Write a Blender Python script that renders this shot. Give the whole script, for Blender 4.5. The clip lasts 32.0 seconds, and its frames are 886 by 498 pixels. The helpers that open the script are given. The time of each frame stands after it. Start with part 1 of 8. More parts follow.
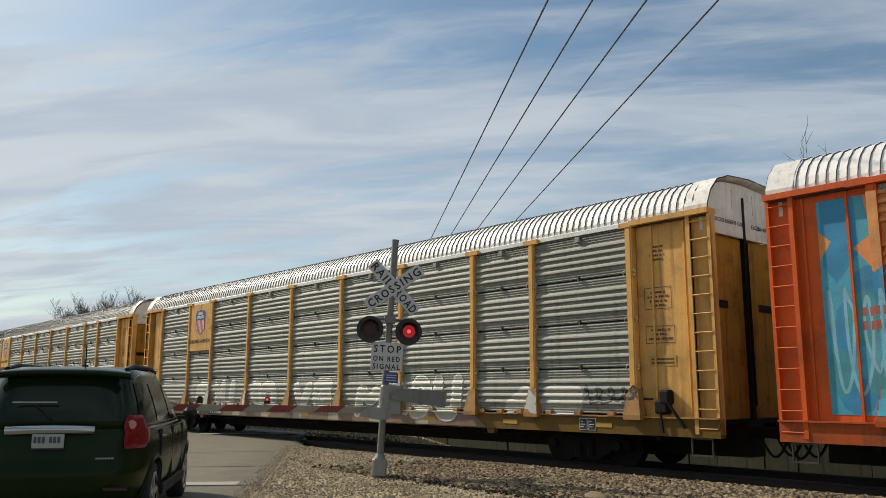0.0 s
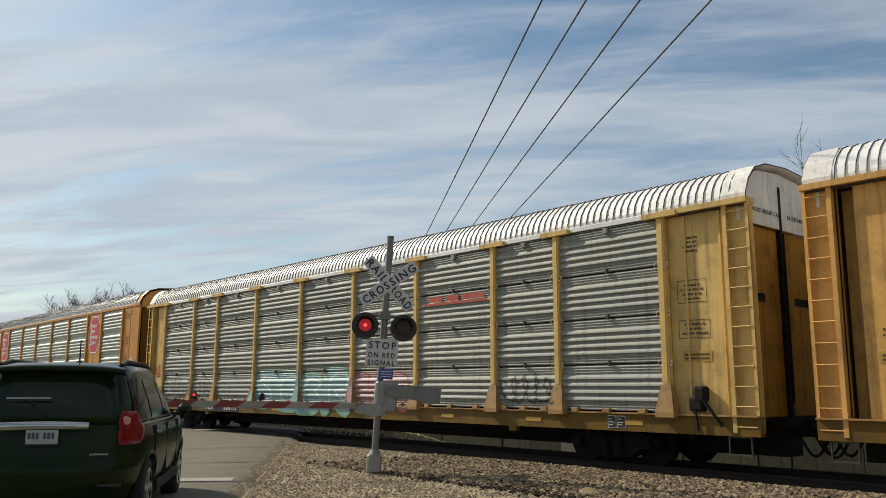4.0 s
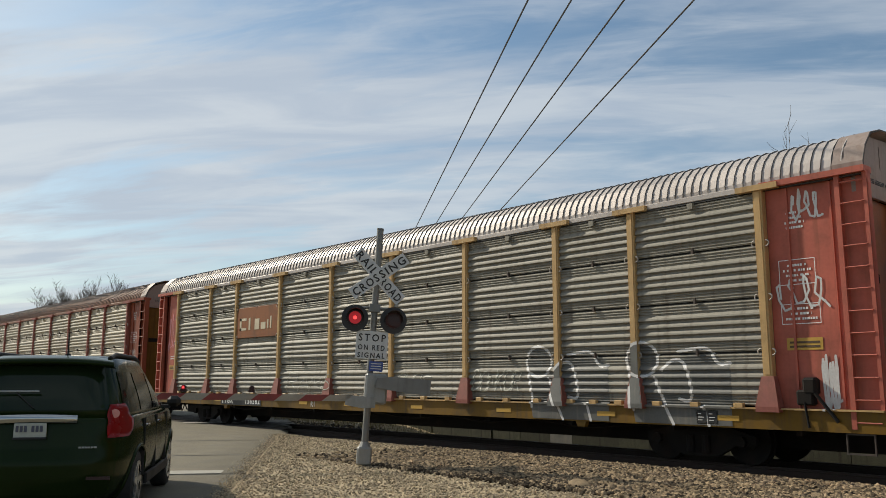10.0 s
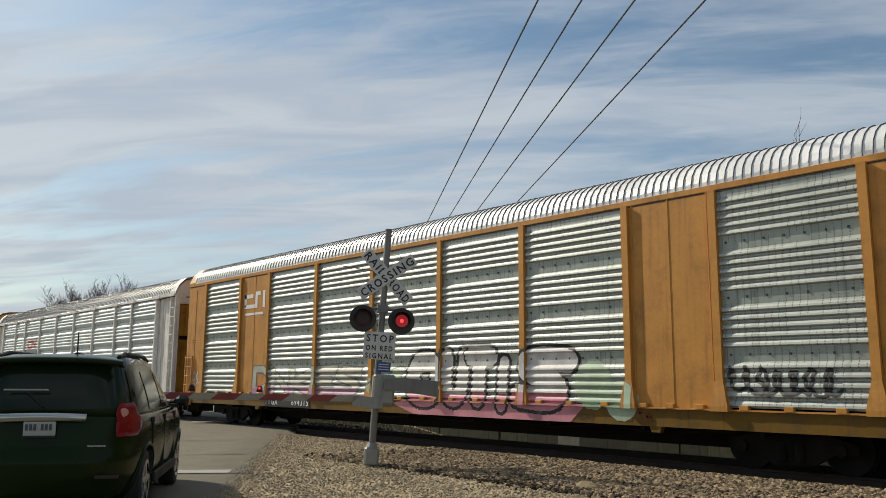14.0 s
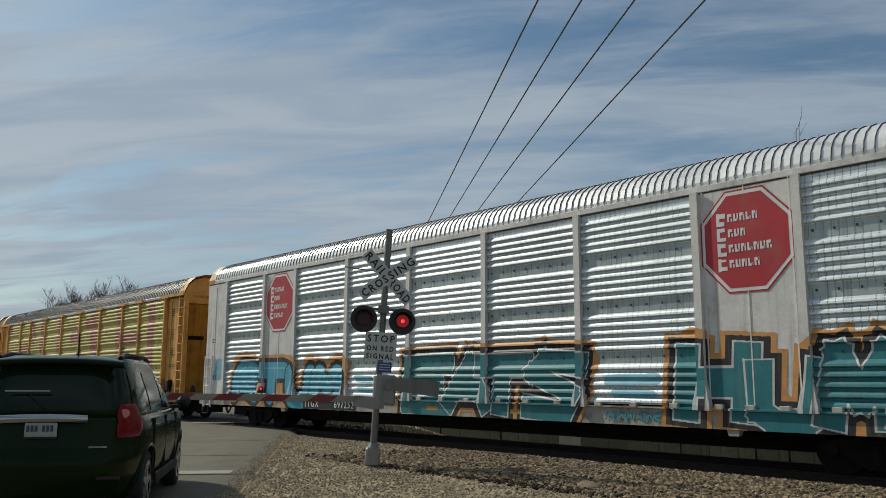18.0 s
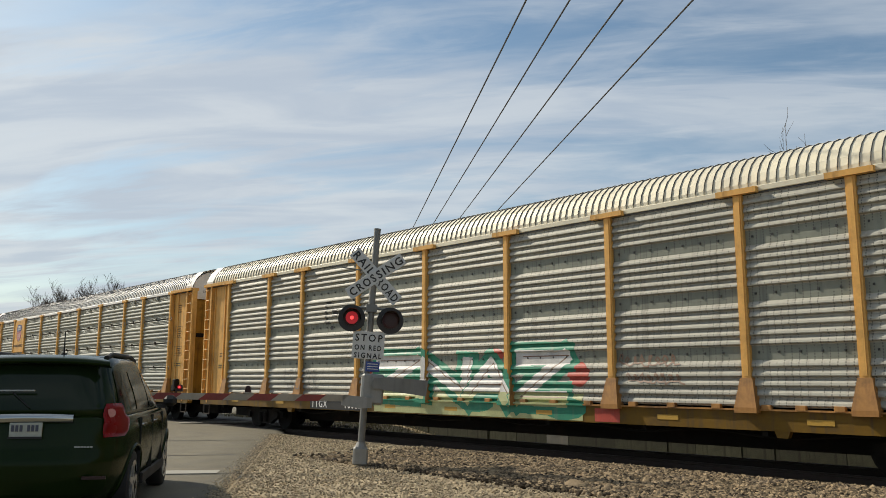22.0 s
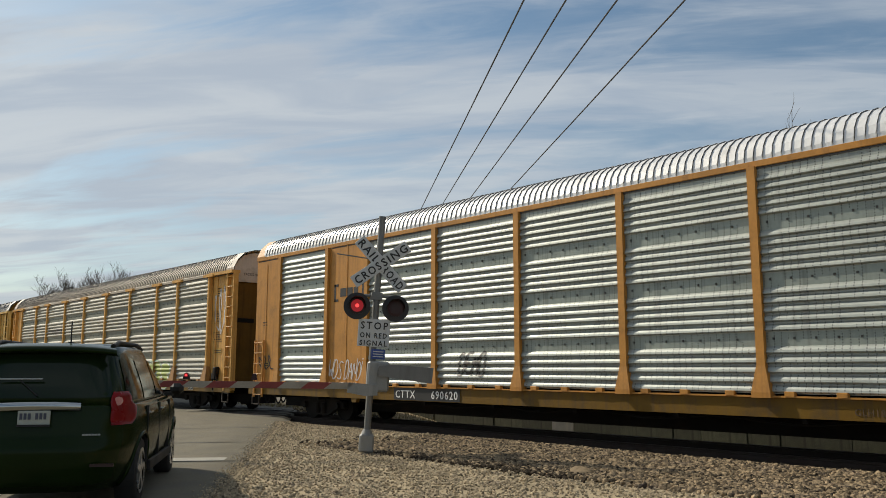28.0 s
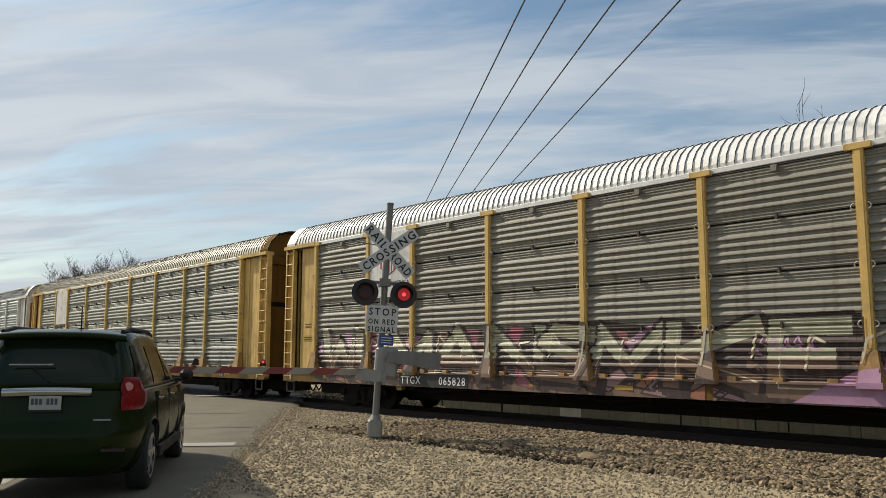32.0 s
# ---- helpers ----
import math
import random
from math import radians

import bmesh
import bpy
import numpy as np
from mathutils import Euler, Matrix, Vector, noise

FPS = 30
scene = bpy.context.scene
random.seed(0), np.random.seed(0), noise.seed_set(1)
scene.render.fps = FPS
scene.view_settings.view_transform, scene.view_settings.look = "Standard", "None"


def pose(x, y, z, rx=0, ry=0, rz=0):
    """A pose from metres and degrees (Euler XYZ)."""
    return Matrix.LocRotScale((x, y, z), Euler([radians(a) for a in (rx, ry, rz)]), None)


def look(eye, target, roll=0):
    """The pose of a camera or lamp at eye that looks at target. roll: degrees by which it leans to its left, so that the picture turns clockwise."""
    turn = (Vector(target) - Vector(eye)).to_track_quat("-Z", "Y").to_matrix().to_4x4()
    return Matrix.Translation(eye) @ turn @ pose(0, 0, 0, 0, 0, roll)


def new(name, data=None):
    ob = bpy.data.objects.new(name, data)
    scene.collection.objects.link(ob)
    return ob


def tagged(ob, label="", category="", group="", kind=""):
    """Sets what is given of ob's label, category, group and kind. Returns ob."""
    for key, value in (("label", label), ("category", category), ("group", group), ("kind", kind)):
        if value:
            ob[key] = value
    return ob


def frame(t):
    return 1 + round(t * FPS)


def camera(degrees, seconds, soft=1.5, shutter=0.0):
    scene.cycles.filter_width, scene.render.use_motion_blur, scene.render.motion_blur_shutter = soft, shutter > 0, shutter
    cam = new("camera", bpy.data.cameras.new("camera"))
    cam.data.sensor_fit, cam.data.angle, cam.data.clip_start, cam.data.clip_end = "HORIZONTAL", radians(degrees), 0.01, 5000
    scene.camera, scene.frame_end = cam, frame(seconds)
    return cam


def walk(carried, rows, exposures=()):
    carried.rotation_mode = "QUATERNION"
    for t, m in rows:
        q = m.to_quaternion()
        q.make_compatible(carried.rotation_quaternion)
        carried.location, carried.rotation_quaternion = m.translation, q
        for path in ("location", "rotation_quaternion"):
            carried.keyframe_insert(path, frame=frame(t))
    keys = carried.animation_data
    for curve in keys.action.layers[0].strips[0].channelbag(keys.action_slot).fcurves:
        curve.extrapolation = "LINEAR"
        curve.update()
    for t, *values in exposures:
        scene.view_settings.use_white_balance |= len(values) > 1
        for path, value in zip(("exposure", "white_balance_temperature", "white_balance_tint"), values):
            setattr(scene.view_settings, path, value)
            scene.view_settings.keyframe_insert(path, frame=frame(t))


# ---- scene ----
EYE = Vector((0.0, 0.0, 1.46))
cam = camera(56.6, 32.0, soft=0.55)
# seconds, turn left of the normal to the track, upward tilt, roll
TURNS = [
    (0, 49.07, 9.90, 0.08),
    (0.5, 49.07, 9.89, 0.10),
    (1, 48.99, 9.89, 0.12),
    (1.5, 48.97, 9.83, 0.13),
    (2, 49.06, 9.78, 0.13),
    (2.5, 49.02, 9.78, 0.14),
    (3, 48.85, 9.72, 0.14),
    (3.5, 48.77, 9.71, 0.15),
    (5.5, 48.53, 9.32, 0.13),
    (6, 48.37, 9.30, 0.11),
    (6.5, 48.23, 9.31, 0.10),
    (7, 48.15, 9.28, 0.08),
    (7.5, 48.04, 9.32, 0.05),
    (8, 48.07, 9.37, 0.02),
    (8.5, 48.07, 9.35, -0.00),
    (9, 48.10, 9.27, -0.01),
    (9.5, 48.04, 9.20, -0.01),
    (10, 48.01, 9.12, 0.02),
    (10.5, 48.05, 9.02, 0.06),
    (11, 48.05, 9.03, 0.11),
    (11.5, 48.06, 8.96, 0.16),
    (12, 48.19, 8.87, 0.21),
    (12.5, 48.47, 8.89, 0.25),
    (13, 48.58, 8.95, 0.30),
    (13.5, 48.55, 9.09, 0.34),
    (14, 48.59, 9.19, 0.37),
    (14.5, 48.66, 9.19, 0.39),
    (16.5, 48.88, 9.27, 0.30),
    (17, 48.86, 9.26, 0.27),
    (17.5, 48.76, 9.23, 0.24),
    (18, 48.64, 9.20, 0.22),
    (18.5, 48.50, 9.21, 0.20),
    (19, 48.40, 9.27, 0.18),
    (19.5, 48.30, 9.30, 0.18),
    (20, 48.12, 9.32, 0.18),
    (20.5, 47.97, 9.37, 0.18),
    (21, 47.93, 9.26, 0.18),
    (21.5, 47.87, 9.19, 0.18),
    (22, 47.80, 9.15, 0.18),
    (22.5, 47.71, 9.11, 0.18),
    (23, 47.62, 9.09, 0.16),
    (23.5, 47.62, 9.09, 0.13),
    (24, 47.61, 9.01, 0.09),
    (24.5, 47.63, 8.91, 0.05),
    (25, 47.58, 8.75, 0.01),
    (25.5, 47.93, 8.66, -0.02),
    (27.5, 48.17, 8.31, 0.00),
    (28, 48.15, 8.29, 0.03),
    (28.5, 48.26, 8.19, 0.05),
    (29, 48.35, 8.09, 0.06),
    (29.5, 48.26, 7.93, 0.08),
    (30, 48.25, 7.80, 0.08),
    (30.5, 48.30, 7.71, 0.09),
    (31, 48.35, 7.57, 0.08),
    (31.5, 48.48, 7.41, 0.08),
    (32, 48.71, 7.34, 0.08),
]

def heading(turn, tilt, roll):
    a, b = radians(turn), radians(tilt)
    way = Vector((-math.sin(a) * math.cos(b), math.cos(a) * math.cos(b), math.sin(b)))
    return look(EYE, EYE + way * 10, roll)


EXPOSURES = [(0, 0.0, 6500, 8), (6, 0.0, 6500, 8), (8, -0.12, 6450, 8), (9, -0.05, 6450, 8), (11, 0.12, 6500, 8), (13, 0.1, 6500, 8), (14, -0.05, 6500, 8), (16.5, -0.38, 6200, 6),
             (17.5, -0.47, 6100, 5), (19.0, -0.52, 6050, 5), (19.5, -0.33, 6300, 7), (20.0, 0.1, 6550, 8), (25, 0.1, 6550, 8), (28, -0.08, 6550, 8), (29, -0.1, 6550, 8),
             (30, 0.05, 6550, 8), (32, 0.06, 6550, 8)]
walk(cam, [(t, heading(a, b, c)) for t, a, b, c in TURNS], EXPOSURES)

# ---- light ----
SUN_EL, SUN_TURN = 37.0, 14.0          # height; how far the light leans from the track towards the cars
sun_way = Vector((math.cos(radians(SUN_TURN)) * math.cos(radians(SUN_EL)),
                  math.sin(radians(SUN_TURN)) * math.cos(radians(SUN_EL)), -math.sin(radians(SUN_EL))))
sun = new("sun", bpy.data.lights.new("sun", "SUN"))
sun.data.energy, sun.data.angle, sun.data.color = 4.8, radians(0.9), (1.0, 0.90, 0.75)
sun.matrix_world = look((0, 0, 40), Vector((0, 0, 40)) + sun_way)

world = bpy.data.worlds.new("sky")
scene.world = world
world.use_nodes = True
wn, wl = world.node_tree.nodes, world.node_tree.links
wn.clear()


def wnode(kind, **values):
    n = wn.new(kind)
    for k, v in values.items():
        n.inputs[k].default_value = v
    return n


sky = wn.new("ShaderNodeTexSky")
sky.sky_type, sky.sun_disc = "NISHITA", False
sky.sun_elevation = radians(SUN_EL)
sky.sun_rotation = math.atan2(-sun_way.x, -sun_way.y)
sky.dust_density, sky.ozone_density, sky.air_density = 1.5, 1.4, 1.0
tc = wn.new("ShaderNodeTexCoord")


# cloud layers: scale, stretch, way of the streaks, detail, thin from, thick from, place in the pattern
BROAD = (0.607, 3.47, 36.4, 7, 0.36, 0.62, (8.87, 17.9, 0))
WISPS = (2.2, 3.4, 37.4, 9, 0.42, 0.72, (9.4, 1.89, 0), 0.58, 0.8)
THICK = (1.5, 3.0, 44, 7, 0.36, 0.66, (5.2, 3.6, 0))


def cloud_layer(scale, stretch, turn, detail, low, high, seed, rough=0.55, bend=0.5):
    """Streaked cloud cover on a flat sheet far above: direction divided by its height, with the streaks along 'turn'."""
    sep = wn.new("ShaderNodeSeparateXYZ")
    wl.new(tc.outputs["Generated"], sep.inputs[0])
    up = wn.new("ShaderNodeMath"); up.operation = "MAXIMUM"; up.inputs[1].default_value = 0.0
    wl.new(sep.outputs["Z"], up.inputs[0])
    lift = wn.new("ShaderNodeMath"); lift.operation = "ADD"; lift.inputs[1].default_value = 0.16
    wl.new(up.outputs[0], lift.inputs[0])
    div = wn.new("ShaderNodeVectorMath"); div.operation = "DIVIDE"
    comb = wn.new("ShaderNodeCombineXYZ")
    for i in range(3):
        wl.new(lift.outputs[0], comb.inputs[i])
    wl.new(tc.outputs["Generated"], div.inputs[0])
    wl.new(comb.outputs[0], div.inputs[1])
    spin = wn.new("ShaderNodeVectorRotate"); spin.rotation_type = "Z_AXIS"
    spin.inputs["Angle"].default_value = radians(-turn)
    wl.new(div.outputs[0], spin.inputs["Vector"])
    mp = wn.new("ShaderNodeMapping")
    mp.inputs["Scale"].default_value = (scale, scale * stretch, 0.0)
    mp.inputs["Location"].default_value = seed
    wl.new(spin.outputs[0], mp.inputs["Vector"])
    nz = wnode("ShaderNodeTexNoise", Scale=1.0, Detail=detail, Roughness=rough, Distortion=bend)
    wl.new(mp.outputs[0], nz.inputs["Vector"])
    rg = wnode("ShaderNodeMapRange")
    rg.interpolation_type = "SMOOTHSTEP"
    rg.inputs["From Min"].default_value, rg.inputs["From Max"].default_value = low, high
    wl.new(nz.outputs["Fac"], rg.inputs["Value"])
    return rg.outputs["Result"]


c1 = cloud_layer(*BROAD)
c2 = cloud_layer(*WISPS)
addc = wn.new("ShaderNodeMath"); addc.operation = "MULTIPLY_ADD"
addc.inputs[1].default_value = 0.45
wl.new(c2, addc.inputs[0]); wl.new(c1, addc.inputs[2])
# thicker veil towards the horizon
sepz = wn.new("ShaderNodeSeparateXYZ")
wl.new(tc.outputs["Generated"], sepz.inputs[0])
veil = wnode("ShaderNodeMapRange")
veil.inputs["From Min"].default_value, veil.inputs["From Max"].default_value = 0.0, 0.30
veil.inputs["To Min"].default_value, veil.inputs["To Max"].default_value = 0.50, 0.0
wl.new(sepz.outputs["Z"], veil.inputs["Value"])
tot = wn.new("ShaderNodeMath"); tot.operation = "ADD"; tot.use_clamp = True
wl.new(addc.outputs[0], tot.inputs[0]); wl.new(veil.outputs["Result"], tot.inputs[1])
# thin cloud is brighter round the sun
glare = wn.new("ShaderNodeVectorMath"); glare.operation = "DOT_PRODUCT"
glare.inputs[1].default_value = -sun_way
wl.new(tc.outputs["Generated"], glare.inputs[0])
ring = wnode("ShaderNodeMapRange")
ring.interpolation_type = "SMOOTHSTEP"
ring.inputs["From Min"].default_value, ring.inputs["From Max"].default_value = 0.25, 0.95
ring.inputs["To Min"].default_value, ring.inputs["To Max"].default_value = 0.75, 1.1
wl.new(glare.outputs["Value"], ring.inputs["Value"])
round_sun = wn.new("ShaderNodeMath"); round_sun.operation = "MULTIPLY"; round_sun.use_clamp = True
wl.new(tot.outputs[0], round_sun.inputs[0]); wl.new(ring.outputs["Result"], round_sun.inputs[1])
cover = wn.new("ShaderNodeMath"); cover.operation = "MULTIPLY"; cover.inputs[1].default_value = 0.88
wl.new(round_sun.outputs[0], cover.inputs[0])
mixsky = wn.new("ShaderNodeMix"); mixsky.data_type = "RGBA"
wl.new(cover.outputs[0], mixsky.inputs["Factor"])
clear = wn.new("ShaderNodeVectorMath"); clear.operation = "MULTIPLY"
clear.inputs[1].default_value = (0.88, 1.0, 1.0)
wl.new(sky.outputs[0], clear.inputs[0])
wl.new(clear.outputs[0], mixsky.inputs["A"])
# thick and thin in the cloud sheet
c3 = cloud_layer(*THICK)
sheet_tone = wn.new("ShaderNodeMix"); sheet_tone.data_type = "RGBA"
sheet_tone.inputs["A"].default_value = (4.7, 5.25, 6.1, 1)
sheet_tone.inputs["B"].default_value = (6.1, 6.45, 6.9, 1)
wl.new(c3, sheet_tone.inputs["Factor"])
wl.new(sheet_tone.outputs["Result"], mixsky.inputs["B"])
bg = wnode("ShaderNodeBackground", Strength=0.10)
wl.new(mixsky.outputs["Result"], bg.inputs["Color"])
wout = wn.new("ShaderNodeOutputWorld")
wl.new(bg.outputs[0], wout.inputs[0])
scene.view_settings.exposure = 0.0

# ---- materials ----


def material(name, color, rough=0.6, metal=0.0, vary=0.15, scale=3.0, dirt=None, dirt_amount=0.0, streak=0.0,
             bump=0.0, bump_scale=60.0, spec=0.5, coat=0.0, cell=False, between=0.0, dots=0.0, grime=0.0):
    """Painted, metal or mineral surface: grain at two scales, streaks or blotches of dirt, fine relief."""
    m = bpy.data.materials.new(name)
    m.use_nodes = True
    nt, nn, ln = m.node_tree, m.node_tree.nodes, m.node_tree.links
    bsdf = nn["Principled BSDF"]
    bsdf.inputs["Roughness"].default_value, bsdf.inputs["Metallic"].default_value = rough, metal
    bsdf.inputs["Specular IOR Level"].default_value = spec
    bsdf.inputs["Coat Weight"].default_value = coat
    tex = nn.new("ShaderNodeTexCoord")
    n1 = nn.new("ShaderNodeTexNoise")
    n1.inputs["Scale"].default_value, n1.inputs["Detail"].default_value = scale, 6
    n2 = nn.new("ShaderNodeTexNoise")
    n2.inputs["Scale"].default_value, n2.inputs["Detail"].default_value = scale * 14, 3
    ln.new(tex.outputs["Object"], n1.inputs["Vector"]); ln.new(tex.outputs["Object"], n2.inputs["Vector"])
    mixn = nn.new("ShaderNodeMath"); mixn.operation = "MULTIPLY_ADD"; mixn.inputs[1].default_value = 0.45
    ln.new(n2.outputs["Fac"], mixn.inputs[0]); ln.new(n1.outputs["Fac"], mixn.inputs[2])
    rg = nn.new("ShaderNodeMapRange")
    rg.inputs["From Min"].default_value, rg.inputs["From Max"].default_value = 0.45, 1.0
    rg.inputs["To Min"].default_value, rg.inputs["To Max"].default_value = 1 - vary, 1 + vary
    ln.new(mixn.outputs[0], rg.inputs["Value"])
    src = rg.outputs["Result"]
    if between:
        info = nn.new("ShaderNodeObjectInfo") if not cell else nn.new("ShaderNodeNewGeometry")
        ir = nn.new("ShaderNodeMapRange")
        ir.inputs["To Min"].default_value, ir.inputs["To Max"].default_value = 1 - between, 1 + between
        ln.new(info.outputs["Random Per Island" if cell else "Random"], ir.inputs["Value"])
        mu = nn.new("ShaderNodeMath"); mu.operation = "MULTIPLY"
        ln.new(src, mu.inputs[0]); ln.new(ir.outputs["Result"], mu.inputs[1]); src = mu.outputs[0]
    hs = nn.new("ShaderNodeVectorMath"); hs.operation = "SCALE"
    hs.inputs[0].default_value = color
    ln.new(src, hs.inputs["Scale"])
    out = hs.outputs[0]
    if dirt is not None:
        n3 = nn.new("ShaderNodeTexNoise")
        n3.inputs["Scale"].default_value, n3.inputs["Detail"].default_value = 1.0, 8
        mp = nn.new("ShaderNodeMapping")
        mp.inputs["Scale"].default_value = (9, 9, 0.55) if streak else (1.7, 1.7, 1.7)
        ln.new(tex.outputs["Object"], mp.inputs["Vector"]); ln.new(mp.outputs[0], n3.inputs["Vector"])
        r3 = nn.new("ShaderNodeMapRange"); r3.interpolation_type = "SMOOTHSTEP"
        r3.inputs["From Min"].default_value, r3.inputs["From Max"].default_value = 0.48, 0.78
        r3.inputs["To Max"].default_value = dirt_amount
        ln.new(n3.outputs["Fac"], r3.inputs["Value"])
        mx = nn.new("ShaderNodeMix"); mx.data_type = "RGBA"
        ln.new(r3.outputs["Result"], mx.inputs["Factor"]); ln.new(out, mx.inputs["A"])
        mx.inputs["B"].default_value = (*dirt, 1)
        out = mx.outputs["Result"]
    if grime:
        # dark blotches of old road dirt
        n5 = nn.new("ShaderNodeTexNoise")
        n5.inputs["Scale"].default_value, n5.inputs["Detail"].default_value, n5.inputs["Roughness"].default_value = 1.6, 9, 0.65
        ln.new(tex.outputs["Object"], n5.inputs["Vector"])
        r5 = nn.new("ShaderNodeMapRange"); r5.interpolation_type = "SMOOTHSTEP"
        r5.inputs["From Min"].default_value, r5.inputs["From Max"].default_value = 0.46, 0.72
        r5.inputs["To Max"].default_value = grime
        ln.new(n5.outputs["Fac"], r5.inputs["Value"])
        mx = nn.new("ShaderNodeMix"); mx.data_type = "RGBA"
        ln.new(r5.outputs["Result"], mx.inputs["Factor"]); ln.new(out, mx.inputs["A"])
        mx.inputs["B"].default_value = (0.05, 0.036, 0.022, 1)
        out = mx.outputs["Result"]
    if dots:
        # rows of small punched holes in the sheet
        sp = nn.new("ShaderNodeSeparateXYZ")
        ln.new(tex.outputs["Object"], sp.inputs[0])
        masks = []
        for axis, pitch, share in (("X", 0.125, 0.075), ("Z", 0.047, 0.27)):
            dv = nn.new("ShaderNodeMath"); dv.operation = "DIVIDE"; dv.inputs[1].default_value = pitch
            fr = nn.new("ShaderNodeMath"); fr.operation = "FRACT"
            ce = nn.new("ShaderNodeMath"); ce.operation = "SUBTRACT"; ce.inputs[1].default_value = 0.5
            ab = nn.new("ShaderNodeMath"); ab.operation = "ABSOLUTE"
            lt = nn.new("ShaderNodeMath"); lt.operation = "LESS_THAN"; lt.inputs[1].default_value = share
            ln.new(sp.outputs[axis], dv.inputs[0]); ln.new(dv.outputs[0], fr.inputs[0]); ln.new(fr.outputs[0], ce.inputs[0])
            ln.new(ce.outputs[0], ab.inputs[0]); ln.new(ab.outputs[0], lt.inputs[0])
            masks.append(lt)
        n6 = nn.new("ShaderNodeTexNoise")
        n6.inputs["Scale"].default_value, n6.inputs["Detail"].default_value = 3.0, 2
        ln.new(tex.outputs["Object"], n6.inputs["Vector"])
        gt = nn.new("ShaderNodeMath"); gt.operation = "GREATER_THAN"; gt.inputs[1].default_value = 0.46
        ln.new(n6.outputs["Fac"], gt.inputs[0])
        both = nn.new("ShaderNodeMath"); both.operation = "MULTIPLY"
        ln.new(masks[0].outputs[0], both.inputs[0]); ln.new(masks[1].outputs[0], both.inputs[1])
        lt = nn.new("ShaderNodeMath"); lt.operation = "MULTIPLY"
        ln.new(both.outputs[0], lt.inputs[0]); ln.new(gt.outputs[0], lt.inputs[1])
        fa = nn.new("ShaderNodeMath"); fa.operation = "MULTIPLY"; fa.inputs[1].default_value = dots
        ln.new(lt.outputs[0], fa.inputs[0])
        mx = nn.new("ShaderNodeMix"); mx.data_type = "RGBA"
        ln.new(fa.outputs[0], mx.inputs["Factor"]); ln.new(out, mx.inputs["A"])
        mx.inputs["B"].default_value = (0.03, 0.03, 0.03, 1)
        out = mx.outputs["Result"]
    ln.new(out, bsdf.inputs["Base Color"])
    rr = nn.new("ShaderNodeMapRange")
    rr.inputs["To Min"].default_value, rr.inputs["To Max"].default_value = max(rough - 0.12, 0.03), min(rough + 0.12, 1)
    ln.new(n1.outputs["Fac"], rr.inputs["Value"]); ln.new(rr.outputs["Result"], bsdf.inputs["Roughness"])
    if bump:
        n4 = nn.new("ShaderNodeTexNoise")
        n4.inputs["Scale"].default_value, n4.inputs["Detail"].default_value = bump_scale, 4
        ln.new(tex.outputs["Object"], n4.inputs["Vector"])
        b = nn.new("ShaderNodeBump")
        b.inputs["Strength"].default_value, b.inputs["Distance"].default_value = bump, 0.02
        ln.new(n4.outputs["Fac"], b.inputs["Height"]); ln.new(b.outputs[0], bsdf.inputs["Normal"])
    return m


def glow(name, color, strength):
    m = bpy.data.materials.new(name)
    m.use_nodes = True
    b = m.node_tree.nodes["Principled BSDF"]
    b.inputs["Base Color"].default_value = (*color, 1)
    b.inputs["Emission Color"].default_value, b.inputs["Emission Strength"].default_value = (*color, 1), strength
    return m


RUST, SOOT, DUST = (0.13, 0.06, 0.03), (0.04, 0.035, 0.03), (0.26, 0.22, 0.17)


def paint(name, color, wear=0.45, dirt=RUST, grime=0.35, rough=0.55, spec=0.3):
    return material(name, color, rough, 0.0, 0.16, 1.3, dirt, wear, 1.0, 0.05, 40, spec=spec, grime=grime)


PAINT = {
    "yellow": paint("yellow_paint", (0.66, 0.365, 0.10)),
    "pale_yellow": paint("pale_yellow_paint", (0.64, 0.43, 0.14)),
    "ochre": paint("ochre_paint", (0.50, 0.235, 0.05), 0.35),
    "orange": paint("orange_paint", (0.62, 0.10, 0.012), 0.3),
    "maroon": paint("maroon_paint", (0.21, 0.052, 0.026), 0.4),
    "dusty_red": paint("dusty_red_paint", (0.25, 0.085, 0.065), 0.5),
    "faded_red": paint("faded_red_paint", (0.40, 0.105, 0.07), 0.4),
    "tan": paint("tan_paint", (0.46, 0.30, 0.13), 0.4),
    "white": paint("white_paint", (0.70, 0.68, 0.64), 0.35, RUST, 0.25),
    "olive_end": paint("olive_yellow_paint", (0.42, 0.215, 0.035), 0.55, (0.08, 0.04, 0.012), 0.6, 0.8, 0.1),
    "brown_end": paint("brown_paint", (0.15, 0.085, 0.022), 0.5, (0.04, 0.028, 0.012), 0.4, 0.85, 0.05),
    "rust": paint("rust_brown_paint", (0.25, 0.09, 0.03), 0.4),
    "cream": paint("cream_paint", (0.55, 0.50, 0.43), 0.4),
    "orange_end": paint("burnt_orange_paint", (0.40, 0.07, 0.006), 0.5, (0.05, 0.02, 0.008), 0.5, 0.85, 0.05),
    "taupe": paint("taupe_paint", (0.25, 0.20, 0.175), 0.4),
    "blue": paint("blue_paint", (0.03, 0.19, 0.36), 0.3, SOOT),
}

# the sills are caked with old dirt
SILL = {k: paint(k + "_sill_paint", c, 0.5, SOOT, 0.6) for k, c in {
    "yellow": (0.15, 0.080, 0.004), "pale_yellow": (0.16, 0.088, 0.006), "ochre": (0.155, 0.082, 0.004), "orange": (0.42, 0.075, 0.010), "white": (0.42, 0.39, 0.34)}.items()}

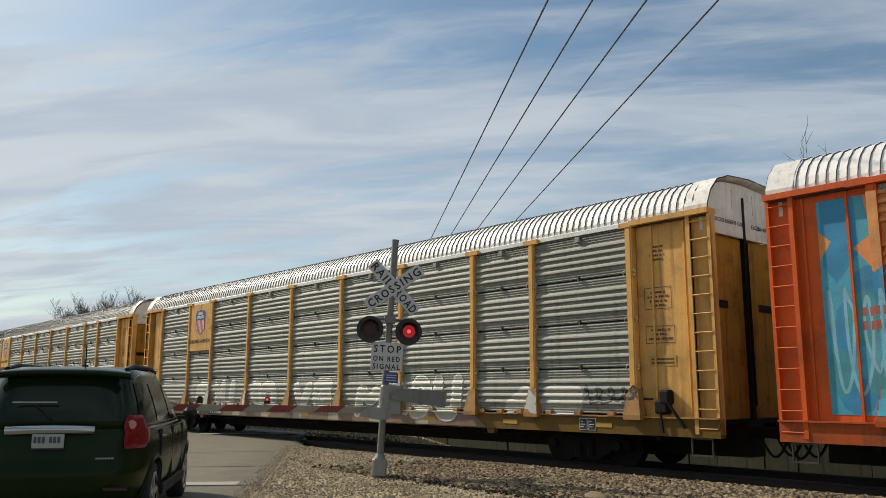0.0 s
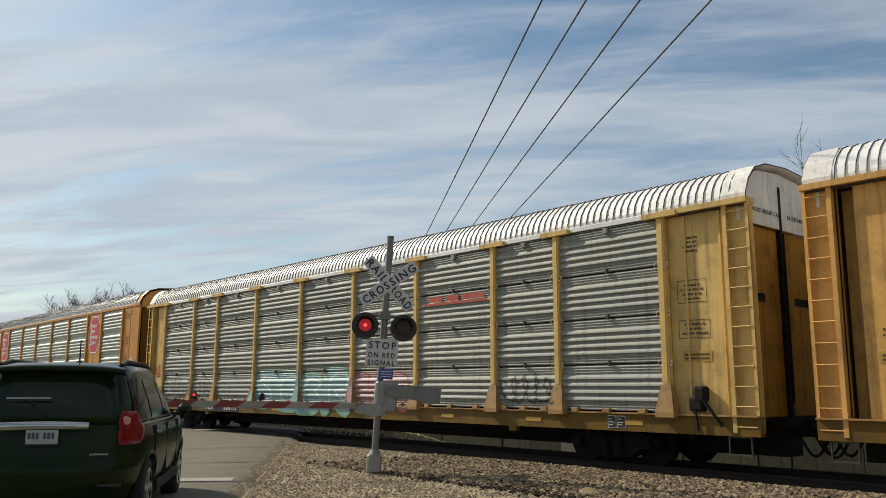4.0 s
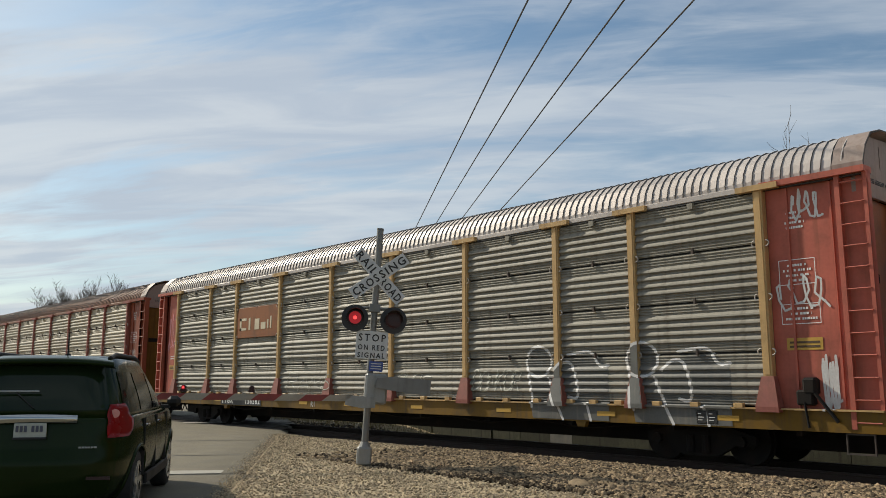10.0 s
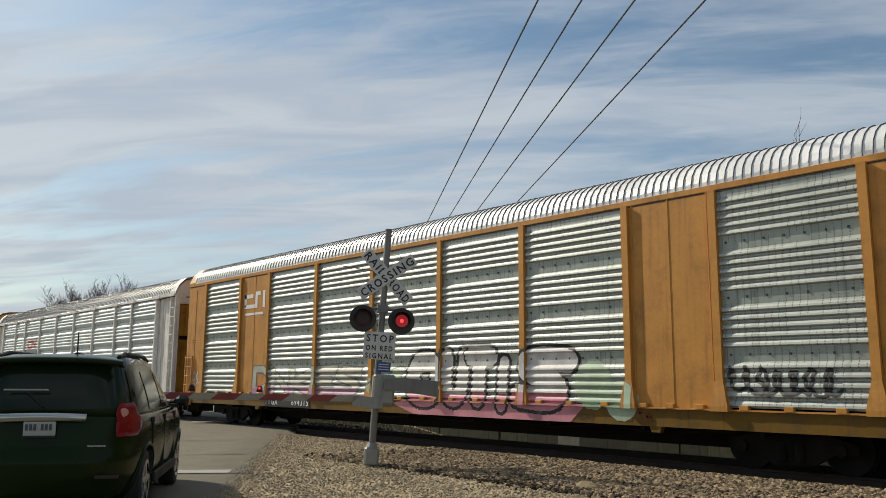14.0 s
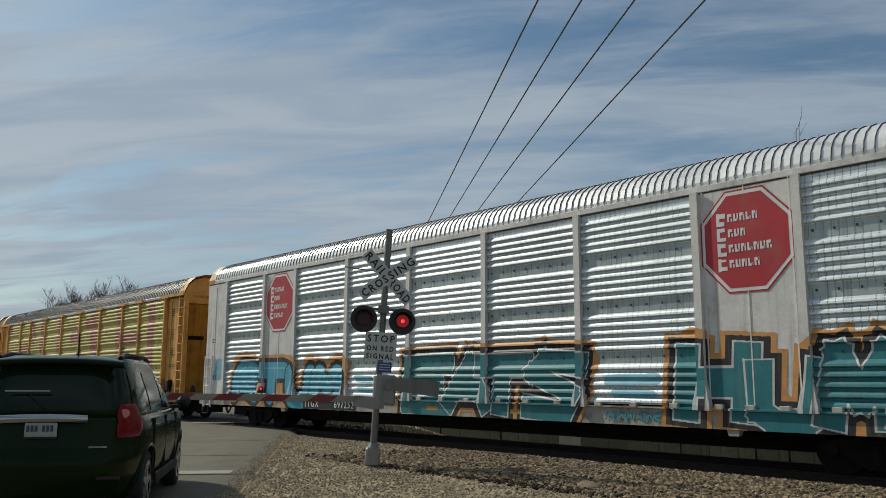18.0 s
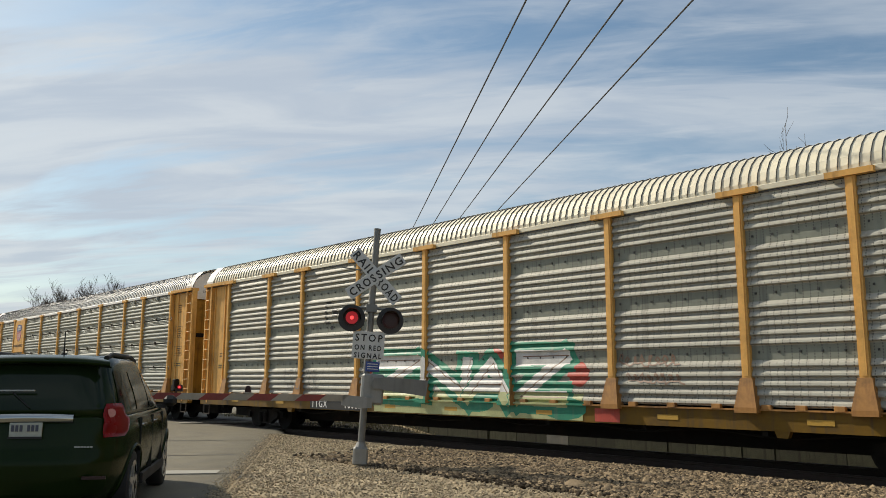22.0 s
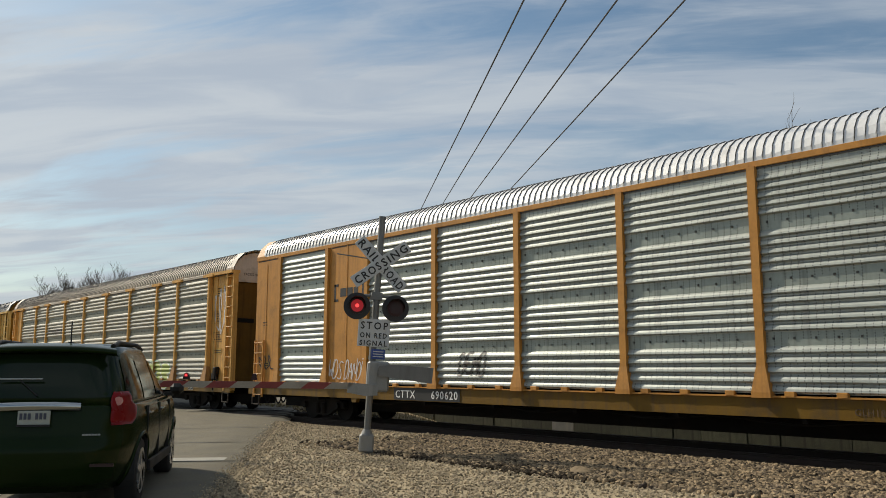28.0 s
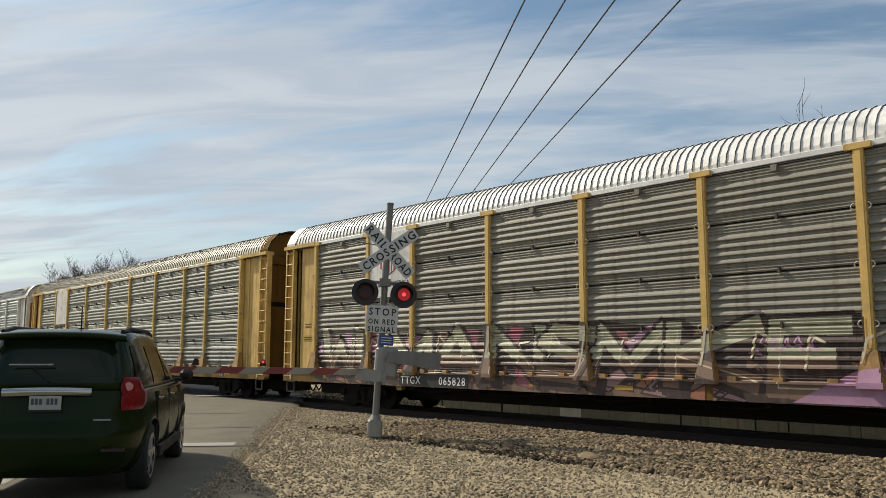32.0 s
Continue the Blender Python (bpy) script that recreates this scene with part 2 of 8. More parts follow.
FOOT = {k: paint(k + "_foot_paint", c, 0.6, RUST, 0.8) for k, c in {
    "yellow": (0.40, 0.20, 0.06), "pale_yellow": (0.40, 0.235, 0.085), "orange": (0.45, 0.08, 0.012), "white": (0.5, 0.46, 0.4)}.items()}


def sheet(name, color, rough=0.45, metal=0.35, dirt=SOOT, wear=0.4, dots=0.0):
    return material(name, color, rough, metal, 0.14, 1.1, dirt, wear, 1.0, 0.03, 30, dots=dots, between=0.12)


SHEET = {
    "grey": sheet("weathered_galvanised_sheet", (0.26, 0.265, 0.228), 0.65, 0.05),
    "dark": sheet("dull_galvanised_sheet", (0.225, 0.21, 0.17), 0.66, 0.08, (0.08, 0.055, 0.035), 0.55),
    "bright": sheet("bright_galvanised_sheet", (0.36, 0.385, 0.355), 0.50, 0.38, dots=0.8, wear=0.28),
    "tan": sheet("tan_weathered_sheet", (0.33, 0.30, 0.235), 0.66, 0.08, (0.10, 0.07, 0.045), 0.45),
    "pale": sheet("pale_galvanised_sheet", (0.60, 0.65, 0.66), 0.48, 0.38, dots=0.8, wear=0.22),
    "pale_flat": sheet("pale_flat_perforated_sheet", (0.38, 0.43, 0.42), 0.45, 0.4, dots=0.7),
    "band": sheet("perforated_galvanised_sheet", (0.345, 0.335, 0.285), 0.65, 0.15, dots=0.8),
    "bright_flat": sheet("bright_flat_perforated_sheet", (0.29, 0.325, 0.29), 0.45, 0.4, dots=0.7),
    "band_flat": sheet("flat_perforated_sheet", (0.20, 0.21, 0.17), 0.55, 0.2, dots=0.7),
    "olive": sheet("olive_painted_sheet", (0.44, 0.385, 0.10), 0.6, 0.0, (0.30, 0.06, 0.03), 0.25, dots=0.8),
}
ROOF = {
    "white": material("white_roof_sheet", (0.74, 0.73, 0.70), 0.5, 0.1, 0.08, 1.0, DUST, 0.35, 0.0),
    "silver": material("silver_roof_sheet", (0.74, 0.74, 0.73), 0.4, 0.3, 0.10, 1.0, DUST, 0.3, 0.0),
    "beige": material("weathered_roof_sheet", (0.42, 0.37, 0.30), 0.6, 0.1, 0.15, 1.0, RUST, 0.35, 0.0),
    "weathered": material("dull_grey_roof_sheet", (0.42, 0.38, 0.35), 0.5, 0.25, 0.15, 1.0, RUST, 0.3, 0.0),
    "brown": material("brown_red_roof_sheet", (0.15, 0.056, 0.022), 0.6, 0.1, 0.2, 1.0, (0.25, 0.12, 0.06), 0.4, 0.0),
    "cream": material("cream_roof_sheet", (0.66, 0.61, 0.47), 0.5, 0.1, 0.08, 1.0, DUST, 0.35, 0.0),
    "grey": material("grey_roof_sheet", (0.40, 0.385, 0.36), 0.5, 0.2, 0.12, 1.0, DUST, 0.35, 0.0),
}
IRON = material("black_iron", (0.009, 0.008, 0.007), 0.8, 0.0, 0.3, 4.0, (0.035, 0.02, 0.013), 0.5, 0.0, 0.2, 50, spec=0.2)
BLACK = material("black_paint", (0.018, 0.018, 0.018), 0.55, 0.0, 0.2, 3.0)
# shade on one side of the roof laps, as a dark colour
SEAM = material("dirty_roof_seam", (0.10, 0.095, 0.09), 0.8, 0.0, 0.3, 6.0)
# for the hood's seal, and for the painted shadow under the top rail
SEAL_SHADE = material("dark_roof_seal", (0.035, 0.032, 0.03), 0.7, 0.0, 0.25, 5.0)
INK = material("worn_dark_stencil", (0.085, 0.05, 0.022), 0.7, 0.0, 0.3, 9.0)
WHITE = material("white_lettering", (0.72, 0.72, 0.70), 0.6, 0.0, 0.12, 4.0)

# ---- building helpers ----


def mesh_of(name, bm, mat, smooth=False):
    me = bpy.data.meshes.new(name)
    bmesh.ops.recalc_face_normals(bm, faces=bm.faces)
    bm.to_mesh(me)
    bm.free()
    if smooth:
        for p in me.polygons:
            p.use_smooth = True
    for m in (mat if isinstance(mat, (list, tuple)) else [mat]):
        me.materials.append(m)
    return me


def hang(name, mesh, parent, label="", at=(0, 0, 0), turn=0.0):
    """One more object on a mesh that is already made, under a thing."""
    ob = new(name, mesh)
    ob.parent = parent
    ob.location = at
    if turn:
        ob.rotation_euler = (0, 0, turn)
    if label:
        tagged(ob, label)
    return ob


def part(name, bm, mat, parent, label="", smooth=False):
    return hang(name, mesh_of(name, bm, mat, smooth), parent, label)


def thing(name, label, category, at=(0, 0, 0), turn=0.0, group="", kind=""):
    ob = new(name)
    ob.location = at
    ob.rotation_euler = (0, 0, turn)
    ob.empty_display_size = 0.2
    return tagged(ob, label, category, group, kind)


def box(bm, x0, x1, y0, y1, z0, z1, bevel=0.0):
    vs = [bm.verts.new((x, y, z)) for x in (x0, x1) for y in (y0, y1) for z in (z0, z1)]
    fs = [bm.faces.new([vs[i] for i in q]) for q in
          ((0, 1, 3, 2), (4, 6, 7, 5), (0, 4, 5, 1), (2, 3, 7, 6), (0, 2, 6, 4), (1, 5, 7, 3))]
    if bevel:
        bmesh.ops.bevel(bm, geom=list({e for f in fs for e in f.edges}), offset=bevel, segments=1, affect="EDGES")
    return vs


def tube(bm, a, b, r, n=8, r2=None):
    a, b = Vector(a), Vector(b)
    r2 = r if r2 is None else r2
    q = (b - a).to_track_quat("Z", "Y")
    rings = []
    for p, rad in ((a, r), (b, r2)):
        rings.append([bm.verts.new(p + q @ Vector((rad * math.cos(i * math.tau / n), rad * math.sin(i * math.tau / n), 0)))
                      for i in range(n)])
    for i in range(n):
        bm.faces.new((rings[0][i], rings[0][(i + 1) % n], rings[1][(i + 1) % n], rings[1][i]))
    bm.faces.new(rings[0][::-1]); bm.faces.new(rings[1])


def prism(bm, pts, y0, y1):
    """A polygon in x and z, pushed from y0 to y1."""
    a = [bm.verts.new((x, y0, z)) for x, z in pts]
    b = [bm.verts.new((x, y1, z)) for x, z in pts]
    n = len(pts)
    bm.faces.new(a); bm.faces.new(b[::-1])
    for i in range(n):
        bm.faces.new((a[i], b[i], b[(i + 1) % n], a[(i + 1) % n]))


def lettering(text, height, mat, spacing=1.0, bold=0.0):
    """Flat letters in the x-z plane, facing -y, from x = 0, standing on z = 0."""
    cu = bpy.data.curves.new("letters", "FONT")
    cu.body, cu.size, cu.extrude, cu.space_character, cu.offset = text, height * 1.38, 0.002, spacing, bold
    cu.resolution_u = 2
    ob = bpy.data.objects.new("letters", cu)
    scene.collection.objects.link(ob)
    me = bpy.data.meshes.new_from_object(ob.evaluated_get(bpy.context.evaluated_depsgraph_get()))
    bpy.data.objects.remove(ob)
    me.transform(Matrix.Rotation(radians(90), 4, "X"))
    me.materials.clear()
    me.materials.append(mat)
    return me


def sweep(bm, pts, r, n=8):
    """A rod along a line of points, in one piece."""
    rows = []
    for i, p in enumerate(pts):
        d = (pts[min(i + 1, len(pts) - 1)] - pts[max(i - 1, 0)]).to_track_quat("Z", "Y")
        rows.append([bm.verts.new(p + d @ Vector((r * math.cos(k * math.tau / n), r * math.sin(k * math.tau / n), 0))) for k in range(n)])
    for a, b in zip(rows, rows[1:]):
        for k in range(n):
            bm.faces.new((a[k], a[(k + 1) % n], b[(k + 1) % n], b[k]))
    bm.faces.new(rows[0][::-1]); bm.faces.new(rows[-1])


def text_width(me):
    return max(v.co.x for v in me.vertices)


# ---- ground ----
ZR, TRACK_Y, PITCH = 0.02, 15.09, 28.05
DROP = 0.055                                   # the rail heads lie this much lower than the cars' zero
ROAD = Vector((-0.829, 0.559, 0))              # the way the road runs, over the track
ACROSS = Vector((0.559, 0.829, 0))             # to its gravel side
EDGE = -1.38                                   # distance of the road's edge along ACROSS

gravel_mat = material("gravel", (0.32, 0.26, 0.165), 0.9, 0.0, 0.35, 2.0, (0.10, 0.08, 0.055), 0.5, 0.0, 0.6, 30, spec=0.2)
ballast_mat = material("ballast_stone", (0.185, 0.138, 0.082), 0.85, 0.0, 0.3, 9.0, (0.14, 0.11, 0.09), 0.4, 0.0, 0.5, 60, spec=0.25, cell=True, between=0.95)
pebble_mat = material("tan_gravel_stone", (0.34, 0.275, 0.18), 0.85, 0.0, 0.3, 9.0, (0.14, 0.11, 0.09), 0.4, 0.0, 0.5, 60, spec=0.25, cell=True, between=0.6)
road_mat = material("old_asphalt", (0.135, 0.12, 0.085), 0.85, 0.0, 0.2, 1.5, (0.10, 0.095, 0.085), 0.5, 0.0, 0.4, 90, spec=0.3)
grass_mat = material("dry_grass", (0.22, 0.18, 0.09), 0.9, 0.0, 0.3, 2.0, (0.10, 0.09, 0.04), 0.6, 0.0, 0.5, 20, spec=0.1, cell=True, between=0.4)
line_mat = material("road_marking", (0.27, 0.255, 0.215), 0.8, 0.0, 0.15, 5.0, (0.2, 0.18, 0.16), 0.5, 0.0, 0.2, 80)


def ground_z(x, y):
    d = abs(y - TRACK_Y)
    k = min(max((d - 1.1) / 1.5, 0), 1)
    base = -0.29 + 0.25 * k * k * (3 - 2 * k)
    far = max(0.0, y - 24) * 0.004
    if y > TRACK_Y:                            # the bank falls away behind the track, but for the road
        a, b = min(max((d - 1.5) / 0.9, 0), 1), min(max((x + 23) / 4, 0), 1)
        base -= 0.5 * a * a * (3 - 2 * a) * b * b * (3 - 2 * b)
    return base + 0.018 * noise.noise((x * 0.7, y * 0.7, 0)) - far


def build_ground():
    bm = bmesh.new()
    xs = [-2500, -900, -300, -120, -70] + [-60 + 0.75 * i for i in range(94)] + [20, 60, 200, 700, 2500]
    ys = [-2500, -700, -200, -60, -20, -8] + [0.6 * i for i in range(42)] + [26, 30, 40, 60, 120, 300, 900, 2500]
    g = [[bm.verts.new((x, y, ground_z(x, y))) for y in ys] for x in xs]
    for i in range(len(xs) - 1):
        for j in range(len(ys) - 1):
            bm.faces.new((g[i][j], g[i + 1][j], g[i + 1][j + 1], g[i][j + 1]))
    me = mesh_of("ground", bm, gravel_mat, True)
    tagged(new("ground", me), "tan crushed gravel ground beside the railway", "ground", kind="structure")


build_ground()


def road_point(s, w, z):
    """s along the road from the camera's side, w to the gravel side of its edge."""
    p = ACROSS * (EDGE + w) + ROAD * s
    return Vector((p.x, p.y, z))


def dipped(p):
    """The road sinks to the rail heads where it crosses them."""
    k = min(max((4.0 - abs(p.y - TRACK_Y)) / 2.4, 0), 1)
    return Vector((p.x, p.y, p.z - 0.045 * k * k * (3 - 2 * k)))


def build_road():
    bm = bmesh.new()
    rows = []
    rng = random.Random(4)
    for s in [-60, -20, -5] + [0.5 * i for i in range(90)] + [50, 70, 120, 300]:
        jag = 0.12 * noise.noise((s * 0.9, 3.0, 0)) + 0.05 * noise.noise((s * 4, 7.0, 0))
        rows.append([bm.verts.new(dipped(road_point(s, w, 0.0))) for w in (-8.2, -6.1, -4.0, -2.5, -1.0, jag)] +
                    [bm.verts.new(road_point(s, jag + 0.25, -0.12))])
    for a, b in zip(rows, rows[1:]):
        for i in range(6):
            bm.faces.new((a[i], a[i + 1], b[i + 1], b[i]))
    tagged(new("road", mesh_of("road", bm, road_mat, True)), "worn grey asphalt road with a ragged edge crossing the track",
           "road", kind="structure")
    for k, s in enumerate((17.3, 21.5)):
        bm = bmesh.new()
        rng = random.Random(k)
        rows = []
        for i in range(29):
            w = -0.3 - i * 0.27
            mid = s + 0.05 * noise.noise((w * 1.7, s, 0))
            rows.append([bm.verts.new(road_point(mid + d, w, 0.005)) for d in (-0.035, 0.035)])
        for p, q in zip(rows, rows[1:]):
            bm.faces.new((p[0], p[1], q[1], q[0]))
        tagged(new("road_crack", mesh_of("road_crack", bm, BLACK)), "dark tarred crack across the road", "road crack", kind="structure")
    for s0, w0, w1, name in ((13.9, -3.6, -0.25, "stop_line"), (30.6, -3.6, -0.25, "stop_line")):
        bm = bmesh.new()
        vs = [bm.verts.new(road_point(s, w, 0.006)) for s, w in ((s0, w0), (s0, w1), (s0 + 0.5, w1), (s0 + 0.5, w0))]
        bm.faces.new(vs)
        tagged(new(name, mesh_of(name, bm, line_mat)), "worn white stop line painted across the road", "road marking", kind="structure")


build_road()


def build_arrow():
    bm = bmesh.new()
    bm.faces.new([bm.verts.new(road_point(s, w, 0.006)) for s, w in ((11.5, -3.5), (10.15, -2.95), (10.15, -2.33), (11.5, -2.47))])
    tagged(new("lane_arrow", mesh_of("lane_arrow", bm, line_mat)), "worn white arrow painted on the road", "road marking", kind="structure")


build_arrow()


def pebble_mesh(rng, r):
    bm = bmesh.new()
    bmesh.ops.create_icosphere(bm, subdivisions=1, radius=r)
    sc = Vector((rng.uniform(0.8, 1.3), rng.uniform(0.7, 1.1), rng.uniform(0.5, 0.8)))
    for v in bm.verts:
        v.co = Vector((v.co.x * sc.x, v.co.y * sc.y, v.co.z * sc.z)) * rng.uniform(0.75, 1.2)
    co = [v.co.copy() for v in bm.verts]
    fa = [[v.index for v in f.verts] for f in bm.faces]
    bm.free()
    return co, fa


def scatter_stones(name, label, n, spot, mat, seed, sizes, floor_at=None):
    rng = random.Random(seed)
    shapes = [pebble_mesh(rng, 1.0) for _ in range(8)]
    verts, faces = [], []
    for _ in range(n):
        x, y = spot(rng)
        r = rng.uniform(*sizes)
        q = Euler((rng.uniform(-0.9, 0.9), rng.uniform(-0.9, 0.9), rng.uniform(0, 6.3))).to_quaternion()
        co, fa = shapes[rng.randrange(8)]
        z = (floor_at or ground_z)(x, y) + r * 0.3
        k = len(verts)
        o = Vector((x, y, z))
        verts.extend([o + q @ (c * r) for c in co])
        faces.extend([[k + i for i in f] for f in fa])
    me = bpy.data.meshes.new(name)
    me.from_pydata(verts, [], faces)
    me.materials.append(mat)
    return tagged(new(name, me), label, "stones", kind="stuff")


def off_road(x, y):
    return x * ACROSS.x + y * ACROSS.y > EDGE + 0.15


def ballast_spot(rng):
    while True:
        x, y = -13.2 + 11.5 * rng.random() - abs(rng.gauss(0, 0.7)), TRACK_Y - rng.uniform(1.75, 5.75) - 0.25 * rng.random()
        if off_road(x, y):
            return x, y


def gravel_spot(rng):
    while True:
        x, y = rng.uniform(-22, -2), rng.uniform(4.5, 13.4)
        if off_road(x, y) and (y < 9.6 or x < -13.6):
            return x, y


def build_bed():
    """A dark strip over the ground that shows between the ballast stones, with a ragged near edge."""
    bm = bmesh.new()
    rows = []
    for i in range(150):
        x = -34 + 0.25 * i
        near = 9.35 + 0.25 * noise.noise((x * 0.8, 2.0, 0)) + 0.12 * noise.noise((x * 3.1, 5.0, 0))
        near = max(near, (EDGE + 0.1 - x * ACROSS.x) / ACROSS.y)
        far = TRACK_Y + 1.4
        if x < -13.2:
            near = max(near, min(9.35 + (-13.2 - x) * 2.2 + 0.3 * noise.noise((x * 2.0, 9.0, 0)), TRACK_Y - 1.6))
        if near < far - 0.3:
            rows.append([bm.verts.new((x, near + (far - near) * k / 14, ground_z(x, near + (far - near) * k / 14) + 0.006)) for k in range(15)])
    for a, b in zip(rows, rows[1:]):
        for k in range(14):
            bm.faces.new((a[k], b[k], b[k + 1], a[k + 1]))
    tagged(new("ballast_bed", mesh_of("ballast_bed", bm, BED, True)), "dark strip of ground under the ballast", "ballast bed", kind="structure")


BED = material("dark_fines", (0.035, 0.028, 0.02), 0.95, 0.0, 0.35, 3.0, (0.10, 0.08, 0.055), 0.5, 0.0, 0.6, 40, spec=0.1)
build_bed()
scatter_stones("ballast", "pale crushed ballast stones along the rails", 36000, ballast_spot, ballast_mat, 11, (0.026, 0.058))
# oily stones whose dark colour also holds the train's shade along the rails
OILY_SHADED = material("oily_ballast", (0.055, 0.045, 0.036), 0.8, 0.0, 0.3, 9.0, None, 0, 0, 0.5, 60, spec=0.25, cell=True, between=0.6)


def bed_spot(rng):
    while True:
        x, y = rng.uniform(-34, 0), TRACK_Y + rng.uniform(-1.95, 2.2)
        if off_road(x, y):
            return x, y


scatter_stones("oily_ballast", "oily ballast stones with painted train shade, between and beside the rails", 10500, bed_spot, OILY_SHADED, 13, (0.03, 0.06))
# a dark soil patch, and the signal's cast shadow laid out in dark clods
def clod_shadow_spot(rng):
    k = rng.random()
    if k < 0.5:
        return rng.gauss(-8.5, 0.7), rng.gauss(9.35, 0.16)
    # the shadow streak from the mast's base
    return rng.uniform(-12.0, -8.6), 9.3 + rng.gauss(0, 0.10)


SOIL_SHADOW = material("dark_damp_soil", (0.045, 0.034, 0.022), 0.95, 0.0, 0.3, 9.0, None, 0, 0, 0.5, 40, spec=0.15, cell=True, between=0.5)
scatter_stones("soil_clods", "dark clods on the gravel for soil and the signal shadow", 2600, clod_shadow_spot, SOIL_SHADOW, 15, (0.015, 0.05))
scatter_stones("gravel", "small tan gravel stones on the shoulder", 26000, gravel_spot, pebble_mat, 12, (0.010, 0.026))



def spill_spot(rng):
    p = road_point(rng.uniform(2, 24), rng.gauss(0.1, 0.11), 0)
    return p.x, p.y


def at_edge(x, y):
    return max(ground_z(x, y), 0.0) if not off_road(x, y) else ground_z(x, y)


scatter_stones("edge_gravel", "loose tan gravel spilled over the road's edge", 7000, spill_spot, pebble_mat, 19, (0.005, 0.016), at_edge)

# ---- track ----
rail_mat = material("rusty_rail", (0.035, 0.022, 0.016), 0.8, 0.1, 0.25, 5.0, SOOT, 0.5, 0.0, 0.2, 60)
tie_mat = material("creosoted_wood", (0.07, 0.055, 0.042), 0.9, 0.0, 0.3, 3.0, (0.16, 0.14, 0.12), 0.4, 0.0, 0.4, 40)


def build_track():
    for y, lab in ((-0.755, "near"), (0.755, "far")):
        bm = bmesh.new()
        prof = [(-0.075, -0.185), (0.075, -0.185), (0.075, -0.172), (0.012, -0.15), (0.012, -0.045), (0.037, -0.035),
                (0.037, -0.004), (0.030, 0.0), (-0.030, 0.0), (-0.037, -0.004), (-0.037, -0.035), (-0.012, -0.045),
                (-0.012, -0.15), (-0.075, -0.172)]
        a = [bm.verts.new((-700, TRACK_Y + y + py, ZR - DROP + pz)) for py, pz in prof]
        b = [bm.verts.new((560, TRACK_Y + y + py, ZR - DROP + pz)) for py, pz in prof]
        for i in range(len(prof)):
            bm.faces.new((a[i], a[(i + 1) % len(prof)], b[(i + 1) % len(prof)], b[i]))
        tagged(new("rail", mesh_of("rail", bm, rail_mat)), "rusty steel rail with a worn top", "rail", "rails of the track", "structure")
    bm = bmesh.new()
    box(bm, -0.11, 0.11, -1.3, 1.3, -0.17, 0.0, 0.012)
    me = mesh_of("railway_tie", bm, tie_mat)
    tr = thing("track_bed", "dark wooden railway ties bedded in ballast", "track", (0, TRACK_Y, ZR - DROP - 0.175), kind="structure")
    for i in range(110):
        hang("railway_tie", me, tr, "", (-52 + i * 0.52, 0, 0))


build_track()


def build_crossing_planks():
    deck = thing("crossing_deck", "dark timber crossing planks beside the rails", "crossing deck", (0, 0, 0), kind="structure")
    ang = math.atan2(0, 1)
    for y0, y1 in ((-1.5, -0.85), (-0.66, -0.02), (0.02, 0.66), (0.85, 1.5)):
        bm = bmesh.new()
        y = TRACK_Y + (y0 + y1) / 2
        x1 = (EDGE - 0.1 - ACROSS.y * y) / ACROSS.x
        box(bm, x1 - 14.0, x1, TRACK_Y + y0, TRACK_Y + y1, -0.20, ZR - DROP - 0.006, 0.01)
        part("plank", bm, tie_mat, deck)


build_crossing_planks()

# ---- the train ----
HALF = 13.45                                   # half of a car's rack
GRID = [0, 1.8, 4.46, 6.4, 9.22, 12.04, 14.86, 17.68, 20.5, 22.44, 25.1, 26.9]   # posts, from the leading end
POSTS = [HALF - g for g in GRID]
Z_LOW, Z_TOP, SIDE = 1.03, 4.74, 1.56          # foot and top of the panels, face of the rack


def profile(kind, top=Z_TOP):
    """Heights and depths of a side sheet, from foot to top."""
    pts = [(Z_LOW, 0.0)]
    z = Z_LOW

    def rib(p, d):
        """A rounded rib: a short steep underside, then a face that leans back more and more."""
        nonlocal z
        pts.extend([(z + p * k, -d * u) for k, u in ((0.10, 0.0), (0.17, 0.9), (0.26, 1.0), (0.48, 0.86), (0.72, 0.46), (0.88, 0.0))])
        z += p

    def fine(n):
        """Narrow corrugations above and below a joint."""
        nonlocal z
        for _ in range(n):
            pts.extend([(z + 0.010, 0.0), (z + 0.017, -0.018), (z + 0.029, -0.018), (z + 0.044, 0.0)])
            z += 0.053

    if kind == "ribs":
        for k in range(4):
            fine(3)
            for _ in range(4):
                rib(0.142, 0.05)
            fine(3)
            pts.extend([(z + 0.002, 0.0), (z + 0.004, 0.06), (z + 0.037, 0.06), (z + 0.039, 0.0)])
            z += 0.041
    else:
        for n, step, flat in ((5, 0.162, 0.22), (5, 0.156, 0.23), (5, 0.152, 0.24), (6, 0.15, 0.0)):
            for _ in range(n):
                if z + step <= top:
                    rib(step, 0.056)
            z += flat
            pts.append((z - 0.002, 0.0))
    pts.append((top, 0.0))
    out = [pts[0]]
    for p in pts[1:]:
        if p[0] > out[-1][0] + 1e-4 and p[0] <= top:
            out.append(p)
    return out


TALL = 4.95                                    # top of the panels on the smooth-sided cars
PROFILES = {"ribs": profile("ribs"), "bands": profile("bands"), "tall": profile("bands", TALL)}
panel_cache = {}


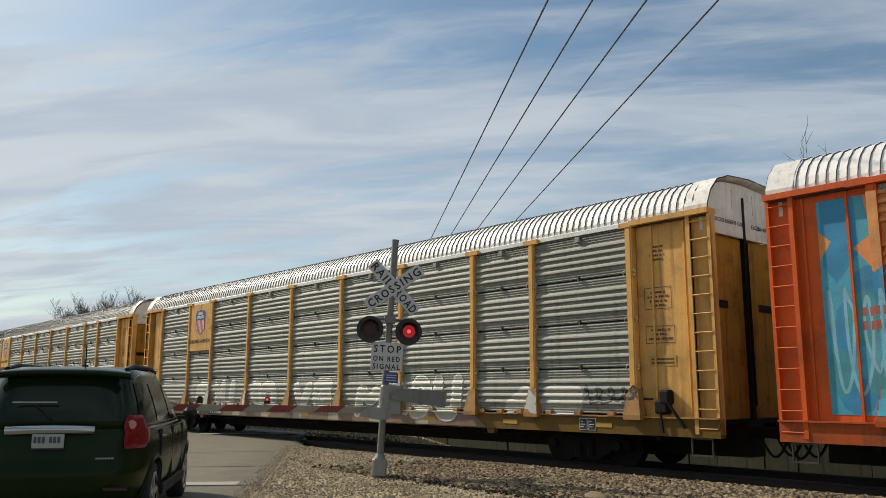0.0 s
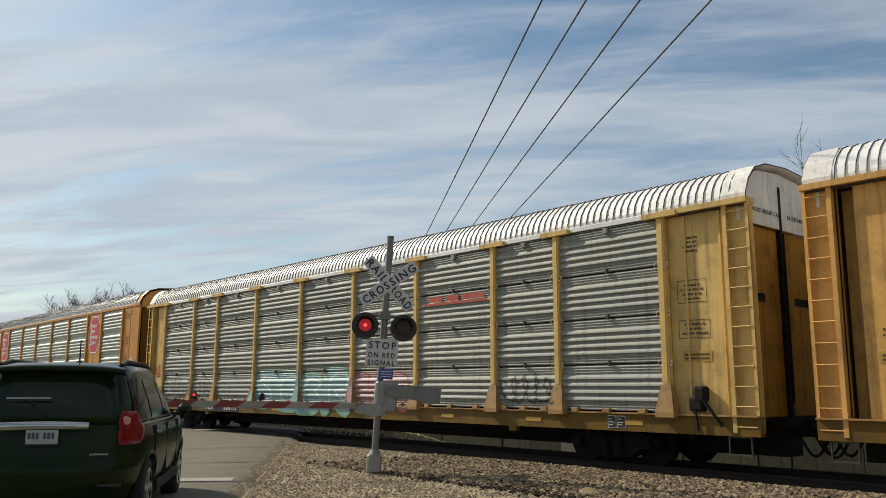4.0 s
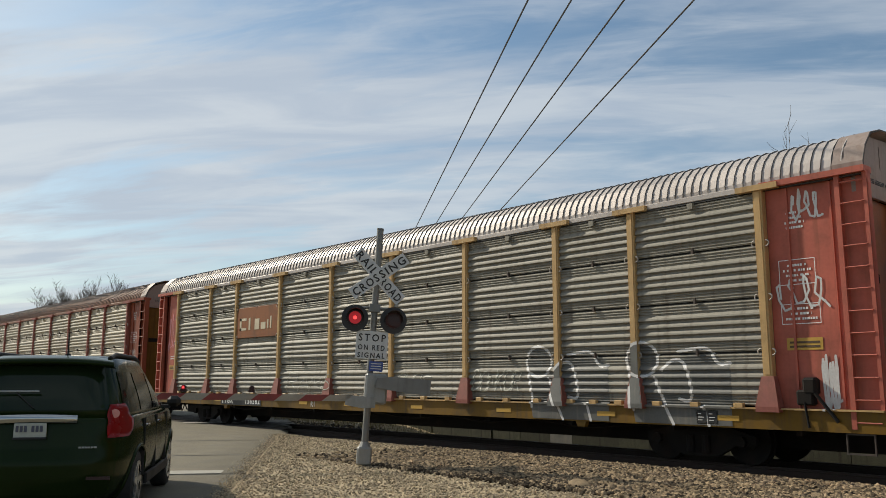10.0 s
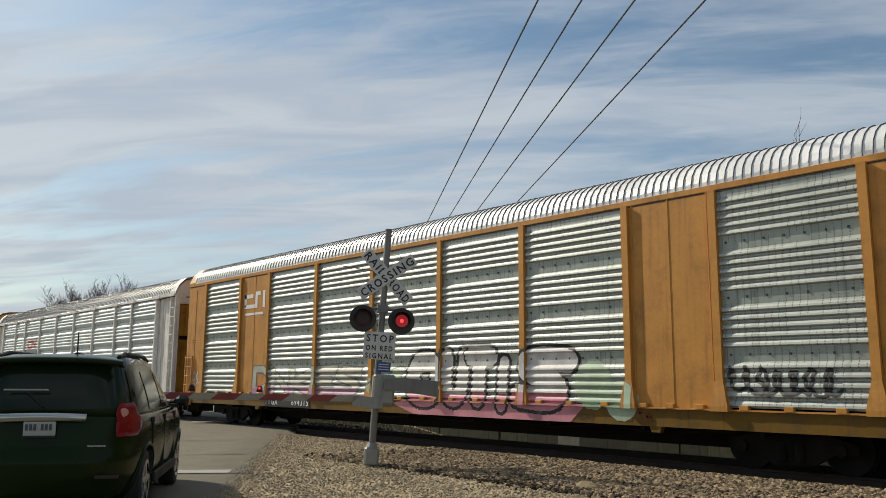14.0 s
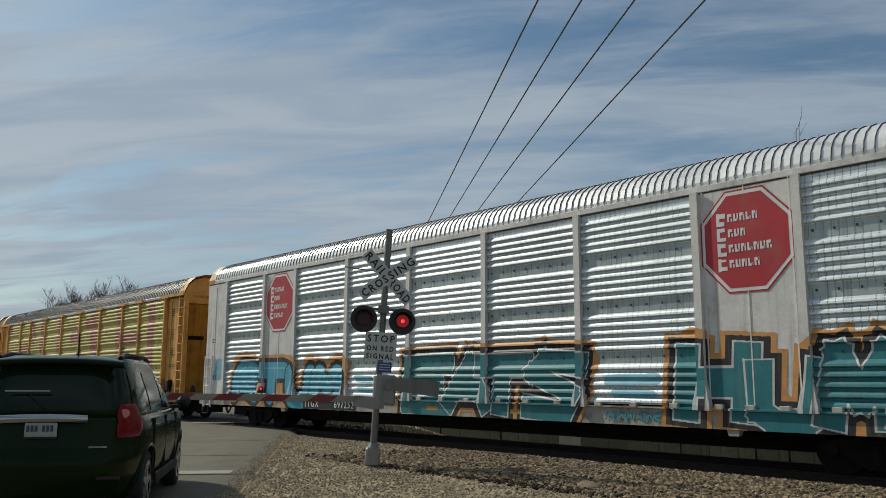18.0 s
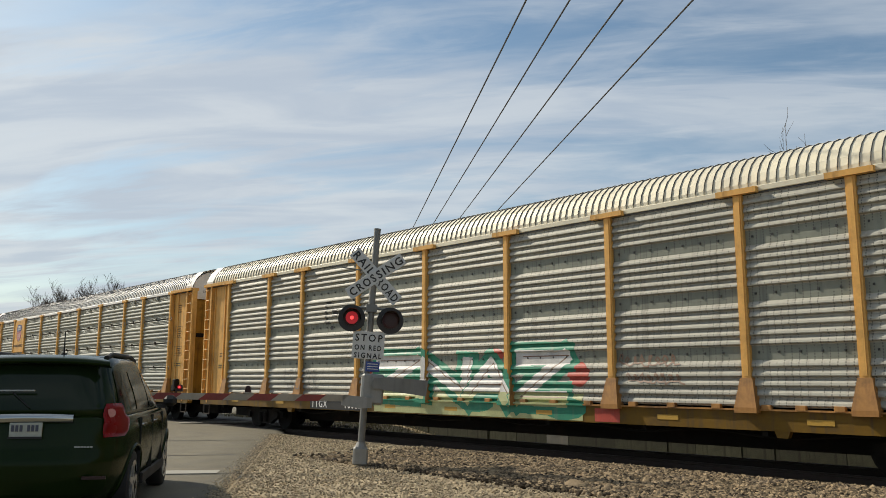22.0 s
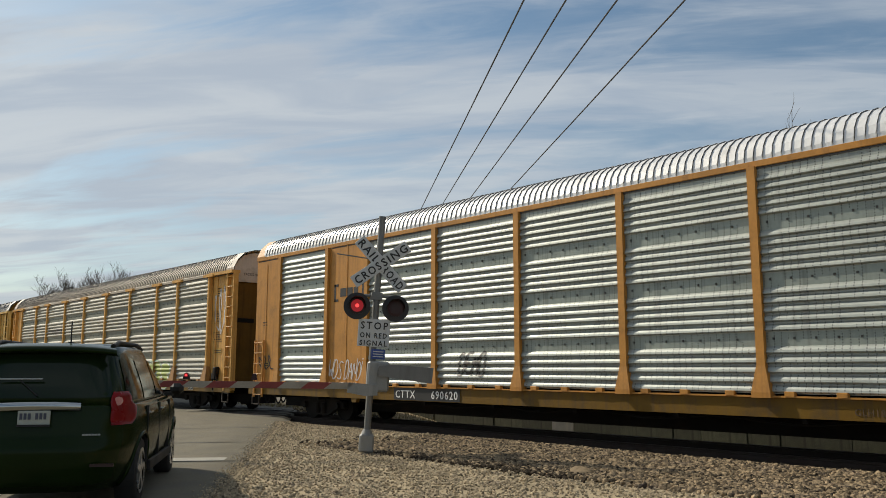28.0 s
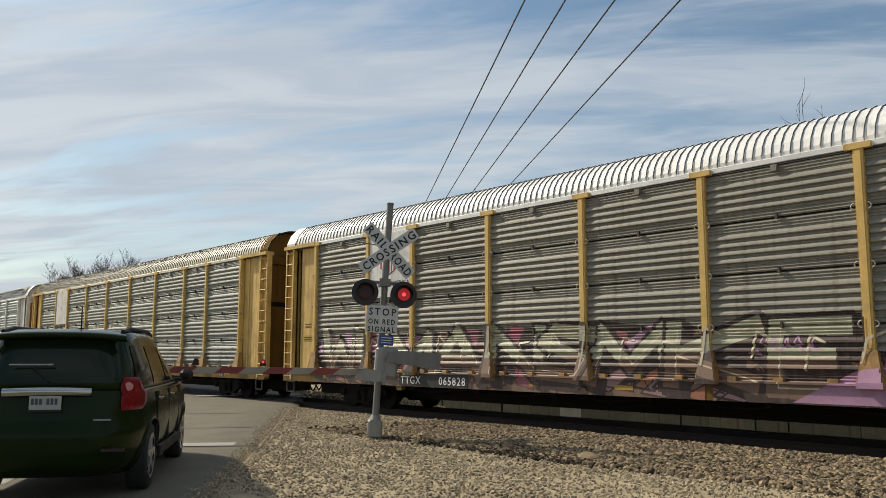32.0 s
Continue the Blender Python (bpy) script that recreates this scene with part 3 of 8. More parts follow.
def panel_mesh(kind, width, mat):
    key = (kind, round(width, 2), mat.name)
    if key not in panel_cache:
        bm = bmesh.new()
        w = width / 2 - 0.012
        ends = ((-w, 0.0), (-w + 0.03, 0.35), (-w + 0.085, 1.0), (w - 0.085, 1.0), (w - 0.03, 0.35), (w, 0.0))   # the ribs run out before the posts
        cols = [[bm.verts.new((x, d * k, z)) for z, d in PROFILES[kind]] for x, k in ends]
        back = [[bm.verts.new((x, 0.07, z)) for z in (Z_LOW, PROFILES[kind][-1][0])] for x in (-w, w)]
        for p, q in zip(cols, cols[1:]):
            for i in range(len(p) - 1):
                bm.faces.new((p[i], q[i], q[i + 1], p[i + 1]))
        top_edge, low_edge = [c[-1] for c in cols], [c[0] for c in cols]
        cols = [cols[0], cols[-1]]
        bm.faces.new((back[0][0], back[0][1], back[1][1], back[1][0]))
        bm.faces.new([back[0][0]] + cols[0] + [back[0][1]])
        bm.faces.new([back[1][0]] + cols[1] + [back[1][1]])
        bm.faces.new((back[0][0], back[1][0], *low_edge[::-1]))
        bm.faces.new((back[0][1], *[c for c in top_edge], back[1][1]))
        # flat strips between the ribs take a darker version of their sheet
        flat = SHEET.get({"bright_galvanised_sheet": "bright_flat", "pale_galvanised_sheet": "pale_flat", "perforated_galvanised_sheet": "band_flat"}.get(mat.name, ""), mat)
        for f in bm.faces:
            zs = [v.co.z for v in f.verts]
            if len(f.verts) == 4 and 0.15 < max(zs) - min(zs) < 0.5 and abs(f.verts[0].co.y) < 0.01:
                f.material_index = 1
            if kind == "ribs" and len(f.verts) == 4 and f.calc_center_median().y > 0.005 and max(zs) - min(zs) < 0.1:
                f.material_index = 2           # the open joint between two panels
        n = len(bm.faces)
        if kind != "ribs":
            for z in (1.95, 2.96, 3.96):       # bolts along the flats
                for i in range(int(2 * w / 0.36)):
                    x = -w + 0.2 + i * 0.36
                    box(bm, x - 0.015, x + 0.015, -0.018, 0.0, z - 0.019, z + 0.019)
        for i, f in enumerate(bm.faces):
            if i >= n:
                f.material_index = 2
        panel_cache[key] = mesh_of("side_panel", bm, [mat, flat, BLACK])
    return panel_cache[key]


mesh_cache = {}


def cached(key, make):
    if key not in mesh_cache:
        mesh_cache[key] = make()
    return mesh_cache[key]


def foot_block(bm, w0, w1, z0, z1, y0, y1):
    """A post's foot, flared outwards and to both sides."""
    a = [bm.verts.new(p) for p in ((-w0, y0, z0), (w0, y0, z0), (w0, 0.03, z0), (-w0, 0.03, z0))]
    b = [bm.verts.new(p) for p in ((-w1, y1, z1), (w1, y1, z1), (w1, 0.03, z1), (-w1, 0.03, z1))]
    m = [bm.verts.new(p) for p in ((-w0, y0, z0 + 0.09), (w0, y0, z0 + 0.09), (w0, 0.03, z0 + 0.09), (-w0, 0.03, z0 + 0.09))]
    bm.faces.new(a); bm.faces.new(b[::-1])
    for p, q in ((a, m), (m, b)):
        for k in range(4):
            bm.faces.new((p[k], p[(k + 1) % 4], q[(k + 1) % 4], q[k]))


def post_mesh(mat, cap, foot):
    def make():
        bm = bmesh.new()
        box(bm, -0.08, 0.08, -0.085, 0.05, 1.5, 4.78)
        box(bm, -0.045, 0.045, -0.10, -0.08, 1.55, 4.70)
        w = 0.38 if cap else 0.21
        box(bm, -w, w, -0.14 if cap else -0.11, 0.06, 4.72, 4.82)
        n = len(bm.faces)
        foot_block(bm, 0.2, 0.11, 0.93, 1.52, -0.19, -0.10)
        for i, f in enumerate(list(bm.faces)):
            f.material_index = 1 if i >= n else 0
        return mesh_of("post", bm, [mat, foot])
    return cached(("post", mat.name, cap, foot.name), make)


def slim_post_mesh(mat):
    def make():
        bm = bmesh.new()
        foot_block(bm, 0.17, 0.08, 0.96, 1.5, -0.15, -0.098)
        box(bm, -0.075, 0.075, -0.095, 0.05, 1.48, 4.96)
        return mesh_of("post", bm, mat)
    return cached(("slim", mat.name), make)


def hinge_mesh():
    """Pale clamps on both sides of a post, where the panels meet."""
    def make():
        bm = bmesh.new()
        ring = [Vector((0.055 * math.sin(a), -0.075, 0.055 * math.cos(a))) for a in [math.pi * k / 6 for k in range(7)]]
        sweep(bm, ring, 0.014, 5)
        return mesh_of("hinge_plate", bm, CLAMP)
    return cached("hinge", make)


CLAMP = material("dull_zinc_clamp", (0.30, 0.285, 0.26), 0.6, 0.2, 0.2, 8.0, RUST, 0.4)


def latch_mesh():
    def make():
        bm = bmesh.new()
        prism(bm, [(-0.022, -0.05), (0.022, -0.05), (0.016, 0.06), (-0.016, 0.06)], -0.07, -0.02)
        return mesh_of("latch", bm, HINGE)
    return cached("latch", make)


def clip_mesh(mat):
    def make():
        bm = bmesh.new()
        prism(bm, [(-0.05, -0.06), (0.05, -0.06), (0.06, 0.05), (-0.06, 0.05)], -0.075, -0.01)
        return mesh_of("panel_clip", bm, mat)
    return cached(("clip", mat.name), make)


def step_mesh():
    """A stirrup step under the sill."""
    def make():
        bm = bmesh.new()
        for z in (0.32, 0.62):
            box(bm, -0.22, 0.22, -0.02, 0.02, z - 0.012, z + 0.012)
        for x in (-0.22, 0.2):
            box(bm, x, x + 0.02, -0.02, 0.02, 0.31, 0.66)
        return mesh_of("stirrup_step", bm, HINGE)
    return cached("step", make)


def jack_mesh(mat):
    """A bracket and pad under the sill."""
    def make():
        bm = bmesh.new()
        prism(bm, [(-0.14, 0.65), (-0.09, 0.53), (0.09, 0.53), (0.14, 0.65)], -0.03, 0.08)
        return mesh_of("jacking_pad", bm, mat)
    return cached(("jack", mat.name), make)


def hose_mesh():
    """The brake pipe that hangs along the underframe."""
    def make():
        bm = bmesh.new()
        sweep(bm, [Vector((-9.0 + 0.5 * i, -1.2, 0.55 + 0.05 * math.sin(i * 1.1))) for i in range(37)], 0.025, 6)
        return mesh_of("brake_pipe", bm, IRON)
    return cached("hose", make)


HINGE = material("dark_weathered_iron", (0.06, 0.05, 0.042), 0.7, 0.2, 0.3, 8.0, RUST, 0.4)


SHORT = 0.30                                   # how much shorter the trailing overhang of the smooth-sided cars is


def roof_mesh(mat, square):
    """Arched roof of narrow sheets, with a raised lap between each two, its sunless side painted dark as shade."""
    def make():
        bm = bmesh.new()
        if square:
            sec = [(-1.59, 5.06), (-1.59, 5.14), (-1.55, 5.29), (-1.43, 5.46), (-1.22, 5.61), (-0.98, 5.70), (-0.5, 5.77), (0, 5.79)]
        else:
            sec = [(-1.57, 4.84), (-1.57, 4.92), (-1.53, 5.07), (-1.41, 5.26), (-1.2, 5.44), (-0.96, 5.535), (-0.5, 5.60), (0, 5.62)]
        sec = sec + [(-y, z) for y, z in sec[-2::-1]]
        step, xs = 0.172, []
        x = -HALF + 0.4 + (SHORT if square else 0)
        while x < HALF - 0.4:
            xs += [(x, 0.0), (x + step * 0.84, 0.0), (x + step * 0.86, 0.022), (x + step * 0.96, 0.022)]
            x += step
        xs.append((HALF - 0.4, 0.0))
        rows = []
        for x, up in xs:
            row = []
            for i, (y, z) in enumerate(sec):
                k = up if 1 <= i < len(sec) - 1 else 0.0
                ln = math.hypot(y, (z - 4.0))
                row.append(bm.verts.new((x, y + y / ln * k, z + (z - 4.0) / ln * k)))
            rows.append(row)
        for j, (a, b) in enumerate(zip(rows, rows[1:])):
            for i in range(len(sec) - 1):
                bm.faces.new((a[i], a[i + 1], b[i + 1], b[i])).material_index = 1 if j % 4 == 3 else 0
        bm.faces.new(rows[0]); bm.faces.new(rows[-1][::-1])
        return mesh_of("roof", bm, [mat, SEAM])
    return cached(("roof", mat.name, square), make)


def hood_mesh(mat, square):
    """The plain painted cap at a roof's end, with a dark seal round its mouth."""
    def make():
        bm = bmesh.new()
        up = 0.165 if square else 0.0
        sec = [(-1.60, 4.80 + up), (-1.60, 4.93 + up), (-1.46, 5.22 + up), (-1.20, 5.475 + up), (-0.80, 5.60 + up), (0, 5.65 + up)]
        sec = sec + [(-y, z) for y, z in sec[-2::-1]]
        rows = []
        for x, k, low in ((0, 1.0, 0.0), (0.49, 1.0, 0.0), (0.50, 1.0, 0.0), (0.50, 0.985, 0.022), (0.0, 0.95, 0.08)):
            rows.append([bm.verts.new((x, y * k, z - low * (1 if 1 < i < 9 else 0))) for i, (y, z) in enumerate(sec)])
        for j, (a, b) in enumerate(zip(rows, rows[1:])):
            for i in range(len(sec) - 1):
                bm.faces.new((a[i], a[i + 1], b[i + 1], b[i])).material_index = 1 if j in (1, 2) else 0
        return mesh_of("roof_hood", bm, [mat, SEAL_SHADE])
    return cached(("hood", mat.name, square), make)


def top_rail_mesh(mat, z0, z1, low, high):
    def make():
        bm = bmesh.new()
        box(bm, low, high, -0.035, 0.08, z0, z1, 0.01)
        return mesh_of("top_rail", bm, mat)
    return cached(("rail", mat.name, z0, low), make)


def ladder_mesh(mat, z0, z1, width):
    def make():
        bm = bmesh.new()
        for x in (0, width):
            box(bm, x - 0.03, x + 0.03, -0.03, 0.02, z0, z1)
        k = int((z1 - z0) / 0.36)
        for i in range(k + 1):
            z = z0 + 0.08 + i * (z1 - z0 - 0.16) / k
            tube(bm, (0.02, -0.045, z), (width - 0.02, -0.045, z), 0.014, 6)
        return mesh_of("ladder", bm, mat)
    return cached(("ladder", mat.name, z0, z1, width), make)


def end_meshes(mat, top_mat, square):
    def make():
        bm = bmesh.new()
        h = 4.9 if square else 4.46
        if square:
            line = [(-1.42, -0.02)]
            for k in range(6):
                y0 = -1.42 + k * 2.84 / 6
                line += [(y0 + 0.06, -0.02), (y0 + 0.11, 0.05), (y0 + 0.36, 0.05), (y0 + 0.41, -0.02)]
            line += [(1.42, -0.02), (1.42, -0.06), (-1.42, -0.06)]
            a = [bm.verts.new((x, y, 0.95)) for y, x in line]
            c = [bm.verts.new((x, y, h)) for y, x in line]
            for q in range(len(line)):
                bm.faces.new((a[q], a[(q + 1) % len(line)], c[(q + 1) % len(line)], c[q]))
            bm.faces.new(a); bm.faces.new(c[::-1])
        else:
            box(bm, -0.06, 0.0, -1.44, -0.03, 0.95, h, 0.015)
        low = mesh_of("end_door", bm, mat)
        bm = bmesh.new()
        up = 0.17 if square else 0.0
        pts = [(-1.5, h), (1.5, h), (1.5, 4.9 + up), (1.40, 5.14 + up), (1.15, 5.39 + up), (0.77, 5.51 + up), (0, 5.56 + up), (-0.77, 5.51 + up), (-1.15, 5.39 + up), (-1.40, 5.14 + up), (-1.5, 4.9 + up)]
        a = [bm.verts.new((-0.05, y, z)) for y, z in pts]
        b = [bm.verts.new((0.02, y, z)) for y, z in pts]
        bm.faces.new(a); bm.faces.new(b[::-1])
        for i in range(len(pts)):
            bm.faces.new((a[i], b[i], b[(i + 1) % len(pts)], a[(i + 1) % len(pts)]))
        box(bm, 0.0, 0.03, -0.42, -0.38, 5.0, 5.40)
        box(bm, 0.0, 0.03, 0.38, 0.42, 5.0, 5.40)
        return low, mesh_of("end_gable", bm, top_mat)
    return cached(("end", mat.name, top_mat.name, square), make)


def panel_rib(mat):
    bm = bmesh.new()
    box(bm, -0.02, 0.02, 0.03, 0.075, 1.0, 4.7)
    return mesh_of("panel_rib", bm, mat)


def seam_mesh(mat):
    bm = bmesh.new()
    box(bm, -0.012, 0.012, -0.03, -0.018, Z_LOW, TALL)
    return mesh_of("seam_strip", bm, mat)


def slot_mesh():
    bm = bmesh.new()
    box(bm, 0.0, 0.012, -0.32, 0.32, 3.04, 3.19, 0.004)
    return mesh_of("door_slot", bm, IRON)


def door_gap():
    """The dark slit where the two end doors meet, with its lock rod."""
    bm = bmesh.new()
    box(bm, -0.1, 0.088, -0.045, 0.045, 0.95, 5.30)
    tube(bm, (0.10, 0.05, 1.2), (0.10, 0.05, 4.4), 0.018, 6)
    return mesh_of("door_gap", bm, IRON)


def wheelset_mesh():
    bm = bmesh.new()
    for s in (-1, 1):
        for y0, y1, r in ((0.70, 0.83, 0.42), (0.665, 0.70, 0.445)):
            tube(bm, (0, s * y0, 0), (0, s * y1, 0), r, 24)
        tube(bm, (0, s * 0.83, 0), (0, s * 0.86, 0), 0.16, 10)
        tube(bm, (0, s * 0.86, 0), (0, s * 1.10, 0), 0.085, 10)
    tube(bm, (0, -0.7, 0), (0, 0.7, 0), 0.09, 10)
    return mesh_of("wheelset", bm, [IRON])


def bogie_mesh():
    bm = bmesh.new()
    for s in (-1, 1):
        y0, y1 = (0.93, 1.07) if s > 0 else (-1.07, -0.93)
        prism(bm, [(-1.12, 0.52), (-1.12, 0.36), (-0.72, 0.34), (-0.36, 0.14), (0.36, 0.14), (0.72, 0.34), (1.12, 0.36),
                   (1.12, 0.52), (0.6, 0.66), (-0.6, 0.66)], y0, y1)
        for x in (-0.86, 0.86):
            tube(bm, (x, s * 1.06, 0.42), (x, s * 1.16, 0.42), 0.10, 10)
        for x in (-0.16, 0.16):
            tube(bm, (x, s * 1.09, 0.2), (x, s * 1.09, 0.5), 0.09, 10)
    box(bm, -0.22, 0.22, -1.1, 1.1, 0.36, 0.6)
    return mesh_of("bogie", bm, IRON)


def coupler_mesh():
    bm = bmesh.new()
    box(bm, -0.6, 0.40, -0.09, 0.09, 0.60, 0.80, 0.02)
    prism(bm, [(0.36, 0.52), (0.60, 0.52), (0.60, 0.90), (0.36, 0.90)], -0.16, 0.16)
    for y in (-0.3, 0.3):
        last = None
        for i in range(9):
            a = i / 8
            p = Vector((0.1 + 0.52 * a, y, 0.62 - 0.34 * math.sin(a * math.pi)))
            if last is not None:
                tube(bm, last, p, 0.025, 6)
            last = p
    return mesh_of("coupler", bm, IRON)


WHEELSET, BOGIE, COUPLER = wheelset_mesh(), bogie_mesh(), coupler_mesh()
first_axles = {}


def add_bogie(car, x):
    b = hang("bogie", BOGIE, car, "black cast-iron bogie", (x, 0, -DROP))
    for dx in (-0.86, 0.86):
        if dx in first_axles:
            w = first_axles[dx].copy()
            scene.collection.objects.link(w)
            w.parent = b
        else:
            w = hang("wheelset", WHEELSET, b, "", (dx, 0, 0.42))
            first_axles[dx] = w
        axles.append(w)


axles = []


# -- paint on the sides: shapes cut along the ribs of the sheets and laid over them --
def side_cells(kind, smooth):
    """Stretches along the car: x from, x to, [(z, depth), ...]; depth grows away from the viewer."""
    shelf = [(0.64, -0.047), (0.962, -0.047), (0.967, -0.102), (1.0, -0.102)]
    prof = shelf + [(1.005, -0.02), (1.035, 0.0)] + [p for p in PROFILES[kind] if p[0] > 1.04]
    flat = shelf + [(1.005, -0.02), (TALL, -0.02)]
    back = -0.02 if smooth else 0.06
    end = shelf + [(1.005, back), (Z_TOP, back)]
    fore = 0.095 if smooth else 0.10
    low, knee, foot = (0.96, 1.05, 0.15) if smooth else (0.93, 1.02, 0.19)
    post = [(0.64, -0.047), (low - 0.01, -0.047), (low, -foot), (knee, -foot), (1.5, -fore - 0.003), (Z_TOP, -fore)]
    cells = [(POSTS[-1] + (0.80 if kind == "ribs" else 0.0), POSTS[-2] - 0.08, end), (POSTS[1] + 0.08, POSTS[0], end)]
    for k in range(1, len(POSTS) - 1):
        cells.append((POSTS[k] - 0.08, POSTS[k] + 0.08, post))
        if not smooth:                         # the flared sides of the foot
            for u, v, reach in ((0.08, 0.11, 1.5), (0.11, 0.14, 1.34), (0.14, 0.17, 1.18), (0.17, 0.20, 1.03)):
                side = [(low, -foot), (knee, -foot), (reach, -foot + 0.09 * (reach - knee) / 0.5)]
                cells += [(POSTS[k] - v, POSTS[k] - u, side), (POSTS[k] + u, POSTS[k] + v, side)]
        if k < len(POSTS) - 2:
            cells.append((POSTS[k + 1] + 0.08, POSTS[k] - 0.08, flat if smooth and k in (2, 8) else prof))
    return cells


CELLS = {}
SLIP = {0: -0.30, 1: -0.42, 2: -0.15, 5: -0.16, 6: 0.18, 7: 0.05, 9: 0.06, 10: 0.07, 11: 0.96, 12: 0.07, 13: 0.13, 14: 0.56, 17: 0.12}   # spray paint's set-back, by car


def spans(polys, z, x0, x1):
    """Where a line at height z lies inside any of the shapes."""
    out = []
    for lo, hi, poly in polys:
        if not lo <= z <= hi:
            continue
        xs = []
        for (ax, az), (bx, bz) in zip(poly, poly[1:] + poly[:1]):
            if (az > z) != (bz > z):
                xs.append(ax + (bx - ax) * (z - az) / (bz - az))
        xs.sort()
        for a, b in zip(xs[::2], xs[1::2]):
            a, b = max(a, x0), min(b, x1)
            if b - a > 0.004:
                out.append((a, b))
    out.sort()
    merged = []
    for a, b in out:
        if merged and a <= merged[-1][1]:
            merged[-1][1] = max(b, merged[-1][1])
        else:
            merged.append([a, b])
    return merged


def minus(items, cover):
    for c, d in cover:
        nxt = []
        for a, b in items:
            if d <= a or c >= b:
                nxt.append((a, b))
                continue
            if a < c:
                nxt.append((a, c))
            if d < b:
                nxt.append((d, b))
        items = nxt
    return [(a, b) for a, b in items if b - a > 0.004]


def art(car, layers, off=0.006, name="graffiti", label="", posts=True):
    """Layers of shapes, the lowest first, each (shapes, material), sprayed on the side as one thin coat."""
    verts, faces, slots = [], [], []
    layers = [l if len(l) == 4 else (*l, -9.0, 9.0) for l in layers]
    mats = [l[1] for l in layers]
    reach = [l[2:] for l in layers]
    back = SLIP.get(int(car.name[13:] or 0), 0.0)
    layers = [([[(x - back, z) for x, z in q] for q in l[0]], l[1]) for l in layers]
    prepared = [[(min(p[1] for p in q), max(p[1] for p in q), min(p[0] for p in q), max(p[0] for p in q), q) for q in polys] for polys, _ in layers]
    for x0, x1, prof in CELLS[car.name]:
        if not posts and x1 - x0 < 0.5:
            continue
        local = [[(lo, hi, q) for lo, hi, a, b, q in polys if b > x0 and a < x1] for polys in prepared]
        if not any(local):
            continue
        zlo, zhi = min(p[0] for l in local for p in l), max(p[1] for l in local for p in l)
        for (za, da), (zb, db) in zip(prof, prof[1:]):
            if zb < zlo or za > zhi or zb - za < 0.003:
                continue
            n = max(1, math.ceil((zb - za) / 0.013))
            for r in range(n):
                u0, u1 = r / n, (r + 1) / n
                z0, z1 = za + (zb - za) * u0, za + (zb - za) * u1
                y0, y1 = -SIDE + da + (db - da) * u0 - off, -SIDE + da + (db - da) * u1 - off
                taken = []
                for k in range(len(layers) - 1, -1, -1):
                    mine = spans(local[k], (z0 + z1) / 2, x0, x1) if reach[k][0] < (z0 + z1) / 2 < reach[k][1] else []
                    for a, b in minus(mine, taken):
                        i = len(verts)
                        verts.extend([(a, y0, z0), (b, y0, z0), (b, y1, z1), (a, y1, z1)])
                        faces.append((i, i + 1, i + 2, i + 3))
                        slots.append(k)
                    taken = [list(t) for t in taken] + mine
    if not faces:
        return None
    me = bpy.data.meshes.new(name)
    me.from_pydata(verts, [], faces)
    for m in mats:
        me.materials.append(m)
    me.polygons.foreach_set("material_index", slots)
    return tagged(hang(name, me, car, label), label, kind="stuff" if name == "graffiti" else "")


STROKES = {
    "A": ["0,0 .5,1 1,0", ".22,.35 .78,.35"], "B": ["0,0 0,1 .8,1 .9,.75 .5,.55 .95,.3 .8,0 0,0"], "C": ["1,.9 .2,1 0,.5 .2,0 1,.1"],
    "E": ["1,1 0,1 0,0 1,0", "0,.5 .8,.5"], "G": ["1,.9 .2,1 0,.5 .2,0 .95,.05 1,.5 .55,.5"], "H": ["0,0 0,1", "1,0 1,1", "0,.5 1,.5"],
    "I": [".5,0 .5,1"], "K": ["0,0 0,1", "1,1 0,.45 1,0"], "M": ["0,0 .1,1 .5,.3 .9,1 1,0"], "N": ["0,0 0,1 1,0 1,1"],
    "O": ["0,.2 0,.8 .25,1 .75,1 1,.8 1,.2 .75,0 .25,0 0,.2"], "R": ["0,0 0,1 .8,1 .95,.75 .8,.5 .1,.5 1,0"],
    "S": ["1,.9 .3,1 .05,.75 .9,.35 .75,0 0,.1"], "T": ["0,1 1,1", ".5,1 .5,0"], "U": ["0,1 .05,.2 .3,0 .75,0 .95,.2 1,1"],
    "Y": ["0,1 .5,.5 1,1", ".5,.5 .4,0"], "F": ["0,0 0,1 1,1", "0,.5 .8,.5"], "L": ["0,1 0,0 1,0"], "P": ["0,0 0,1 .9,.95 .95,.6 0,.5"],
    "Z": ["0,1 1,1 0,0 1,0"], "D": ["0,0 0,1 .6,1 1,.7 1,.3 .6,0 0,0"], "W": ["0,1 .2,0 .5,.7 .8,0 1,1"], "V": ["0,1 .45,0 1,1"], "X": ["0,0 1,1", "0,1 1,0"],
}


def stroke(points, width):
    """Quads along a broken line, with round joints."""
    out = []
    for a, b in zip(points, points[1:]):
        d = Vector((b[0] - a[0], b[1] - a[1]))
        if d.length < 1e-4:
            continue
        n = Vector((-d.y, d.x)).normalized() * width / 2
        out.append([(a[0] - n.x, a[1] - n.y), (b[0] - n.x, b[1] - n.y), (b[0] + n.x, b[1] + n.y), (a[0] + n.x, a[1] + n.y)])
    for p in points:
        out.append(blob(p[0], p[1], width / 2, width / 2, 8))
    return out


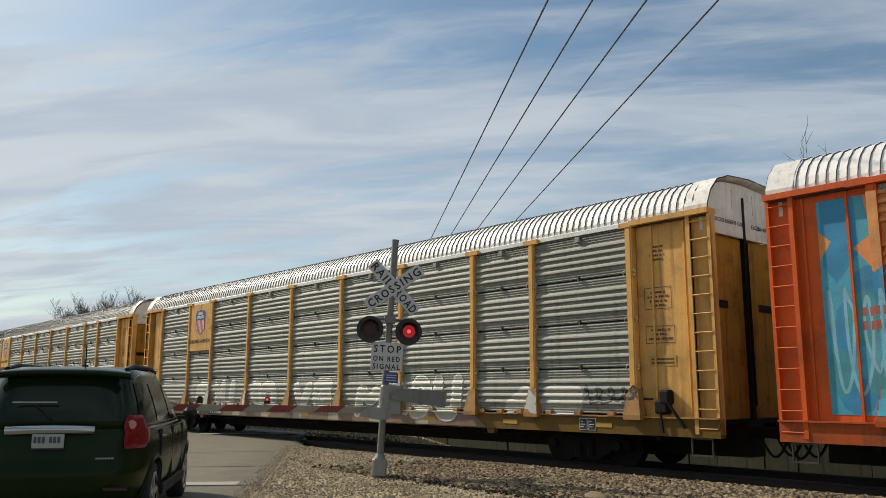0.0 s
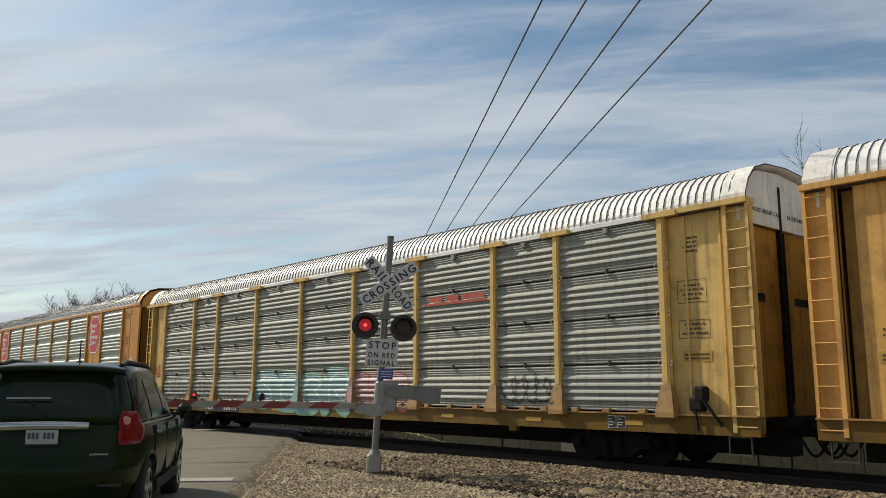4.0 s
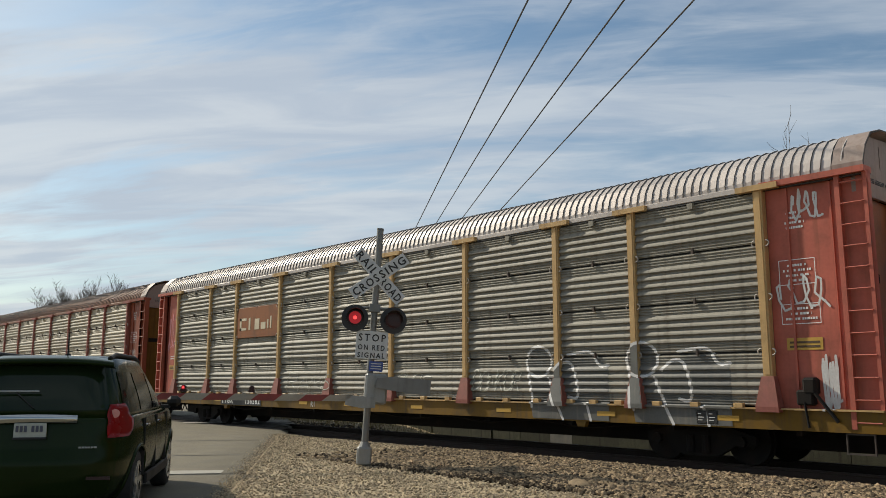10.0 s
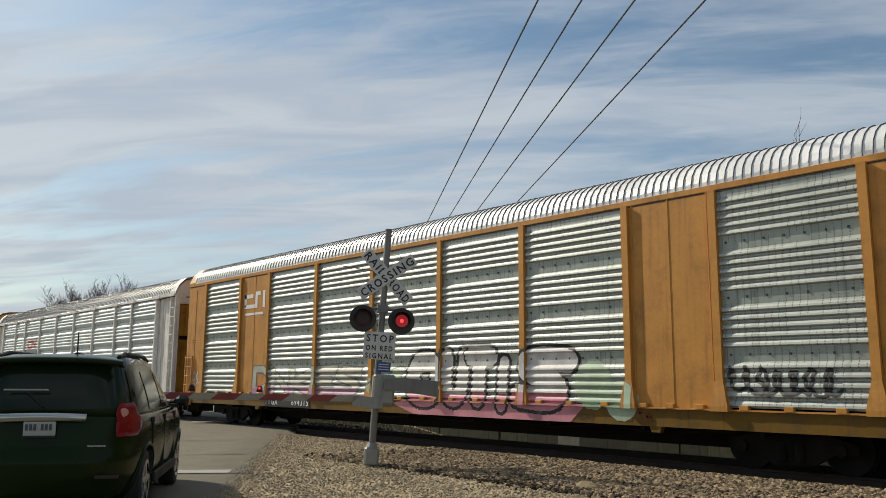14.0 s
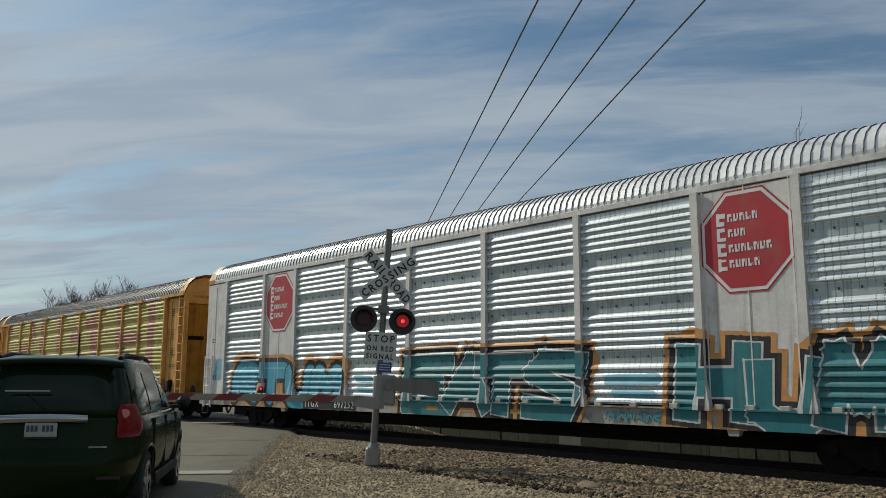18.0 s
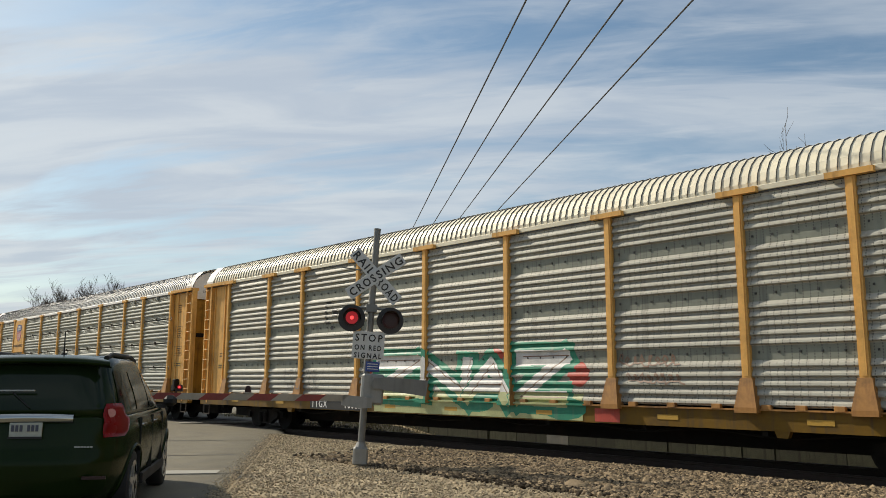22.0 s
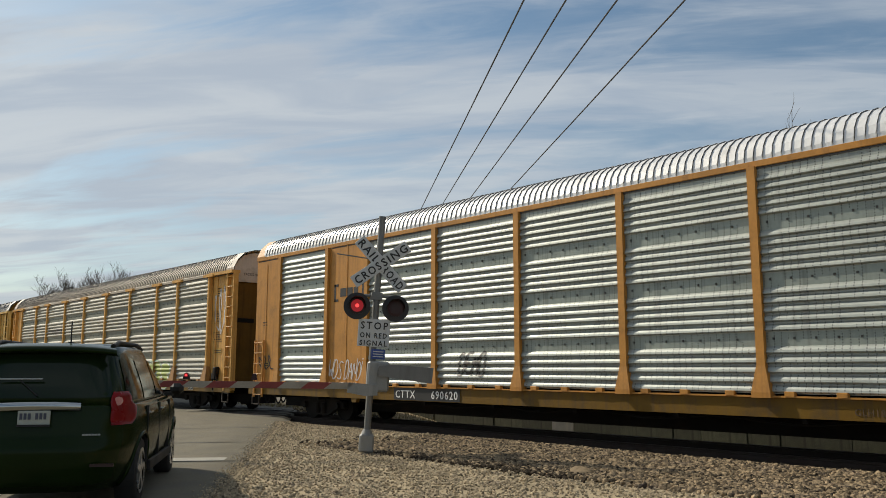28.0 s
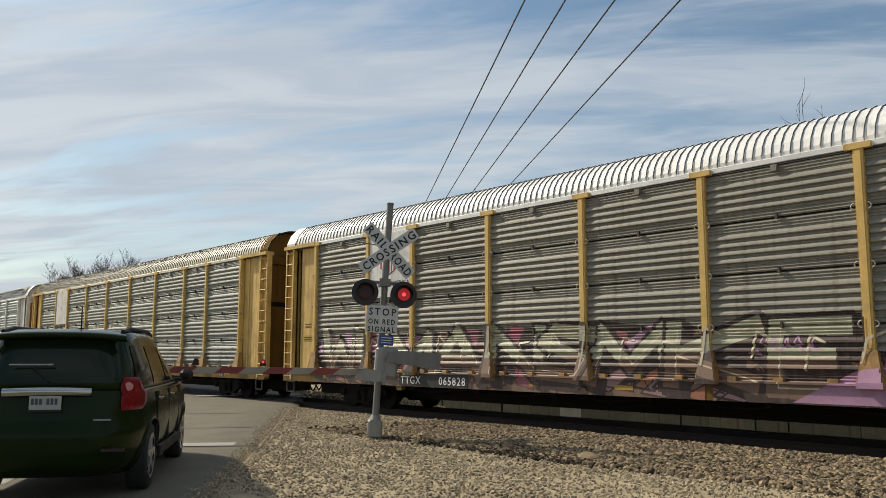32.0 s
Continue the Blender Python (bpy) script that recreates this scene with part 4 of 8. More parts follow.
def chisel(points, width):
    """Quads along a broken line with flat, slightly flared ends, for angular letters."""
    out = []
    for i, (a, b) in enumerate(zip(points, points[1:])):
        d = Vector((b[0] - a[0], b[1] - a[1]))
        if d.length < 1e-4:
            continue
        d.normalize()
        n = Vector((-d.y, d.x)) * width / 2
        p, q = Vector(a) - d * width * 0.42, Vector(b) + d * width * 0.42
        u, v = (1.22 if i == 0 else 1.0), (1.22 if i == len(points) - 2 else 1.0)
        out.append([(p.x - n.x * u, p.y - n.y * u), (q.x - n.x * v, q.y - n.y * v), (q.x + n.x * v, q.y + n.y * v), (p.x + n.x * u, p.y + n.y * u)])
    return out


def rounded(points):
    """The line with its corners cut twice."""
    for _ in range(2):
        nxt = [points[0]]
        for a, b in zip(points, points[1:]):
            nxt += [(a[0] * 0.75 + b[0] * 0.25, a[1] * 0.75 + b[1] * 0.25), (a[0] * 0.25 + b[0] * 0.75, a[1] * 0.25 + b[1] * 0.75)]
        points = nxt + [points[-1]]
    return points


def blob(x, z, rx, rz, n=12, turn=0.2):
    return [(x + rx * math.cos(turn + i * math.tau / n), z + rz * math.sin(turn + i * math.tau / n)) for i in range(n)]


def rect(g0, g1, z0, z1):
    return [(HALF - g0, z0), (HALF - g1, z0), (HALF - g1, z1), (HALF - g0, z1)]


def shape(points):
    return [(HALF - g, z) for g, z in points]


def word_lines(word, x0, x1, z0, z1, width, rng, lean=0.08):
    lines = []
    w = (x1 - x0) / len(word)
    for i, ch in enumerate(word):
        up, dn = rng.uniform(-0.07, 0.07) * (z1 - z0), rng.uniform(-0.06, 0.06) * (z1 - z0)
        for line in STROKES.get(ch, STROKES["O"]):
            pts = []
            for p in line.split():
                u, v = (float(q) for q in p.split(","))
                x = x0 + i * w + width * 0.5 + u * (w - width * 0.95) + (v - 0.5) * lean * (z1 - z0)
                pts.append((x, z0 + dn + width / 2 + v * (z1 - z0 + up - width)))
            lines.append(pts)
    return lines


def piece(car, word, g0, g1, z0, z1, width, fill, rim, seed, rim_width=0.12, off=0.006):
    """A sprayed word: dark rim and fill. g0 to g1: distances from the leading end, left to right."""
    rng = random.Random(seed)
    lines = word_lines(word, HALF - g0, HALF - g1, z0, z1, width, rng)
    art(car, [([q for l in lines for q in stroke(l, width + rim_width)], rim), ([q for l in lines for q in stroke(l, width)], fill)], off)


def mural(car, cells, z0, z1, fill, rim=None, outer=None, depth=None, haze=None, fade=None, shine=None, soft=True, fat=0.40, rim_width=0.07, outer_width=0.2,
          drop=(0.16, -0.12), haze_width=0.55, seed=1, off=0.006, lean=0.06, base=()):
    """Large sprayed letters, each laid over the last. cells: letter, from, to (distances from the leading end). fade: a second colour and the height below which it lies."""
    rng = random.Random(seed)
    make = stroke if soft else chisel
    sets = []
    for ch, g0, g1 in cells:
        width = fat * min(g0 - g1, 0.95 * (z1 - z0))
        lines = word_lines(ch, HALF - g0, HALF - g1, z0, z1, width, rng, lean)
        sets.append(([rounded(l) if soft else l for l in lines], width))
    layers = list(base)
    if haze is not None:
        cloud = [blob(x + rng.uniform(-0.12, 0.12), z + rng.uniform(-0.1, 0.12), (w + haze_width) / 2 * rng.uniform(0.7, 1.25), (w + haze_width) / 2 * rng.uniform(0.7, 1.15), 9, rng.random())
                 for lines, w in sets for l in lines for x, z in l]
        layers.append((cloud + [q for lines, w in sets for l in lines for q in make(l, w + haze_width)], haze))
    if depth is not None:
        for k in (1.0, 0.5):
            layers.append(([q for lines, w in sets for l in lines for q in make([(x + drop[0] * k, z + drop[1] * k) for x, z in l], w + rim_width)], depth))
    if outer is not None:
        layers.append(([q for lines, w in sets for l in lines for q in make(l, w + outer_width)], outer))
    art(car, layers, off)
    for k, (lines, w) in enumerate(sets):
        layers = []
        if rim is not None:
            layers.append(([q for l in lines for q in make(l, w + rim_width)], rim))
        if fill is not None:
            layers.append(([q for l in lines for q in make(l, w)], fill))
        if fade is not None:
            layers.append(([q for l in lines for q in make(l, w)], fade[0], -9.0, fade[1] + rng.uniform(-0.08, 0.08)))
        if shine is not None:
            layers.append(([q for l in lines for q in stroke([(x + w * 0.3, z + w * 0.12) for x, z in l], max(0.09 * w, 0.022))], shine))
        art(car, layers, off + 0.0012 * (k + 1), "graffiti_letter")


def cells_of(word, g0, g1):
    w = (g0 - g1) / len(word)
    return [(ch, g0 - k * w, g0 - (k + 1) * w - 0.08 * w) for k, ch in enumerate(word)]


def scrawl(car, word, g0, g1, z0, z1, width, mat, seed=3, off=0.013):
    """A word written in a single thin line."""
    lines = word_lines(word, HALF - g0, HALF - g1, z0, z1, width, random.Random(seed), 0.2)
    art(car, [([q for l in lines for q in stroke(rounded(l), width)], mat)], off)


def tag_lines(g0, g1, z0, z1, seed, loops=9):
    rng = random.Random(seed)
    x0, x1 = HALF - g0, HALF - g1
    pts = []
    w = (x1 - x0) / loops
    for i in range(loops * 7):
        a = i / (loops * 7 - 1)
        ph = i * math.tau / 7
        pts.append((x0 + a * (x1 - x0) + w * 0.6 * math.cos(ph) * rng.uniform(0.4, 1.1),
                    (z0 + z1) / 2 + (z1 - z0) / 2 * math.sin(ph + rng.uniform(-0.5, 0.5)) * rng.uniform(0.45, 1.0)))
    return pts


def tag(car, g0, g1, z0, z1, width, mat, seed, loops=9, off=0.012, rim=None):
    """A quick scrawl of looping lines that spells nothing."""
    pts = tag_lines(g0, g1, z0, z1, seed, loops)
    layers = [(stroke(pts, width * 2.2), rim)] if rim is not None else []
    art(car, layers + [(stroke(pts, width), mat)], off)


def bubbles(car, g0, g1, z0, z1, n, fill, rim, seed, width=0.05, off=0.006):
    """A row of fat sprayed letters, outlined; with no fill they are drawn in line only."""
    rng = random.Random(seed)
    word = "".join(rng.choice("SBRAEKOMUGNHZTC") for _ in range(n))
    w = (g0 - g1) / n
    if fill is None:
        lines = word_lines(word, HALF - g0, HALF - g1, z0, z1, width, rng, 0.15)
        art(car, [([q for l in lines for q in stroke(l, width)], rim)], off)
    else:
        piece(car, word, g0, g1, z0, z1, min(0.42 * w, 0.36 * (z1 - z0)), fill, rim, seed, rim_width=2 * width, off=off)


def shards(car, g0, g1, z0, z1, n, mats, rim, seed, off=0.006, posts=False):
    """Angular overlapping strokes of several colours: a worn, many-coloured mural."""
    rng = random.Random(seed)
    per, rims = [[] for _ in mats], []
    for i in range(n):
        x = HALF - g0 + (g0 - g1) * (i + rng.random()) / n
        a, b = (x + rng.uniform(-0.5, 0.3), z0 + rng.uniform(0, 0.3) * (z1 - z0)), (x + rng.uniform(-0.3, 0.6), z0 + rng.uniform(0.6, 1.0) * (z1 - z0))
        w = rng.uniform(0.15, 0.42)
        q = [(a[0] - w, a[1]), (a[0] + w, a[1] - 0.1), (b[0] + w * 0.7, b[1]), (b[0] - w * 0.5, b[1] + 0.08)]
        per[i % len(mats)].append(q)
        rims += stroke(q + q[:1], rng.uniform(0.02, 0.06))
    art(car, [(p, m) for p, m in zip(per, mats)] + ([(rims, rim)] if rim is not None else []), off, posts=posts)


SPRAY = {n: material("spray_" + n, c, 0.55, 0.0, 0.25, 2.5, DUST, 0.3, 1.0) for n, c in {
    "blue": (0.03, 0.24, 0.44), "orange": (0.65, 0.27, 0.08), "pink": (0.55, 0.06, 0.25), "pale_pink": (0.55, 0.22, 0.26),
    "black": (0.015, 0.015, 0.017), "white": (0.58, 0.57, 0.55), "teal": (0.05, 0.28, 0.33), "green": (0.16, 0.36, 0.20),
    "red": (0.40, 0.05, 0.03), "purple": (0.16, 0.14, 0.31), "silver": (0.42, 0.42, 0.40), "brick": (0.34, 0.11, 0.08),
    "lime": (0.36, 0.42, 0.10), "grey": (0.12, 0.12, 0.12), "cream": (0.55, 0.47, 0.33),
    "rosewood": (0.30, 0.09, 0.12), "mauve": (0.40, 0.22, 0.33), "umber": (0.20, 0.12, 0.08), "sky": (0.20, 0.45, 0.55),
    "dark_teal": (0.015, 0.10, 0.10), "grey_wash": (0.24, 0.235, 0.22), "pink_wash": (0.33, 0.20, 0.20),
    "sky_wash": (0.22, 0.36, 0.38), "orange_wash": (0.58, 0.28, 0.08), "blue_teal": (0.06, 0.34, 0.47), "brick_wash": (0.36, 0.15, 0.09), "jade": (0.02, 0.22, 0.13),
    "hot_pink": (0.55, 0.09, 0.16), "soot_wash": (0.10, 0.10, 0.09), "cream_wash": (0.36, 0.35, 0.24), "soot_brown": (0.055, 0.032, 0.026), "lime_wash": (0.40, 0.42, 0.20), "mint": (0.36, 0.46, 0.33), "pale_wash": (0.38, 0.38, 0.31),
    "deep_sky": (0.025, 0.19, 0.36), "deep_teal": (0.025, 0.18, 0.20)}.items()}


def text_on(car, text, x, z, height, mat, y=-SIDE - 0.06, name="lettering", spacing=1.05):
    me = lettering(text, height, mat, spacing, height * 0.012)
    return hang(name, me, car, "", (x, y, z))


def octagon(cx, cz, r):
    return [(cx + r / math.cos(math.pi / 8) * math.cos(math.pi / 8 + i * math.pi / 4),
             cz + r * 1.06 / math.cos(math.pi / 8) * math.sin(math.pi / 8 + i * math.pi / 4)) for i in range(8)]


def flat_shape(car, name, pts, mat, y, label=""):
    bm = bmesh.new()
    prism(bm, pts, y, y + 0.004)
    return part(name, bm, mat, car, label)


def bars(car, name, rects, mat, y, kind=""):
    """Plain bars: parts of their own, or joined where they are too small to pick apart."""
    bm = bmesh.new()
    for x0, x1, z0, z1 in rects:
        box(bm, x0, x1, y, y + 0.004, z0, z1)
        if not kind:
            part(name, bm, mat, car)
            bm = bmesh.new()
    if kind:
        tagged(part(name, bm, mat, car), kind=kind)


LOGO_RED = material("sign_red", (0.42, 0.02, 0.03), 0.5, 0.0, 0.12, 2.0, DUST, 0.2)
RUST_MARK = material("faded_red_marking", (0.17, 0.045, 0.015), 0.7, 0.0, 0.2, 4.0)
LOGO_BLUE = material("sign_blue", (0.03, 0.06, 0.22), 0.5, 0.0, 0.12, 2.0)


def octagon_logo(car, cx, cz, r, y):
    flat_shape(car, "emblem_rim", octagon(cx, cz, r), LOGO_RED, y)
    flat_shape(car, "emblem_border", octagon(cx, cz, r * 0.965), WHITE, y - 0.003)
    flat_shape(car, "emblem", octagon(cx, cz, r * 0.90), LOGO_RED, y - 0.006, "red octagonal emblem with white bars")
    rects = []
    for k, (tall, letters) in enumerate(((0.30, 5), (0.30, 3), (0.30, 7), (0.30, 5))):
        z = cz + r * (0.34 - 0.315 * k)
        left = cx - r * 0.62
        rects += [(left, left + r * 0.07, z, z + r * 0.27), (left + r * 0.07, left + r * 0.20, z + r * (0.16, 0.0, 0.0, 0.02)[k], z + r * (0.26, 0.07, 0.08, 0.1)[k]),
                  (left + r * 0.07, left + r * 0.18, z + r * (0.0, 0.19, 0.18, 0.2)[k], z + r * (0.09, 0.27, 0.26, 0.25)[k])]
        for n in range(letters):
            u = left + r * (0.25 + 0.135 * n)
            rects += [(u, u + r * 0.04, z + r * 0.07, z + r * 0.23), (u + r * 0.04, u + r * 0.095, z + r * (0.07 if n % 2 else 0.17), z + r * (0.12 if n % 2 else 0.23)),
                      (u + r * 0.075, u + r * 0.105, z + r * 0.07, z + r * (0.23 if n % 3 else 0.14))]
    bars(car, "emblem_mark", rects, WHITE, y - 0.010, "stuff")


def shield_logo(car, cx, cz, r, y):
    half = [(0.0, 1.05), (0.35, 0.92), (0.68, 0.97), (0.93, 0.62), (0.83, 0.22), (0.89, -0.2), (0.76, -0.6), (0.42, -0.86), (0.0, -1.05)]
    pts = half + [(-a, b) for a, b in half[-2:0:-1]]
    flat_shape(car, "emblem", [(cx + a * r, cz + b * r) for a, b in pts], LOGO_BLUE, y, "blue shield emblem with red and white stripes")
    flat_shape(car, "emblem_field", [(cx + a * r * 0.94, cz + b * r * 0.95) for a, b in ((-0.83, 0.18), (-0.89, -0.2), (-0.76, -0.6), (-0.42, -0.86), (0.0, -1.03), (0.42, -0.86), (0.76, -0.6), (0.89, -0.2), (0.83, 0.18))],
               WHITE, y - 0.004)
    bars(car, "emblem_stripes", [(cx + r * (u - 0.062), cx + r * (u + 0.062), cz - r * (0.93 - 0.52 * u * u), cz + r * 0.17) for u in [-0.75 + 0.25 * k for k in range(7)]], LOGO_RED, y - 0.008)
    marks = []
    for z, n in ((0.60, 5), (0.30, 7)):
        w = 1.2 / 7
        for k in range(n):
            u = -n * w / 2 + k * w
            marks += [(cx + r * (u + 0.02), cx + r * (u + 0.06), cz + r * z, cz + r * (z + 0.23)), (cx + r * (u + 0.11), cx + r * (u + 0.15), cz + r * z, cz + r * (z + 0.23)),
                      (cx + r * (u + 0.06), cx + r * (u + 0.11), cz + r * (z + 0.08 * (k % 3)), cz + r * (z + 0.05 + 0.08 * (k % 3)))]
    bars(car, "emblem_mark", marks, WHITE, y - 0.008, "stuff")


def autorack(i, label, frame_paint, panel, roof, kind="ribs", smooth=False, end="brown_end", gable=None, caps=False, sill=None,
             end_panel=None, shift=0.0, foot=None, hood=None):
    """One two-deck car carrier. Its base is the rail top under its middle; +x is the leading end."""
    kind = "tall" if smooth else kind
    inset = 0.05 if smooth else 0.28
    car = thing("autorack_car", label, "railway car", (0, TRACK_Y, ZR), group="cars of the freight train")
    CELLS[car.name] = side_cells(kind, smooth)
    P, S = PAINT[frame_paint], SHEET[panel]
    EP = PAINT[end_panel or frame_paint]
    SP = SILL[sill or frame_paint]
    GP = PAINT[gable] if gable else EP
    hang("roof", roof_mesh(ROOF[roof], smooth), car, "ribbed arched roof of %s sheets" % roof)
    for side in (-1, 1):
        turn = 0 if side < 0 else math.pi
        face = -SIDE if side < 0 else SIDE
        for k in range(1, len(POSTS) - 2):
            w, cx = POSTS[k] - POSTS[k + 1], (POSTS[k] + POSTS[k + 1]) / 2
            if smooth and k in (2, 8):
                def make(w=w):
                    bm = bmesh.new()
                    box(bm, -w / 2, w / 2, -0.02, 0.08, Z_LOW - 0.04, TALL)
                    return mesh_of("side_plate", bm, P)
                hang("side_plate", cached(("plate", P.name), make), car, "", (cx, face, 0), turn)
                for x in (-w / 2 + 0.14, 0.0, w / 2 - 0.14) if side < 0 else ():
                    hang("seam_strip", cached(("seam", P.name), lambda: seam_mesh(P)), car, "", (cx + x, face, 0))
            else:
                hang("side_panel", panel_mesh(kind, w, S), car, "", (cx, face, 0), turn)
        for k in range(1, len(POSTS) - 1):
            hang("post", slim_post_mesh(P) if smooth else post_mesh(P, caps, PAINT[foot] if foot else FOOT.get(frame_paint, P)), car, "", (POSTS[k], face, 0), turn)
            if kind == "ribs" and not smooth:
                for z in (1.93, 2.86, 3.79) if side < 0 else ():
                    hang("hinge_plate", hinge_mesh(), car, "", (POSTS[k] + 0.1, face, z))
                    ob = hang("hinge_plate", hinge_mesh(), car, "", (POSTS[k] - 0.1, face - 0.15, z))
                    ob.rotation_euler = (0, 0, math.pi)
                    if z < 2 and k < len(POSTS) - 2:
                        hang("panel_clip", clip_mesh(S), car, "", ((POSTS[k] + POSTS[k + 1]) / 2, face, 4.66))
                    if k < len(POSTS) - 2:
                        hang("latch", latch_mesh(), car, "", ((POSTS[k] + POSTS[k + 1]) / 2, face, z + 0.02))
        low, high = sorted(((-HALF + 0.05 + (SHORT if smooth else 0)) * -side, (HALF - 0.05) * -side))
        # an added dark strip stands for the shadow between top rail and panels
        bm = bmesh.new()
        box(bm, low, high, -0.024, 0.03, (TALL if smooth else Z_TOP) - 0.032, (TALL if smooth else Z_TOP) - 0.004)
        hang("rail_seal", cached(("rail_seal", smooth, side), lambda bm=bm: mesh_of("rail_seal", bm, SEAL_SHADE)), car, "", (0, face, 0), turn)
        hang("top_rail", top_rail_mesh(P, TALL, 5.07, low, high) if smooth else top_rail_mesh(ROOF[roof], Z_TOP + 0.002, 4.845, low, high), car, "", (0, face, 0), turn)
        # end panels and corner ladders
        for e in (-1, 1):
            if smooth:
                bm = bmesh.new()
                a, b = sorted((e * (HALF - 1.72), e * HALF if e > 0 else -HALF + SHORT))
                box(bm, a, b, -0.02, 0.06, 0.98, TALL)
                xs = e * (HALF - 0.95)
                box(bm, xs - 0.014, xs + 0.014, -0.032, -0.02, 1.0, 4.8)
                me = cached(("endplate", P.name, e), lambda bm=bm: mesh_of("end_panel", bm, P))
                hang("end_panel", me, car, "", (0, face, 0), 0)
                hang("ladder", ladder_mesh(P, 0.55, 2.35, 0.52), car, "", ((HALF - 0.62) if e > 0 else (-HALF + 0.1 + SHORT), face + side * 0.07, 0))
            else:
                def make(e=e):
                    bm = bmesh.new()
                    if e < 0 and kind == "ribs":       # a deep slot behind the ladder at the trailing end
                        box(bm, -HALF + 0.80, -HALF + 1.72, 0.06, 0.15, 0.98, 4.74, 0.012)
                        box(bm, -HALF + 0.06, -HALF + 0.50, 0.07, 0.13, 0.98, 4.74)
                        box(bm, -HALF + 0.46, -HALF + 0.84, 0.46, 0.50, 0.98, 4.74)
                    else:
                        a, b = sorted((e * (HALF - 1.72), e * (HALF - 0.06)))
                        box(bm, a, b, 0.06, 0.15, 0.98, 4.74)
                    return mesh_of("end_panel", bm, EP)
                if side < 0:
                    hang("end_panel", cached(("endp", EP.name, e, kind), make), car, "", (0, face, 0))
                else:
                    hang("end_panel", cached(("endp", EP.name, -e, kind), lambda e=-e: make(e)), car, "", (0, face, 0), math.pi)

                def corner(e=e):
                    bm = bmesh.new()
                    a, b = sorted((e * (HALF - 0.5), e * (HALF - 0.42)))
                    box(bm, a, b, -0.06, 0.2, 0.7, 4.78)
                    a, b = sorted((e * (HALF - 0.06), e * (HALF - 0.0)))
                    box(bm, a, b, -0.04, 0.14, 0.7, 4.78)
                    box(bm, *sorted((e * (HALF - 1.75), e * HALF)), -0.12, 0.2, 4.74, 4.84)
                    return mesh_of("corner_frame", bm, EP)
                flip = e if side < 0 else -e
                hang("corner_frame", cached(("corner", EP.name, flip), lambda e=flip: corner(e)), car, "", (0, face, 0), turn)
                hang("ladder", ladder_mesh(EP, 0.72, 4.7, 0.42), car, "", (e * (HALF - 0.24) - 0.21 * (1 if side < 0 else -1), face, 0), turn)
        # sill
        bm = bmesh.new()
        box(bm, -HALF, HALF, -0.045, 0.12, 0.64, 0.98)
        n_sill = len(bm.faces)
        box(bm, -HALF, HALF, -0.10, 0.0, 0.970, 0.998)
        for k in range(1, len(POSTS) - 2):
            w = POSTS[k] - POSTS[k + 1]
            for u in (0.17, 0.47, 0.79) if frame_paint != "orange" else ():
                box(bm, POSTS[k + 1] + u * w - 0.085, POSTS[k + 1] + u * w + 0.085, -0.112, -0.02, 0.985, 1.07, 0.006)
        for n_face, f in enumerate(bm.faces):
            f.material_index = 1 if n_face >= n_sill else 0
        hang("side_sill", cached(("sill", SP.name, P.name), lambda bm=bm: mesh_of("side_sill", bm, [SP, FOOT.get(frame_paint, P)])), car, "", (0, face, 0), turn)
    back = SHORT if smooth else 0.0
    for e in (-1, 1):
        hang("roof_hood", hood_mesh(PAINT[hood] if hood else GP, smooth), car, "", (e * (HALF - (0.47 if smooth else 0.52)) + (back if e < 0 else 0), 0, 0), 0 if e > 0 else math.pi)
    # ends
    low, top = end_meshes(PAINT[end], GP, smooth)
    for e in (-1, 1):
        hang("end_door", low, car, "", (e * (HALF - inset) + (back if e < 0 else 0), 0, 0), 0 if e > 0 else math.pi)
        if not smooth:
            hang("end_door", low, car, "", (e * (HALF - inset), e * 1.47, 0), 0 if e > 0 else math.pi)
            hang("door_gap", cached("gap", door_gap), car, "", (e * (HALF - inset), 0, 0), 0 if e > 0 else math.pi)
        hang("end_gable", top, car, "", (e * (HALF - inset + 0.06) + (back if e < 0 else 0), 0, 0), 0 if e > 0 else math.pi)
        if not smooth:
            for x in (HALF - 1.35, HALF - 0.62) if e > 0 or kind != "ribs" else ():
                hang("panel_rib", cached(("prib", EP.name), lambda: panel_rib(EP)), car, "", (e * x, -SIDE, 0))
            for y in (-0.95, 0.85):
                hang("door_slot", cached("slots", slot_mesh), car, "", (e * (HALF - 0.28), e * y, 0), 0 if e > 0 else math.pi)
            for y in (-1.12, 0.28):
                hang("lettering", cached("excess", lambda: lettering("EXCESS HEIGHT CAR", 0.085, BLACK, 1.0)), car, "",
                     (e * (HALF - 0.195), e * y, 4.70), radians(90) * e)

    def under():
        bm = bmesh.new()
        box(bm, -HALF + 0.2, HALF - 0.2, -0.3, 0.3, 0.24, 0.95)
        box(bm, -HALF + 0.3, HALF - 0.3, -1.5, 1.5, 0.86, 0.96)
        for x in [-HALF + 1.5 + k * 2.4 for k in range(11)]:
            box(bm, x - 0.05, x + 0.05, -1.5, 1.5, 0.55, 0.86)
        box(bm, -7.6, -5.2, 0.35, 1.2, 0.42, 0.80)
        tube(bm, (3.2, 0.8, 0.62), (4.6, 0.8, 0.62), 0.2, 12)
        return mesh_of("underframe", bm, IRON)
    hang("underframe", cached("under", under), car, "black steel underframe")
    hang("brake_pipe", hose_mesh(), car)
    for x in (HALF - 0.4, -HALF + 0.4):
        hang("stirrup_step", step_mesh(), car, "", (x, -SIDE, 0))
    for x in (7.6, -7.6):
        hang("jacking_pad", jack_mesh(SP), car, "", (x, -SIDE, 0))
